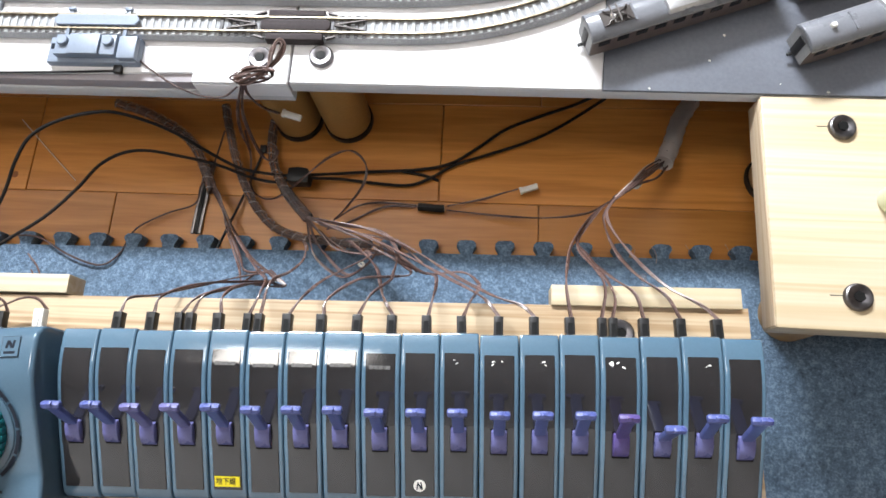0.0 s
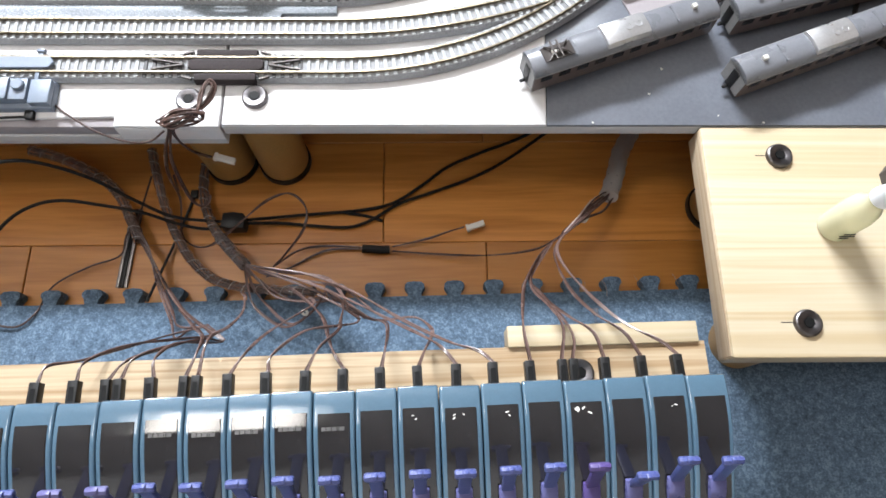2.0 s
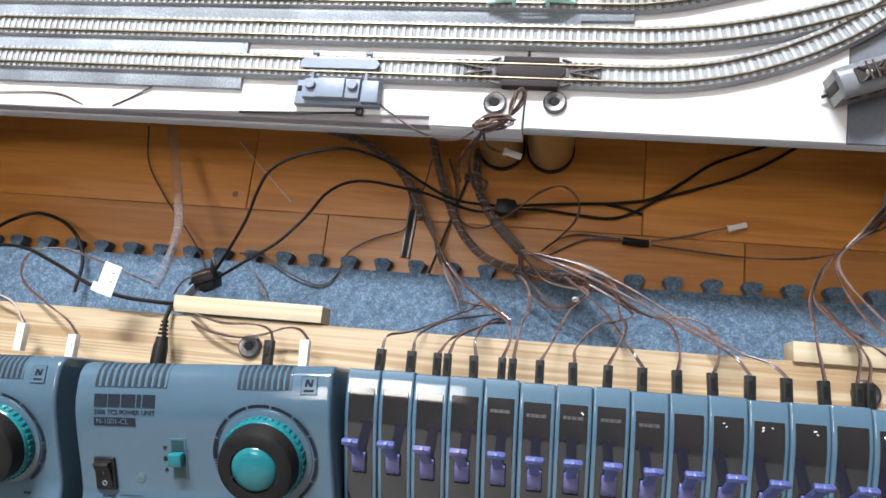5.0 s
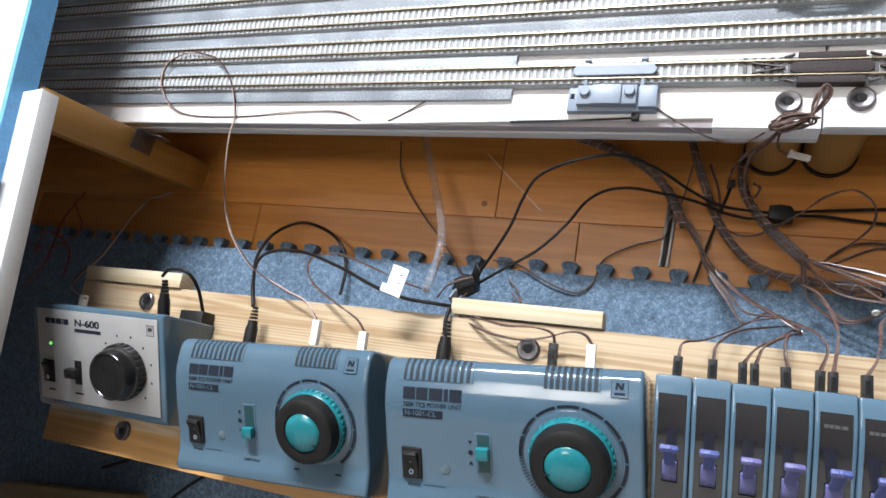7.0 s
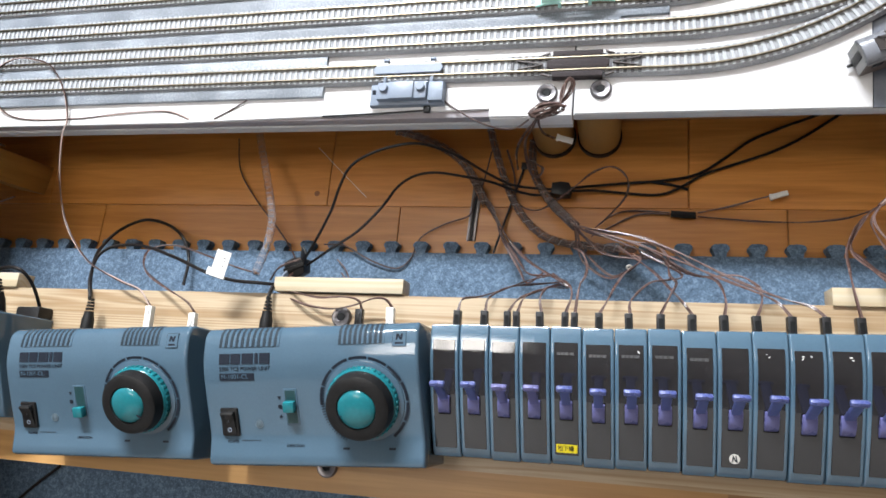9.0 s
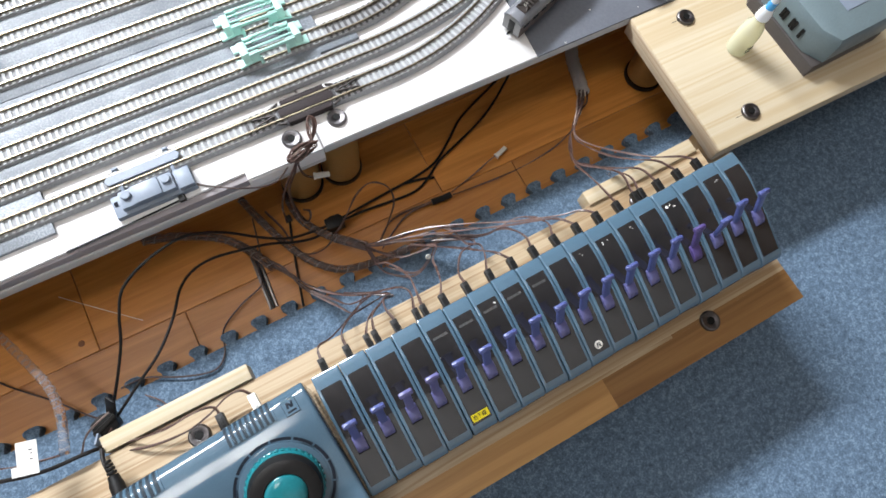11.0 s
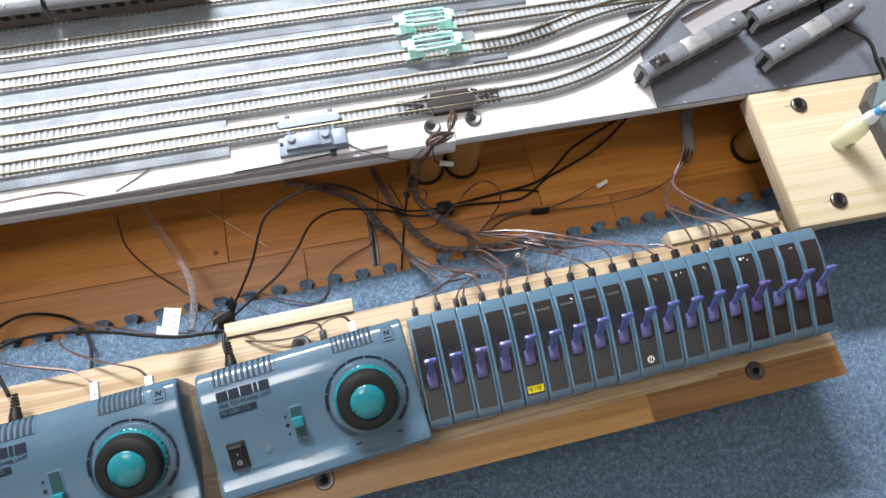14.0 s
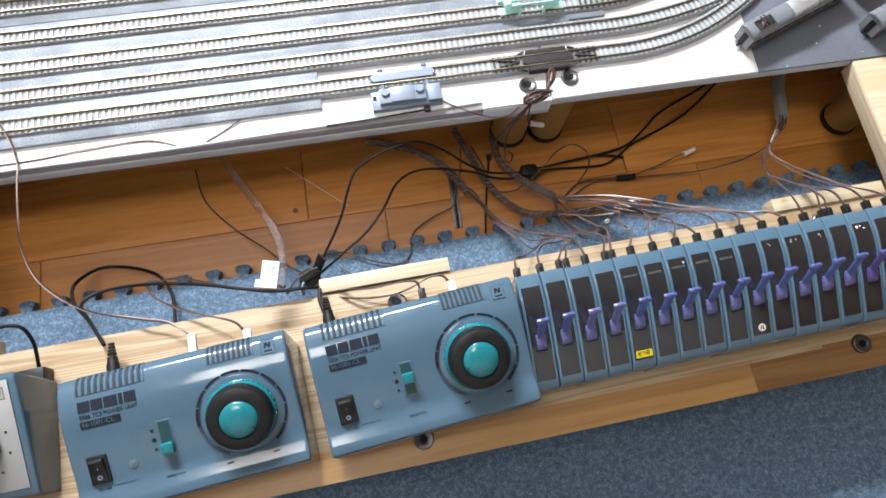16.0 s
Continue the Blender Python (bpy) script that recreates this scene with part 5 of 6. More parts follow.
wire([(-0.0100, -0.1579, 0.1110), (-0.0078, -0.1413, 0.1080), (-0.0050, -0.1301, 0.0857), (-0.0051, -0.1173, 0.0634), (-0.0098, -0.1052, 0.0467), (-0.0169, -0.0974, 0.0300)], "thin brown twin wire with a black plug in a point switch", SWITCH_WIRES, M_PINKW, plug=(-0.0095, -0.1727, 0.1110, 0.0046, 0.0146, 0.0052, -1.2))
wire([(0.0046, -0.1573, 0.1110), (0.0093, -0.1491, 0.1080), (0.0145, -0.1360, 0.0913), (0.0204, -0.1214, 0.0634), (0.0301, -0.1092, 0.0467), (0.0254, -0.1025, 0.0356)], "thin brown twin wire with a black plug in a point switch", SWITCH_WIRES, M_PINKW, plug=(0.0052, -0.1721, 0.1110, 0.0052, 0.0146, 0.0052, 0.0))
wire([(0.0221, -0.1567, 0.1110), (0.0230, -0.1487, 0.1080), (0.0349, -0.1337, 0.0913), (0.0474, -0.1275, 0.0746), (0.0571, -0.1207, 0.0523), (0.0499, -0.1098, 0.0434), (0.0365, -0.0985, 0.0345)], "thin brown twin wire with a black plug in a point switch", SWITCH_WIRES, M_PINKW, plug=(0.0226, -0.1715, 0.1110, 0.0052, 0.0146, 0.0052, 1.2))
wire([(0.0396, -0.1561, 0.1110), (0.0449, -0.1453, 0.1080), (0.0512, -0.1321, 0.0857), (0.0491, -0.1222, 0.0634), (0.0468, -0.1087, 0.0467), (0.0348, -0.0970, 0.0356)], "thin brown twin wire with a black plug in a point switch", SWITCH_WIRES, M_BROWNW, plug=(0.0401, -0.1709, 0.1110, 0.0052, 0.0146, 0.0052, -1.8))
wire([(0.0570, -0.1555, 0.1110), (0.0519, -0.1478, 0.1080), (0.0473, -0.1371, 0.0913), (0.0395, -0.1209, 0.0634), (0.0285, -0.1092, 0.0467), (0.0140, -0.0968, 0.0356)], "thin brown twin wire with a black plug in a point switch", SWITCH_WIRES, M_BROWNW, plug=(0.0576, -0.1702, 0.1110, 0.0052, 0.0146, 0.0052, -0.6))
wire([(0.0745, -0.1548, 0.1110), (0.0761, -0.1471, 0.1080), (0.0769, -0.1348, 0.0913), (0.0743, -0.1256, 0.0746), (0.0630, -0.1196, 0.0579), (0.0503, -0.1103, 0.0467), (0.0279, -0.0972, 0.0356), (-0.0020, -0.0845, 0.0300)], "thin brown twin wire with a black plug in a point switch", SWITCH_WIRES, M_BROWNW, plug=(0.0750, -0.1696, 0.1110, 0.0052, 0.0146, 0.0052, 0.6))
wire([(0.0920, -0.1542, 0.1110), (0.0952, -0.1466, 0.1080), (0.0990, -0.1371, 0.0913), (0.0987, -0.1297, 0.0801), (0.0887, -0.1221, 0.0690), (0.0679, -0.1214, 0.0579), (0.0537, -0.1135, 0.0467), (0.0317, -0.1007, 0.0367)], "thin brown twin wire with a black plug in a point switch", SWITCH_WIRES, M_PINKW, plug=(0.0925, -0.1690, 0.1110, 0.0052, 0.0146, 0.0052, 1.8))
wire([(0.1094, -0.1536, 0.1110), (0.1034, -0.1458, 0.1080), (0.0959, -0.1381, 0.0969), (0.0780, -0.1248, 0.0746), (0.0506, -0.1078, 0.0523), (0.0206, -0.0921, 0.0356), (-0.0095, -0.0820, 0.0290)], "thin brown twin wire with a black plug in a point switch", SWITCH_WIRES, M_PINKW, plug=(0.1100, -0.1684, 0.1110, 0.0052, 0.0146, 0.0052, -1.2))
wire([(0.1269, -0.1529, 0.1110), (0.1204, -0.1472, 0.1080), (0.1072, -0.1408, 0.0991), (0.0841, -0.1249, 0.0768), (0.0537, -0.1033, 0.0523), (0.0241, -0.0883, 0.0367), (-0.0078, -0.0808, 0.0290)], "thin brown twin wire with a black plug in a point switch", SWITCH_WIRES, M_PINKW, plug=(0.1274, -0.1677, 0.1110, 0.0052, 0.0146, 0.0052, 0.0))
wire([(0.1444, -0.1523, 0.1110), (0.1428, -0.1371, 0.1080), (0.1452, -0.1219, 0.0969), (0.1498, -0.1046, 0.0801), (0.1618, -0.0837, 0.0634), (0.1770, -0.0689, 0.0545)], "thin brown twin wire with a black plug in a point switch", SWITCH_WIRES, M_BROWNW, plug=(0.1449, -0.1671, 0.1110, 0.0052, 0.0146, 0.0052, 1.2))
wire([(0.1593, -0.1518, 0.1110), (0.1619, -0.1365, 0.1080), (0.1596, -0.1227, 0.0946), (0.1530, -0.1068, 0.0790), (0.1580, -0.0891, 0.0657), (0.1734, -0.0716, 0.0556)], "thin brown twin wire with a black plug in a point switch", SWITCH_WIRES, M_BROWNW, plug=(0.1598, -0.1666, 0.1110, 0.0046, 0.0146, 0.0052, -1.8))
wire([(0.1644, -0.1516, 0.1110), (0.1667, -0.1418, 0.1080), (0.1650, -0.1302, 0.0991), (0.1572, -0.1125, 0.0835), (0.1525, -0.1001, 0.0723), (0.1670, -0.0776, 0.0590)], "thin brown twin wire with a black plug in a point switch", SWITCH_WIRES, M_BROWNW, plug=(0.1650, -0.1664, 0.1110, 0.0046, 0.0146, 0.0052, -1.8))
wire([(0.1793, -0.1511, 0.1110), (0.1763, -0.1388, 0.1080), (0.1678, -0.1287, 0.0991), (0.1572, -0.1140, 0.0835), (0.1534, -0.1017, 0.0723), (0.1683, -0.0769, 0.0590)], "thin brown twin wire with a black plug in a point switch", SWITCH_WIRES, M_BROWNW, plug=(0.1799, -0.1658, 0.1110, 0.0052, 0.0146, 0.0052, -0.6))
wire([(0.1968, -0.1504, 0.1110), (0.1912, -0.1389, 0.1080), (0.1805, -0.1269, 0.0991), (0.1722, -0.1091, 0.0835), (0.1691, -0.0851, 0.0634), (0.1748, -0.0718, 0.0567)], "thin brown twin wire with a black plug in a point switch", SWITCH_WIRES, M_BROWNW, plug=(0.1973, -0.1652, 0.1110, 0.0052, 0.0146, 0.0052, 0.6))
wire([(0.2143, -0.1498, 0.1110), (0.2085, -0.1433, 0.1080), (0.1950, -0.1329, 0.1013), (0.1834, -0.1172, 0.0902), (0.1737, -0.0964, 0.0723), (0.1710, -0.0807, 0.0612), (0.1784, -0.0681, 0.0556)], "thin brown twin wire with a black plug in a point switch", SWITCH_WIRES, M_PINKW, plug=(0.2148, -0.1646, 0.1110, 0.0052, 0.0146, 0.0052, 1.8))

# bundle ends and loose wires
wire([(-0.0950, -0.0526, 0.0120), (-0.0843, -0.0663, 0.0140), (-0.0707, -0.0891, 0.0160), (-0.0564, -0.1091, 0.0300), (-0.0480, -0.1207, 0.0411), (-0.0301, -0.1235, 0.0523)], "brown twin wire leaving a grey sleeve", "bundle wires", M_BROWNW, True, 0.00050)
wire([(-0.0921, -0.0542, 0.0140), (-0.0801, -0.0705, 0.0160), (-0.0690, -0.0872, 0.0160), (-0.0486, -0.1092, 0.0322), (-0.0326, -0.1216, 0.0467), (-0.0182, -0.1310, 0.0523)], "brown twin wire leaving a grey sleeve", "bundle wires", M_BROWNW, True, 0.00050)
wire([(-0.0906, -0.0547, 0.0130), (-0.0786, -0.0738, 0.0140), (-0.0631, -0.0951, 0.0200), (-0.0460, -0.1112, 0.0345), (-0.0252, -0.1258, 0.0478), (-0.0286, -0.1287, 0.0523)], "brown twin wire leaving a grey sleeve", "bundle wires", M_BROWNW, True, 0.00050)
wire([(-0.0903, -0.0536, 0.0160), (-0.0822, -0.0649, 0.0160), (-0.0748, -0.0850, 0.0140), (-0.0566, -0.1144, 0.0300), (-0.0490, -0.1275, 0.0411), (-0.0362, -0.1194, 0.0467)], "brown twin wire leaving a grey sleeve", "bundle wires", M_BROWNW, True, 0.00050)
wire([(-0.0166, -0.0795, 0.0270), (-0.0023, -0.0859, 0.0280), (0.0200, -0.0904, 0.0322), (0.0460, -0.0980, 0.0434), (0.0644, -0.1147, 0.0579)], "brown twin wire fanning out of a grey sleeve", "bundle wires", M_PINKW, True, 0.00050)
wire([(-0.0165, -0.0803, 0.0270), (-0.0083, -0.0889, 0.0240), (0.0050, -0.0994, 0.0240), (0.0275, -0.1033, 0.0300), (0.0462, -0.1062, 0.0411), (0.0610, -0.1190, 0.0523)], "brown twin wire fanning out of a grey sleeve", "bundle wires", M_BROWNW, True, 0.00050)
wire([(-0.0164, -0.0790, 0.0280), (0.0087, -0.0853, 0.0300), (0.0346, -0.0895, 0.0367), (0.0465, -0.1020, 0.0467), (0.0503, -0.1120, 0.0467)], "brown twin wire fanning out of a grey sleeve", "bundle wires", M_PINKW, True, 0.00050)
wire([(-0.0175, -0.0804, 0.0260), (-0.0148, -0.0957, 0.0200), (-0.0083, -0.1061, 0.0180), (0.0090, -0.1166, 0.0200), (0.0245, -0.1122, 0.0300), (0.0348, -0.0986, 0.0345)], "brown twin wire fanning out of a grey sleeve", "bundle wires", M_BROWNW, True, 0.00050)
wire([(-0.0161, -0.0806, 0.0270), (-0.0130, -0.0916, 0.0180), (-0.0040, -0.1017, 0.0140), (0.0121, -0.1145, 0.0180), (0.0278, -0.1086, 0.0300)], "brown twin wire fanning out of a grey sleeve", "bundle wires", M_PINKW, True, 0.00050)
wire([(-0.0175, -0.0793, 0.0260), (-0.0121, -0.0854, 0.0240), (0.0114, -0.0993, 0.0200), (0.0344, -0.1014, 0.0300), (0.0577, -0.1191, 0.0523)], "brown twin wire fanning out of a grey sleeve", "bundle wires", M_BROWNW, True, 0.00050)
wire([(0.1768, -0.0692, 0.0556), (0.1916, -0.0572, 0.0507), (0.2018, -0.0484, 0.0456), (0.2118, -0.0372, 0.0367)], "brown twin wire entering a frosted sleeve", "bundle wires", M_BROWNW, True, 0.00050)
wire([(0.1768, -0.0692, 0.0556), (0.1905, -0.0563, 0.0512), (0.2002, -0.0456, 0.0456), (0.2086, -0.0369, 0.0356)], "brown twin wire entering a frosted sleeve", "bundle wires", M_BROWNW, True, 0.00050)
wire([(0.1768, -0.0692, 0.0556), (0.1925, -0.0580, 0.0501), (0.2058, -0.0502, 0.0434), (0.2145, -0.0390, 0.0367)], "brown twin wire entering a frosted sleeve", "bundle wires", M_BROWNW, True, 0.00050)
wire([(0.1722, -0.0729, 0.0567), (0.1635, -0.0712, 0.0300), (0.1412, -0.0685, 0.0120), (0.1122, -0.0660, 0.0060), (0.0730, -0.0630, 0.0040)], "brown twin wire running along the floor", "loose wires", M_BROWNW, True, 0.00050)
wire([(0.0517, -0.0601, 0.0040), (0.0250, -0.0593, 0.0030), (0.0105, -0.0636, 0.0060), (-0.0019, -0.0752, 0.0120), (0.0059, -0.0700, 0.0200), (0.0187, -0.0572, 0.0322), (0.0200, -0.0430, 0.0345), (0.0095, -0.0335, 0.0333), (-0.0053, -0.0377, 0.0300), (-0.0195, -0.0487, 0.0280), (-0.0361, -0.0577, 0.0180), (-0.0468, -0.0618, 0.0120), (-0.0584, -0.0591, 0.0060), (-0.0669, -0.0497, 0.0040), (-0.0706, -0.0277, 0.0040), (-0.0778, -0.0074, 0.0040)], "brown twin wire in a loose loop over the floor", "loose wires", M_BROWNW, True, 0.00050)
wire([(0.0518, -0.0613, 0.0040), (0.0290, -0.0624, 0.0030), (0.0068, -0.0738, 0.0030), (-0.0040, -0.0844, 0.0200)], "brown twin wire running along the floor", "loose wires", M_BROWNW, True, 0.00050)
wire([(0.0729, -0.0599, 0.0040), (0.0970, -0.0549, 0.0050), (0.1117, -0.0512, 0.0100), (0.1211, -0.0491, 0.0132)], "brown twin wire ending in a white plug", "loose wires", M_BROWNW, True, 0.00050)
wire([(-0.1115, 0.0044, 0.0957), (-0.1107, -0.0053, 0.0946), (-0.0976, -0.0152, 0.0946), (-0.0838, -0.0233, 0.0946), (-0.0690, -0.0273, 0.0913), (-0.0573, -0.0261, 0.0891), (-0.0477, -0.0225, 0.0946)], "thin dark wire from the uncoupler over the board edge", "loose wires", M_BROWNW, False, 0.0006)
wire([(-0.0452, -0.0243, 0.1013), (-0.0424, -0.0186, 0.1047), (-0.0334, -0.0162, 0.1069), (-0.0239, -0.0174, 0.1058), (-0.0240, -0.0219, 0.1058), (-0.0326, -0.0239, 0.1069), (-0.0417, -0.0241, 0.1069), (-0.0447, -0.0203, 0.1047), (-0.0358, -0.0187, 0.1080), (-0.0268, -0.0172, 0.1080)], "coiled brown twin wire tied on the board edge", "coiled wire", M_BROWNW, True, 0.00062)
wire([(-0.0268, -0.0209, 0.1069), (-0.0380, -0.0237, 0.1090), (-0.0436, -0.0240, 0.1058), (-0.0396, -0.0221, 0.1090), (-0.0286, -0.0205, 0.1110), (-0.0226, -0.0201, 0.1090), (-0.0255, -0.0152, 0.1080), (-0.0235, -0.0077, 0.1100), (-0.0194, -0.0018, 0.1115), (-0.0171, -0.0043, 0.1100), (-0.0199, -0.0099, 0.1080), (-0.0256, -0.0176, 0.1069)], "coiled brown twin wire tied on the board edge", "coiled wire", M_BROWNW, True, 0.00062)
wire([(-0.0267, -0.0191, 0.1080), (-0.0236, -0.0125, 0.1100), (-0.0212, -0.0032, 0.1110), (-0.0182, -0.0022, 0.1110), (-0.0193, -0.0076, 0.1100), (-0.0240, -0.0149, 0.1080), (-0.0317, -0.0224, 0.1100), (-0.0400, -0.0254, 0.1069)], "coiled brown twin wire tied on the board edge", "coiled wire", M_BROWNW, True, 0.00062)
wire([(-0.0401, -0.0247, 0.1069), (-0.0443, -0.0267, 0.0969), (-0.0535, -0.0263, 0.0746), (-0.0620, -0.0267, 0.0467), (-0.0649, -0.0309, 0.0200)], "coiled brown twin wire tied on the board edge", "coiled wire", M_BROWNW, True, 0.00062)
wire([(-0.0393, -0.0240, 0.1069), (-0.0438, -0.0274, 0.0946), (-0.0533, -0.0273, 0.0634), (-0.0530, -0.0358, 0.0300), (-0.0479, -0.0377, 0.0220), (-0.0449, -0.0317, 0.0240), (-0.0487, -0.0293, 0.0280)], "coiled brown twin wire tied on the board edge", "coiled wire", M_BROWNW, True, 0.00062)
wire([(-0.0390, -0.0242, 0.1058), (-0.0406, -0.0269, 0.0969), (-0.0379, -0.0265, 0.0801), (-0.0324, -0.0217, 0.0612)], "coiled brown twin wire tied on the board edge", "coiled wire", M_BROWNW, True, 0.00062)
wire([(-0.2982, -0.0163, 0.0940), (-0.2853, -0.0096, 0.0940), (-0.2706, -0.0013, 0.0950)], "short brown wire offcut on the white board", "loose wires", M_BROWNW, False, 0.00058)
# pale mate strand: window light on the hanging length, put into its colour
wire([(-0.3221, -0.0159, 0.0935), (-0.3394, -0.0098, 0.0940), (-0.3606, -0.0081, 0.0940), (-0.3926, -0.0097, 0.0940), (-0.4256, -0.0128, 0.0940), (-0.4793, -0.0132, 0.0940), (-0.5087, -0.0057, 0.0955), (-0.5235, 0.0139, 0.0995), (-0.5227, 0.0324, 0.1005), (-0.5065, 0.0426, 0.1005), (-0.4840, 0.0415, 0.1005), (-0.4628, 0.0326, 0.1005), (-0.4448, 0.0091, 0.0995), (-0.4385, -0.0146, 0.0960), (-0.4382, -0.0280, 0.0980), (-0.4410, -0.0524, 0.0913), (-0.4432, -0.0778, 0.0801), (-0.4310, -0.1054, 0.0768), (-0.3977, -0.1331, 0.0835), (-0.3555, -0.1498, 0.0946), (-0.3339, -0.1565, 0.0960), (-0.3196, -0.1677, 0.0980)], "thin brown wire looped on the tracks and hanging down", "loose wires", M_BROWNW, True, 0.0006, mate=M_PALEW)
wire([(-0.2814, -0.1716, 0.0980), (-0.2882, -0.1640, 0.1000), (-0.3101, -0.1540, 0.0950), (-0.3321, -0.1428, 0.0913), (-0.3488, -0.1307, 0.0801), (-0.3533, -0.1180, 0.0690), (-0.3384, -0.1117, 0.0579), (-0.3126, -0.1176, 0.0467), (-0.2940, -0.1240, 0.0411), (-0.2627, -0.1318, 0.0523)], "thin brown twin wire from a power unit to a clear sleeve", "loose wires", M_BROWNW, True, 0.00050)
wire([(-0.5315, -0.1786, 0.1080), (-0.5642, -0.1676, 0.0969), (-0.5787, -0.1351, 0.0634), (-0.5958, -0.0903, 0.0300), (-0.5988, -0.0667, 0.0120), (-0.5799, -0.0546, 0.0060)], "thin brown wire from the small controller to the floor", "loose wires", M_PALEW, True, 0.0008)
wire([(-0.1531, -0.1627, 0.0970), (-0.1551, -0.1563, 0.1000), (-0.1669, -0.1537, 0.0980), (-0.1855, -0.1546, 0.0980), (-0.2080, -0.1513, 0.0913), (-0.2279, -0.1454, 0.0801), (-0.2263, -0.1318, 0.0634)], "brown twin wire from a power unit plug", "loose wires", M_BROWNW, True, 0.00050)
wire([(-0.1312, -0.1593, 0.0980), (-0.1359, -0.1546, 0.1000), (-0.1449, -0.1540, 0.0990), (-0.1591, -0.1588, 0.0970), (-0.1767, -0.1626, 0.0980), (-0.2023, -0.1591, 0.0924), (-0.2252, -0.1490, 0.0801)], "brown twin wire from a power unit plug", "loose wires", M_BROWNW, True, 0.00050)
wire([(-0.2281, -0.0957, 0.0120), (-0.2090, -0.0966, 0.0120), (-0.1844, -0.1083, 0.0120), (-0.1617, -0.1141, 0.0110), (-0.1501, -0.1050, 0.0100), (-0.1447, -0.0857, 0.0050), (-0.1249, -0.0730, 0.0040), (-0.1046, -0.0658, 0.0060), (-0.1016, -0.0531, 0.0080), (-0.0945, -0.0402, 0.0100), (-0.0888, -0.0119, 0.0120)], "brown wire lying in a bow over mat and floor", "loose wires", M_BROWNW, False, 0.0007)
wire([(-0.3325, 0.0056, 0.0060), (-0.3262, -0.0257, 0.0040), (-0.3052, -0.0537, 0.0040), (-0.2760, -0.0816, 0.0100), (-0.2592, -0.1003, 0.0120), (-0.2409, -0.1171, 0.0300)], "dark thin wire coming from under the board", "loose wires", M_BROWNW, False, 0.0007)
wire([(-0.2142, -0.1085, 0.0120), (-0.2059, -0.1168, 0.0120), (-0.2010, -0.1254, 0.0120)], "pale wire end behind a batten", "loose wires", M_PINKW, False, 0.00058)
wire([(-0.2092, -0.1199, 0.0120), (-0.1986, -0.1277, 0.0200), (-0.1736, -0.1353, 0.0523)], "pale wire end behind a batten", "loose wires", M_PINKW, False, 0.00058)
wire([(-0.2578, -0.1342, 0.0411), (-0.2477, -0.1249, 0.0467), (-0.2298, -0.1169, 0.0467)], "pale wire beside the black strap", "loose wires", M_PINKW, True, 0.00050)
single("black_cable", tube([(-0.2357, -0.1212, 0.0356), (-0.2204, -0.1036, 0.0467), (-0.2045, -0.0806, 0.0579), (-0.1960, -0.0621, 0.0657), (-0.1866, -0.0468, 0.0701), (-0.1662, -0.0371, 0.0746), (-0.1390, -0.0311, 0.0756), (-0.1231, -0.0290, 0.0634), (-0.1069, -0.0304, 0.0467), (-0.0890, -0.0368, 0.0300), (-0.0691, -0.0437, 0.0200), (-0.0489, -0.0447, 0.0140), (-0.0367, -0.0446, 0.0120)], 0.00108, 10, lumps=0.0), M_CABLE, "black cable arching over the floor to a splitter", "cable", group="black cables")
single("black_cable", tube([(-0.2344, -0.1231, 0.0356), (-0.2094, -0.1076, 0.0411), (-0.1857, -0.0917, 0.0434), (-0.1680, -0.0718, 0.0434), (-0.1566, -0.0539, 0.0423), (-0.1437, -0.0442, 0.0411), (-0.1274, -0.0414, 0.0411), (-0.1079, -0.0421, 0.0356), (-0.0847, -0.0437, 0.0260), (-0.0650, -0.0478, 0.0160), (-0.0486, -0.0497, 0.0120), (-0.0365, -0.0475, 0.0120)], 0.00108, 10, lumps=0.0), M_CABLE, "black cable arching over the floor to a splitter", "cable", group="black cables")
single("black_cable", tube([(-0.0257, -0.0438, 0.0120), (-0.0064, -0.0396, 0.0060), (0.0200, -0.0364, 0.0040), (0.0506, -0.0334, 0.0030), (0.0735, -0.0280, 0.0030), (0.0924, -0.0154, 0.0030), (0.1116, -0.0006, 0.0030), (0.1349, 0.0102, 0.0030), (0.1622, 0.0213, 0.0030), (0.1899, 0.0367, 0.0030)], 0.00112, 10, lumps=0.0), M_CABLE, "black cable leaving a splitter along the floor", "cable", group="black cables")
single("black_cable", tube([(-0.0255, -0.0458, 0.0120), (-0.0025, -0.0432, 0.0050), (0.0203, -0.0445, 0.0030), (0.0434, -0.0455, 0.0030), (0.0585, -0.0404, 0.0030), (0.0773, -0.0287, 0.0030), (0.1002, -0.0201, 0.0030), (0.1272, -0.0097, 0.0030), (0.1504, 0.0031, 0.0030), (0.1819, 0.0259, 0.0030)], 0.00112, 10, lumps=0.0), M_CABLE, "black cable leaving a splitter along the floor", "cable", group="black cables")
single("black_cable", tube([(0.0391, -0.0348, 0.0030), (0.0546, -0.0373, 0.0030), (0.0662, -0.0410, 0.0030)], 0.0011, 10, lumps=0.0), M_CABLE, "short black cable end on the floor", "cable", group="black cables")
sleeve([(-0.0910, 0.0077, 0.0120), (-0.0867, -0.0065, 0.0120), (-0.0784, -0.0305, 0.0120), (-0.0692, -0.0514, 0.0100), (-0.0584, -0.0683, 0.0090), (-0.0439, -0.0817, 0.0090), (-0.0276, -0.0883, 0.0120), (-0.0122, -0.0909, 0.0140), (0.0107, -0.0935, 0.0180), (0.0265, -0.0963, 0.0260)], "grey translucent spiral sleeve round wires on the floor", 0.0031, 0.06)
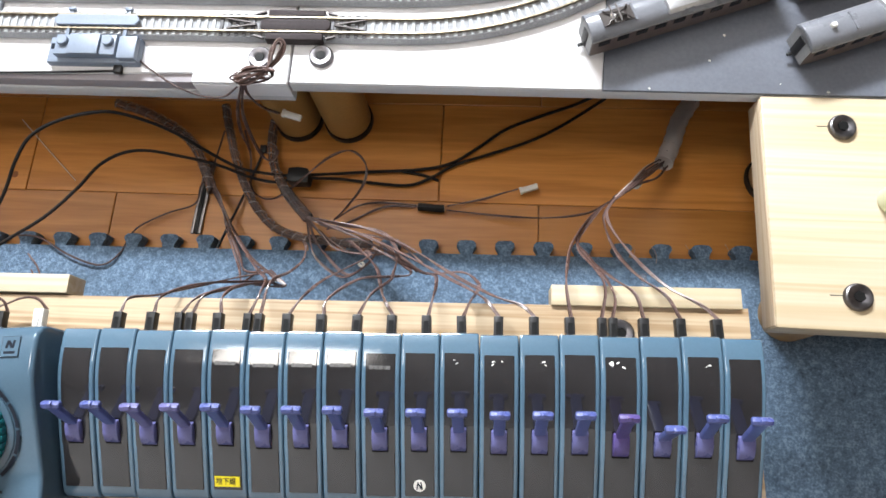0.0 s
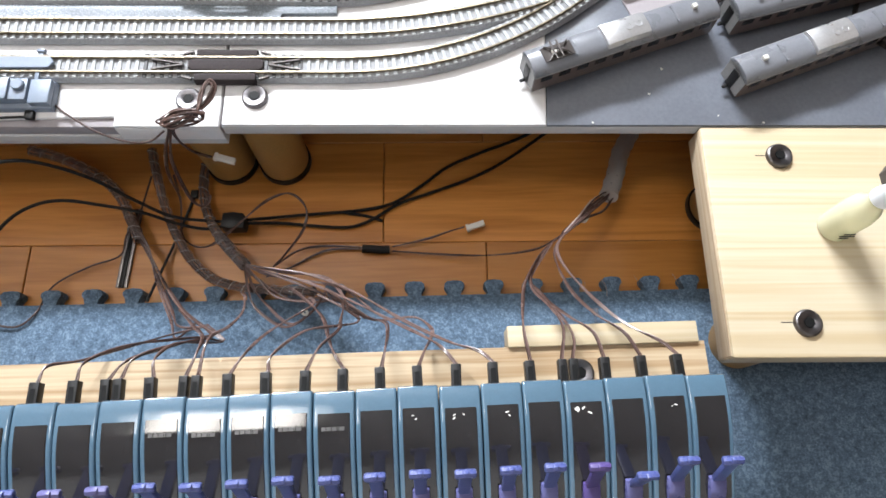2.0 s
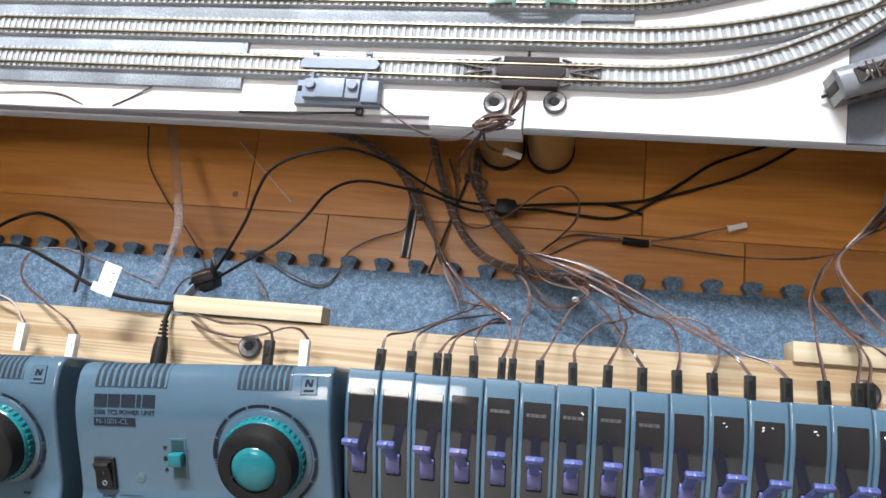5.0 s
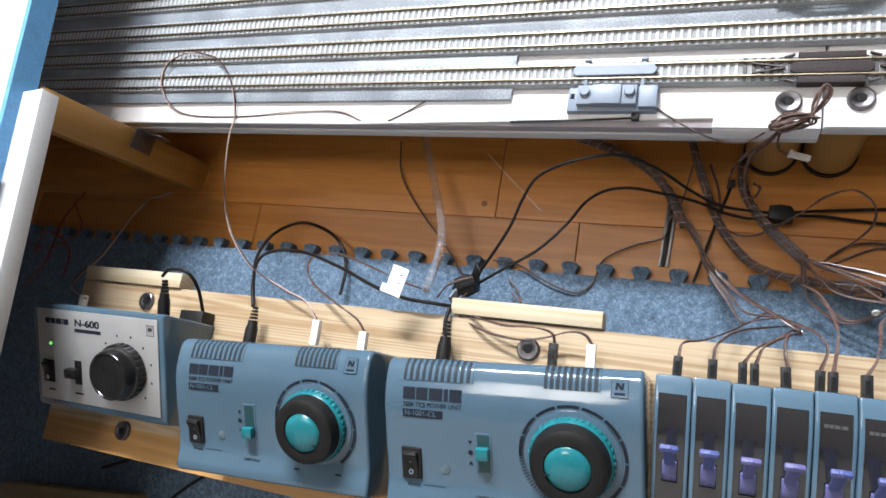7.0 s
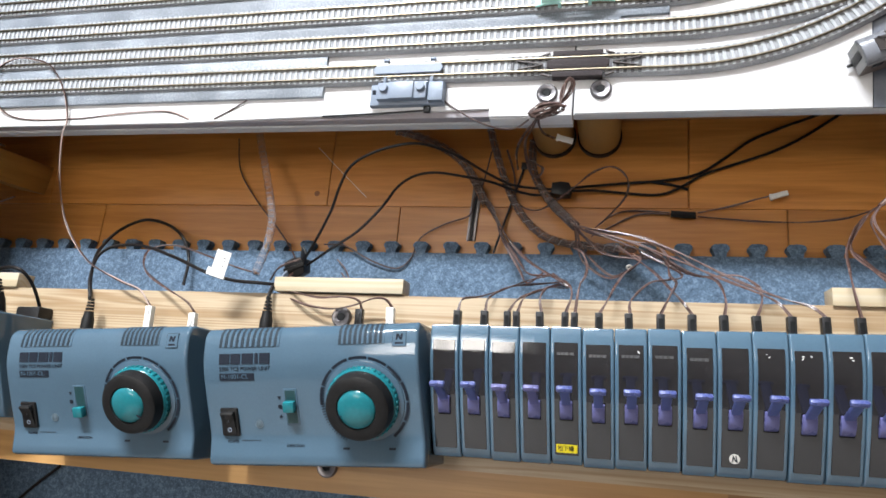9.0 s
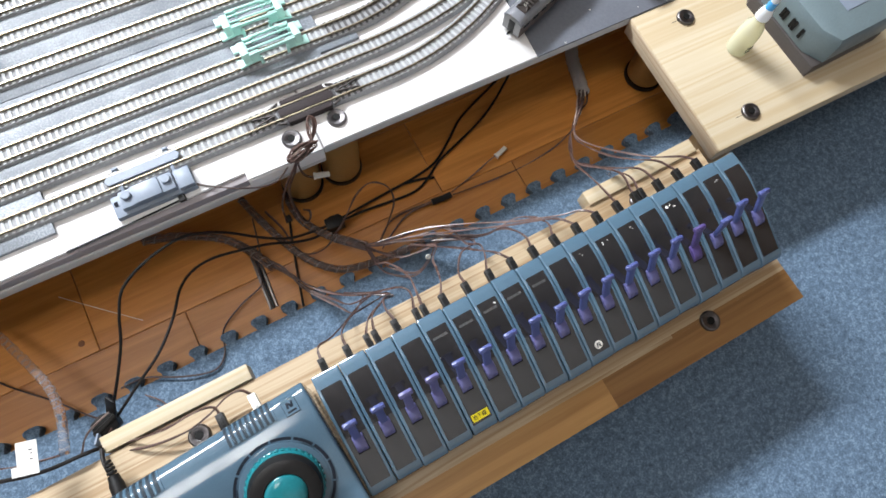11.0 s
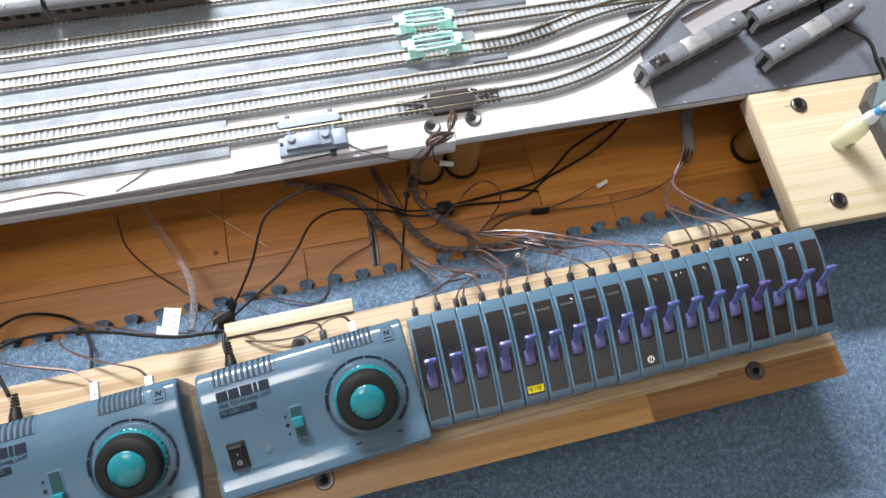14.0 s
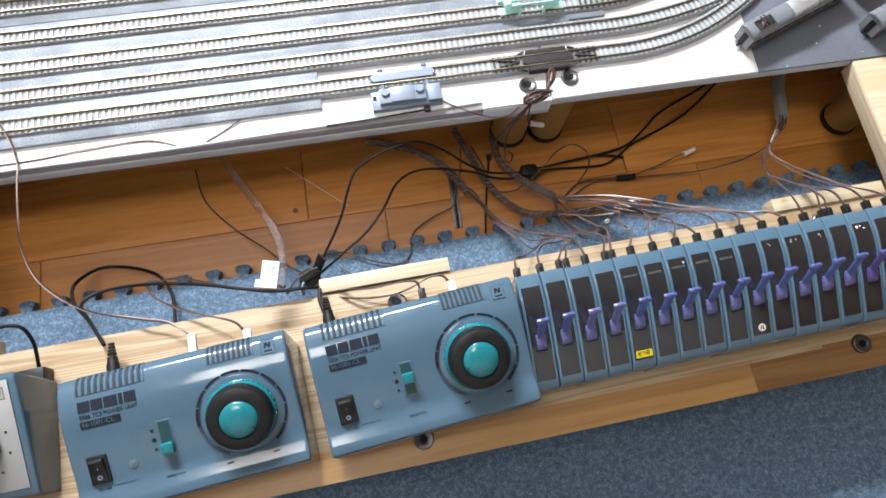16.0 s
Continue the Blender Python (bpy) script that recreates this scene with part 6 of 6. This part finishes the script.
sleeve([(-0.0554, -0.0002, 0.0060), (-0.0555, -0.0158, 0.0060), (-0.0518, -0.0326, 0.0080), (-0.0408, -0.0523, 0.0160), (-0.0287, -0.0669, 0.0220), (-0.0166, -0.0795, 0.0270)], "grey translucent sleeve from which wires fan out", 0.0034, 0.0)
sleeve([(-0.1753, 0.0096, 0.0080), (-0.1546, 0.0038, 0.0080), (-0.1293, -0.0080, 0.0080), (-0.1114, -0.0223, 0.0090), (-0.0980, -0.0429, 0.0120), (-0.0901, -0.0586, 0.0130)], "dusty grey sleeve coming from under the board", 0.0036, 0.04)
sleeve([(0.2359, 0.0156, 0.0200), (0.2264, -0.0009, 0.0240), (0.2207, -0.0172, 0.0280), (0.2125, -0.0365, 0.0345)], "frosted grey sleeve round a wire bundle", 0.0056, 0.10, M_FROST2)
cs = thing("clear_sleeve", "clear spiral sleeve hanging from under the board", "cable sleeve")
CLEAR_LINE = [(-0.3039, 0.0073, 0.0200), (-0.2921, -0.0183, 0.0260), (-0.2799, -0.0412, 0.0345), (-0.2676, -0.0654, 0.0434), (-0.2591, -0.0854, 0.0501), (-0.2555, -0.1048, 0.0567), (-0.2555, -0.1214, 0.0623), (-0.2568, -0.1342, 0.0662)]
part("tube", tube(CLEAR_LINE, 0.0031, 12, lumps=0.12), M_FROST, cs)
part("spiral_edge", tube(helix(CLEAR_LINE, 0.0031, 0.0065), 0.0003, 5, 1), M_SPIRAL, cs, "pale edge of the spiral wrap")
single("sleeve_end", tube([(-0.0367, -0.0579, 0.0185), (-0.0286, -0.0669, 0.0222), (-0.0165, -0.0796, 0.0272)], 0.0039, 12, lumps=0.0), M_FROST, "frosted pale end of a cable sleeve", "cable sleeve", group="cable sleeves")
single("dc_plug_lead", tube([(-0.2259, -0.1473, 0.0913), (-0.2262, -0.1574, 0.0940), (-0.2230, -0.1705, 0.0960)], 0.0014, 10, lumps=0.0), M_CABLE, "black lead of a power plug", "cable", group="power leads")
single("power_lead", tube([(-0.2246, -0.1458, 0.0879), (-0.2363, -0.1462, 0.0946), (-0.2577, -0.1452, 0.0950), (-0.2798, -0.1403, 0.0969), (-0.3174, -0.1275, 0.0857), (-0.3659, -0.1146, 0.0634), (-0.3978, -0.1143, 0.0579), (-0.4079, -0.1242, 0.0634), (-0.3905, -0.1465, 0.0857), (-0.3788, -0.1646, 0.0940)], 0.0013, 10, lumps=0.0), M_CABLE, "thin black power lead between two controllers", "cable", group="power leads")
single("power_lead", tube([(-0.3788, -0.1646, 0.0940), (-0.3954, -0.1412, 0.0801), (-0.4187, -0.1172, 0.0523), (-0.4325, -0.0913, 0.0200), (-0.4170, -0.0766, 0.0080), (-0.3917, -0.0801, 0.0080), (-0.3658, -0.0939, 0.0160), (-0.3556, -0.1133, 0.0160), (-0.3530, -0.1386, 0.0200)], 0.0014, 10, lumps=0.0), M_CABLE, "thin black power lead arching over the mat", "cable", group="power leads")
single("power_lead", tube([(-0.4492, -0.1538, 0.1160), (-0.4390, -0.1489, 0.1210), (-0.4223, -0.1493, 0.1210), (-0.4180, -0.1587, 0.1110), (-0.4211, -0.1737, 0.0969), (-0.4198, -0.1859, 0.0924)], 0.0013, 10, lumps=0.0), M_CABLE, "thin black power lead of the small controller", "cable", group="power leads")
single("floor_lead", tube([(-0.4298, -0.2523, 0.0746), (-0.4553, -0.2738, 0.0523), (-0.4851, -0.2906, 0.0411), (-0.5278, -0.3062, 0.0200), (-0.5661, -0.3213, 0.0120)], 0.0014, 10, lumps=0.0), M_CABLE, "black twin lead dropping off the shelf edge", "cable", group="power leads")
single("floor_lead", tube([(-0.4481, -0.3014, 0.0120), (-0.4738, -0.3227, 0.0110), (-0.4984, -0.3463, 0.0110), (-0.5360, -0.3731, 0.0110)], 0.0013, 10, lumps=0.0), M_CABLE, "black twin lead lying on the mat", "cable", group="power leads")
single("red_wire", tube([(-0.7398, -0.1345, 0.0120), (-0.7078, -0.1123, 0.0300), (-0.6916, -0.1245, 0.0120), (-0.6876, -0.1546, 0.0120)], 0.0008, 6, lumps=0.0), M_REDW, "tangled dark red wire under the side table", "cable", group="red wires")
single("red_wire", tube([(-0.7866, -0.1122, 0.0120), (-0.7225, -0.1290, 0.0200), (-0.6825, -0.1052, 0.0120), (-0.7060, -0.0744, 0.0100)], 0.0008, 6, lumps=0.0), M_REDW, "tangled dark red wire under the side table", "cable", group="red wires")
single("red_wire", tube([(-0.7410, -0.1720, 0.0120), (-0.6951, -0.1417, 0.0300), (-0.7085, -0.0953, 0.0150), (-0.7021, -0.0592, 0.0040)], 0.0008, 6, lumps=0.0), M_REDW, "tangled dark red wire under the side table", "cable", group="red wires")

knot = thing("wire_coil", "tight coil of brown wire knotted at the board edge", "wire", pose(-0.0352, -0.0212, 0.1035, 0, 0, 16))
for k, (rx, ry, up, turn) in enumerate(((0.0112, 0.0040, 0.0010, -4), (0.0104, 0.0030, 0.0024, 6), (0.0118, 0.0022, 0.0036, 0), (0.0090, 0.0046, 0.0030, 12), (0.0098, 0.0036, -0.0006, -9))):
    a = radians(turn)
    ring = [(rx * math.cos(t) * math.cos(a) - ry * math.sin(t) * math.sin(a), rx * math.cos(t) * math.sin(a) + ry * math.sin(t) * math.cos(a), up + 0.0012 * math.sin(2 * t + k)) for t in [0.5236 * j for j in range(13)]]
    part("strand", tube(ring, 0.00055, 6, 3), M_PINKW if k % 2 else M_BROWNW, knot)
for k in range(4):
    a = 1.6 * k + 0.4
    dx, dy = 0.0016 * math.cos(a), 0.0016 * math.sin(a)
    wire([(0.1768 + dx * 0.4, -0.0692 + dy * 0.4, 0.0560), (0.1880 + dx, -0.0596 + dy, 0.0530), (0.1990 + dx * 1.6, -0.0480 + dy * 1.6, 0.0470 + 0.0012 * k), (0.2100 + dx * 1.4, -0.0372 + dy * 1.4, 0.0372)], "brown twin wire entering a frosted sleeve", SWITCH_WIRES, M_BROWNW, True, 0.00055, mate=M_PALEW if k == 1 else M_PINKW)

# splitter, tape, plugs, ties
single("cable_splitter", slab([(-0.0092, -0.0060), (-0.0030, -0.0074), (0.0090, -0.0066), (0.0098, 0.0010), (0.0070, 0.0058), (-0.0010, 0.0066), (-0.0088, 0.0052)], -0.006, 0.006, bevel=0.0016), M_RUBBER, "black tape-wrapped cable splitter", "splitter", m=pose(-0.0300, -0.0452, 0.0130, 0, 0, -2) @ Matrix.Scale(0.84, 4))
single("tape_wrap", tube([(-0.0090, 0, 0), (-0.003, 0, 0.0003), (0.003, 0, 0), (0.0090, 0.0006, 0)], 0.0028, 10), M_RUBBER, "black tape wrapped round a wire joint", "tape", m=pose(0.0624, -0.0618, 0.0040, 0, 0, -4))
wp = thing("white_plug", "small white wire plug lying loose over the floor", "plug", pose(0.1288, -0.0468, 0.0085, 0, -8, 16), group="white plugs")
part("housing", boxed(-0.0062, 0.0062, -0.0019, 0.0019, -0.0016, 0.0016, bevel=0.0004), M_WPLASTIC, wp)
part("collar", boxed(-0.0064, -0.0044, -0.0024, 0.0024, -0.0019, 0.0019, bevel=0.0004), M_WPLASTIC, wp)
copy_thing(wp, pose(-0.0254, -0.0217, 0.0580, 0, 10, -12))
single("wire_tie", tube([(0.0016 * math.cos(k), 0.0016 * math.sin(k) * 0.6, 0.0016 * math.sin(k)) for k in (0, 1.05, 2.1, 3.15, 4.2, 5.25, 6.28)], 0.0008, 6, 3), M_WPLASTIC, "white twist tie round a wire bundle", "tie", group="wire ties", m=pose(0.0231, -0.1109, 0.0330))
single("wire_tie", tube([(0.0030 * math.cos(k), 0.0030 * math.sin(k) * 0.7, 0.0030 * math.sin(k)) for k in (0, 1.05, 2.1, 3.15, 4.2, 5.25, 6.28)], 0.0010, 6, 3), M_WPLASTIC, "clear tie round a wire bundle", "tie", group="wire ties", m=pose(0.1922, -0.0559, 0.0486, 0, 0, 45))
# loose zip ties
zt = thing("zip_tie", "loose black zip tie lying on the floor", "zip tie", group="loose zip ties")
part("strap", tube([(-0.0621, -0.0220, 0.0020), (-0.0712, -0.0555, 0.0030), (-0.0812, -0.0981, 0.0110)], 0.0010, 6), M_BLACK, zt)
part("lock", boxed(-0.0024, 0.0024, -0.0028, 0.0028, -0.001, 0.0022, bevel=0.0004, m=pose(-0.0621, -0.0211, 0.0020)), M_BLACK, zt)
zu = thing("zip_tie", "loose black zip tie lying on the white board", "zip tie", group="loose zip ties")
part("strap", tube([(-0.1247, -0.0133, 0.0938), (-0.1529, -0.0146, 0.0938), (-0.2045, -0.0161, 0.0936)], 0.0008, 6), M_BLACK, zu)
part("lock", boxed(-0.0024, 0.0024, -0.0024, 0.0024, -0.0008, 0.0024, bevel=0.0004, m=pose(-0.1222, -0.0129, 0.0938)), M_BLACK, zu)
zc = thing("zip_tie", "clear plastic zip tie lying on the mat behind the switches", "zip tie", group="loose zip ties")
part("strap", tube([(0.2022, -0.1085, 0.0150), (0.2036, -0.1140, 0.0120), (0.2052, -0.1215, 0.0105), (0.2078, -0.1290, 0.0100)], 0.0009, 6), M_FROST, zc)
part("lock", boxed(-0.0020, 0.0020, -0.0022, 0.0022, -0.0008, 0.0022, bevel=0.0004, m=pose(0.2020, -0.1078, 0.0155)), M_FROST, zc)
# steel bars on the floor
for k, (x, tone) in enumerate(((-0.1032, M_BAR), (-0.1006, M_RUBBER), (-0.0980, M_BAR))):
    single("steel_bar", boxed(-0.0011, 0.0011, -0.045, 0.010, 0, 0.0022, bevel=0.0003, m=pose(0, 0, 0, 0, 0, -3)), tone, "thin metal bar lying on the floor", "bar", group="bars on the floor", m=pose(x, -0.0415, 0.0002))
single("pale_thread", tube([(-0.2514, -0.0025, 0.0015), (-0.2276, -0.0243, 0.0015), (-0.1992, -0.0497, 0.0015)], 0.00028, 6), M_WPLASTIC, "pale plastic thread lying on the floor", "thread")
single("floor_knot", turned([(0.0, 0.0), (0.0026, 0.0), (0.0, 0.0003)], 18), M_KNOT, "dark knot mark in the parquet", "mark", m=pose(-0.2476, -0.0460, 0.0001))
# strap ball and white tag on the power lead
strap = thing("cable_strap", "black hook-and-loop strap bunched round cables with loose ends", "strap", pose(-0.2377, -0.1217, 0.0360, 14, 8, 0))
part("bunch", slab([(-0.0085, -0.0066), (0.0020, -0.0085), (0.0088, -0.0040), (0.0080, 0.0062), (-0.0015, 0.0080), (-0.0090, 0.0036)], -0.008, 0.0075, bevel=0.0022), M_RUBBER, strap)
part("loose_end", boxed(-0.0010, 0.0008, -0.0040, 0.0045, -0.001, 0.0160, bevel=0.0004, m=pose(0.0062, 0.0052, 0.004, -28, 34, 20)), M_RUBBER, strap)
part("loose_end", boxed(-0.0009, 0.0008, -0.0036, 0.0040, -0.001, 0.0125, bevel=0.0004, m=pose(-0.0040, -0.0040, 0.004, 40, -22, 0)), M_BOXGREY, strap, "pale grey strap end")
part("wrap_band", boxed(-0.0092, 0.0090, -0.0018, 0.0018, -0.0062, 0.0086, bevel=0.0008, m=pose(0, 0, 0, 0, 0, 24)), M_BLACK, strap)
tag = thing("paper_tag", "white paper tag folded round a black lead", "tag", pose(-0.2570, -0.1373, 0.1130, 6, 0, -14) @ Matrix.Scale(0.82, 4))
part("flap", boxed(-0.0115, -0.0060, -0.0118, -0.0050, -0.0006, -0.0002), M_WPLASTIC, tag)
part("paper", boxed(-0.0073, 0.0073, -0.0118, 0.0118, -0.0002, 0.0002), M_WPLASTIC, tag)
for k, (y, w) in enumerate(((0.0050, 0.0024), (0.0025, 0.0012), (-0.0015, 0.0020))):
    part("writing_bar", boxed(0.0038 - w, 0.0038, y, y + 0.0008, 0.0002, 0.0003), M_PRINT, tag)


def dc_plug(m, group="power plugs"):
    d = thing("dc_plug", "black round power plug with a ribbed strain relief", "plug", m, group=group)
    part("body", turned([(0.0, -0.021), (0.0042, -0.021), (0.0046, -0.019), (0.0044, -0.006), (0.0036, -0.003), (0.0034, 0.0), (0.0, 0.0)], 20, pose(0, 0, 0, -90, 0, 0)), M_RUBBER, d)
    for k in range(4):
        part("relief_rib", turned([(0.0, 0.0), (0.0030 - 0.0003 * k, 0.0), (0.0030 - 0.0003 * k, 0.0014), (0.0, 0.0014)], 16, pose(0, 0.0012 + 0.0024 * k, 0, -90, 0, 0)), M_RUBBER, d)


dc_plug(pose(-0.2209, -0.1674, 0.1020, 0, 0, 2))
dc_plug(pose(-0.3709, -0.1755, 0.1000, 0, 0, 3))
dc_plug(pose(-0.4481, -0.1658, 0.1110, 20, 0, -4))


def lead_plug(m, mat_p, label):
    q = thing("lead_plug", label, "plug", m, group="lead plugs")
    part("housing", boxed(-0.0026, 0.0026, -0.0170, 0.0, -0.0024, 0.0024, bevel=0.0004), mat_p, q)
    part("latch", boxed(-0.0010, 0.0010, -0.0090, -0.0030, 0.0024, 0.0031, bevel=0.0003), mat_p, q)


lead_plug(pose(-0.1523, -0.1622, 0.1020, 0, 0, 3), M_BLACK, "black lead plug in the back of a power unit")
lead_plug(pose(-0.1301, -0.1602, 0.1030, 0, 0, 4), M_WPLASTIC, "white lead plug in the back of a power unit")
lead_plug(pose(-0.3162, -0.1688, 0.1020, 0, 0, 3), M_WPLASTIC, "white lead plug in the back of a power unit")
lead_plug(pose(-0.2778, -0.1721, 0.1040, 0, 0, 3), M_WPLASTIC, "white lead plug in the back of a power unit")
lead_plug(pose(-0.5349, -0.1762, 0.1060, 0, 0, 3), M_WPLASTIC, "white lead plug in the back of the small controller")
single("wall_socket_block", boxed(-0.011, 0.011, -0.009, 0.009, 0, 0.014, bevel=0.0015), M_BLACK, "black inline adapter block behind a controller", "adapter", m=pose(-0.4263, -0.1837, 0.0880, 0, 0, 3))

# ---- side table on a square post ----
single("square_post", boxed(-0.033, 0.0, -0.029, 0.0, 0.0, 0.182, bevel=0.001), M_BEAM, "square varnished post standing on the floor under a side table", "post", m=pose(-0.5440, -0.0215, 0, 3, 0, -9))
br = thing("angle_bracket", "small rusty steel angle bracket screwed to the post", "bracket", pose(-0.5395, -0.0325, 0.078, 0, 0, -9))
part("plate", boxed(0.0, 0.0016, -0.012, 0.006, 0, 0.022, bevel=0.0003), M_STEEL, br)
part("plate", boxed(0.0, 0.020, 0.0045, 0.006, 0, 0.012, bevel=0.0003), M_STEEL, br)
part("screw", turned([(0.0, 0.0), (0.0028, 0.0), (0.0, 0.0012)], 16, pose(0.0016, -0.004, 0.010, 0, 90, 0)), M_STEEL, br)
table = thing("side_table", "white-edged side table with blue masking tape", "table", pose(-0.5350, -0.0450, 0.182, 0, 0, 7.0))
part("edge_bar", boxed(-0.0135, 0.0105, -0.30, 0.004, 0.0, 0.014, bevel=0.0008), M_EDGE, table, "pale grey painted edge")
# unseen panel, added to block light and darken the floor under the table
part("side_panel", boxed(-0.50, -0.48, -0.115, 0.60, -0.182, 0.004), M_BEAM, table, "unseen panel added to keep light from under the table")
# top carried on out of view, also to keep that floor dark
part("top", boxed(-0.75, -0.014, -0.90, 0.60, 0.004, 0.024, bevel=0.001), M_WHITE, table, "white table top")
part("tape", boxed(-0.0138, -0.0095, -0.115, 0.30, 0.004, 0.0236), M_TAPE, table, "blue masking tape")
part("tape_flap", boxed(-0.020, -0.004, -0.110, -0.055, 0.0245, 0.0250), M_WPLASTIC, table)
single("wood_offcut", boxed(-0.16, 0.0, -0.05, 0.0, 0.0, 0.018, bevel=0.001), M_DIMWOOD, "dull brown wooden block lying on the mat", "block", m=pose(-0.5098, -0.3322, 0.0090, 0, 0, 8))
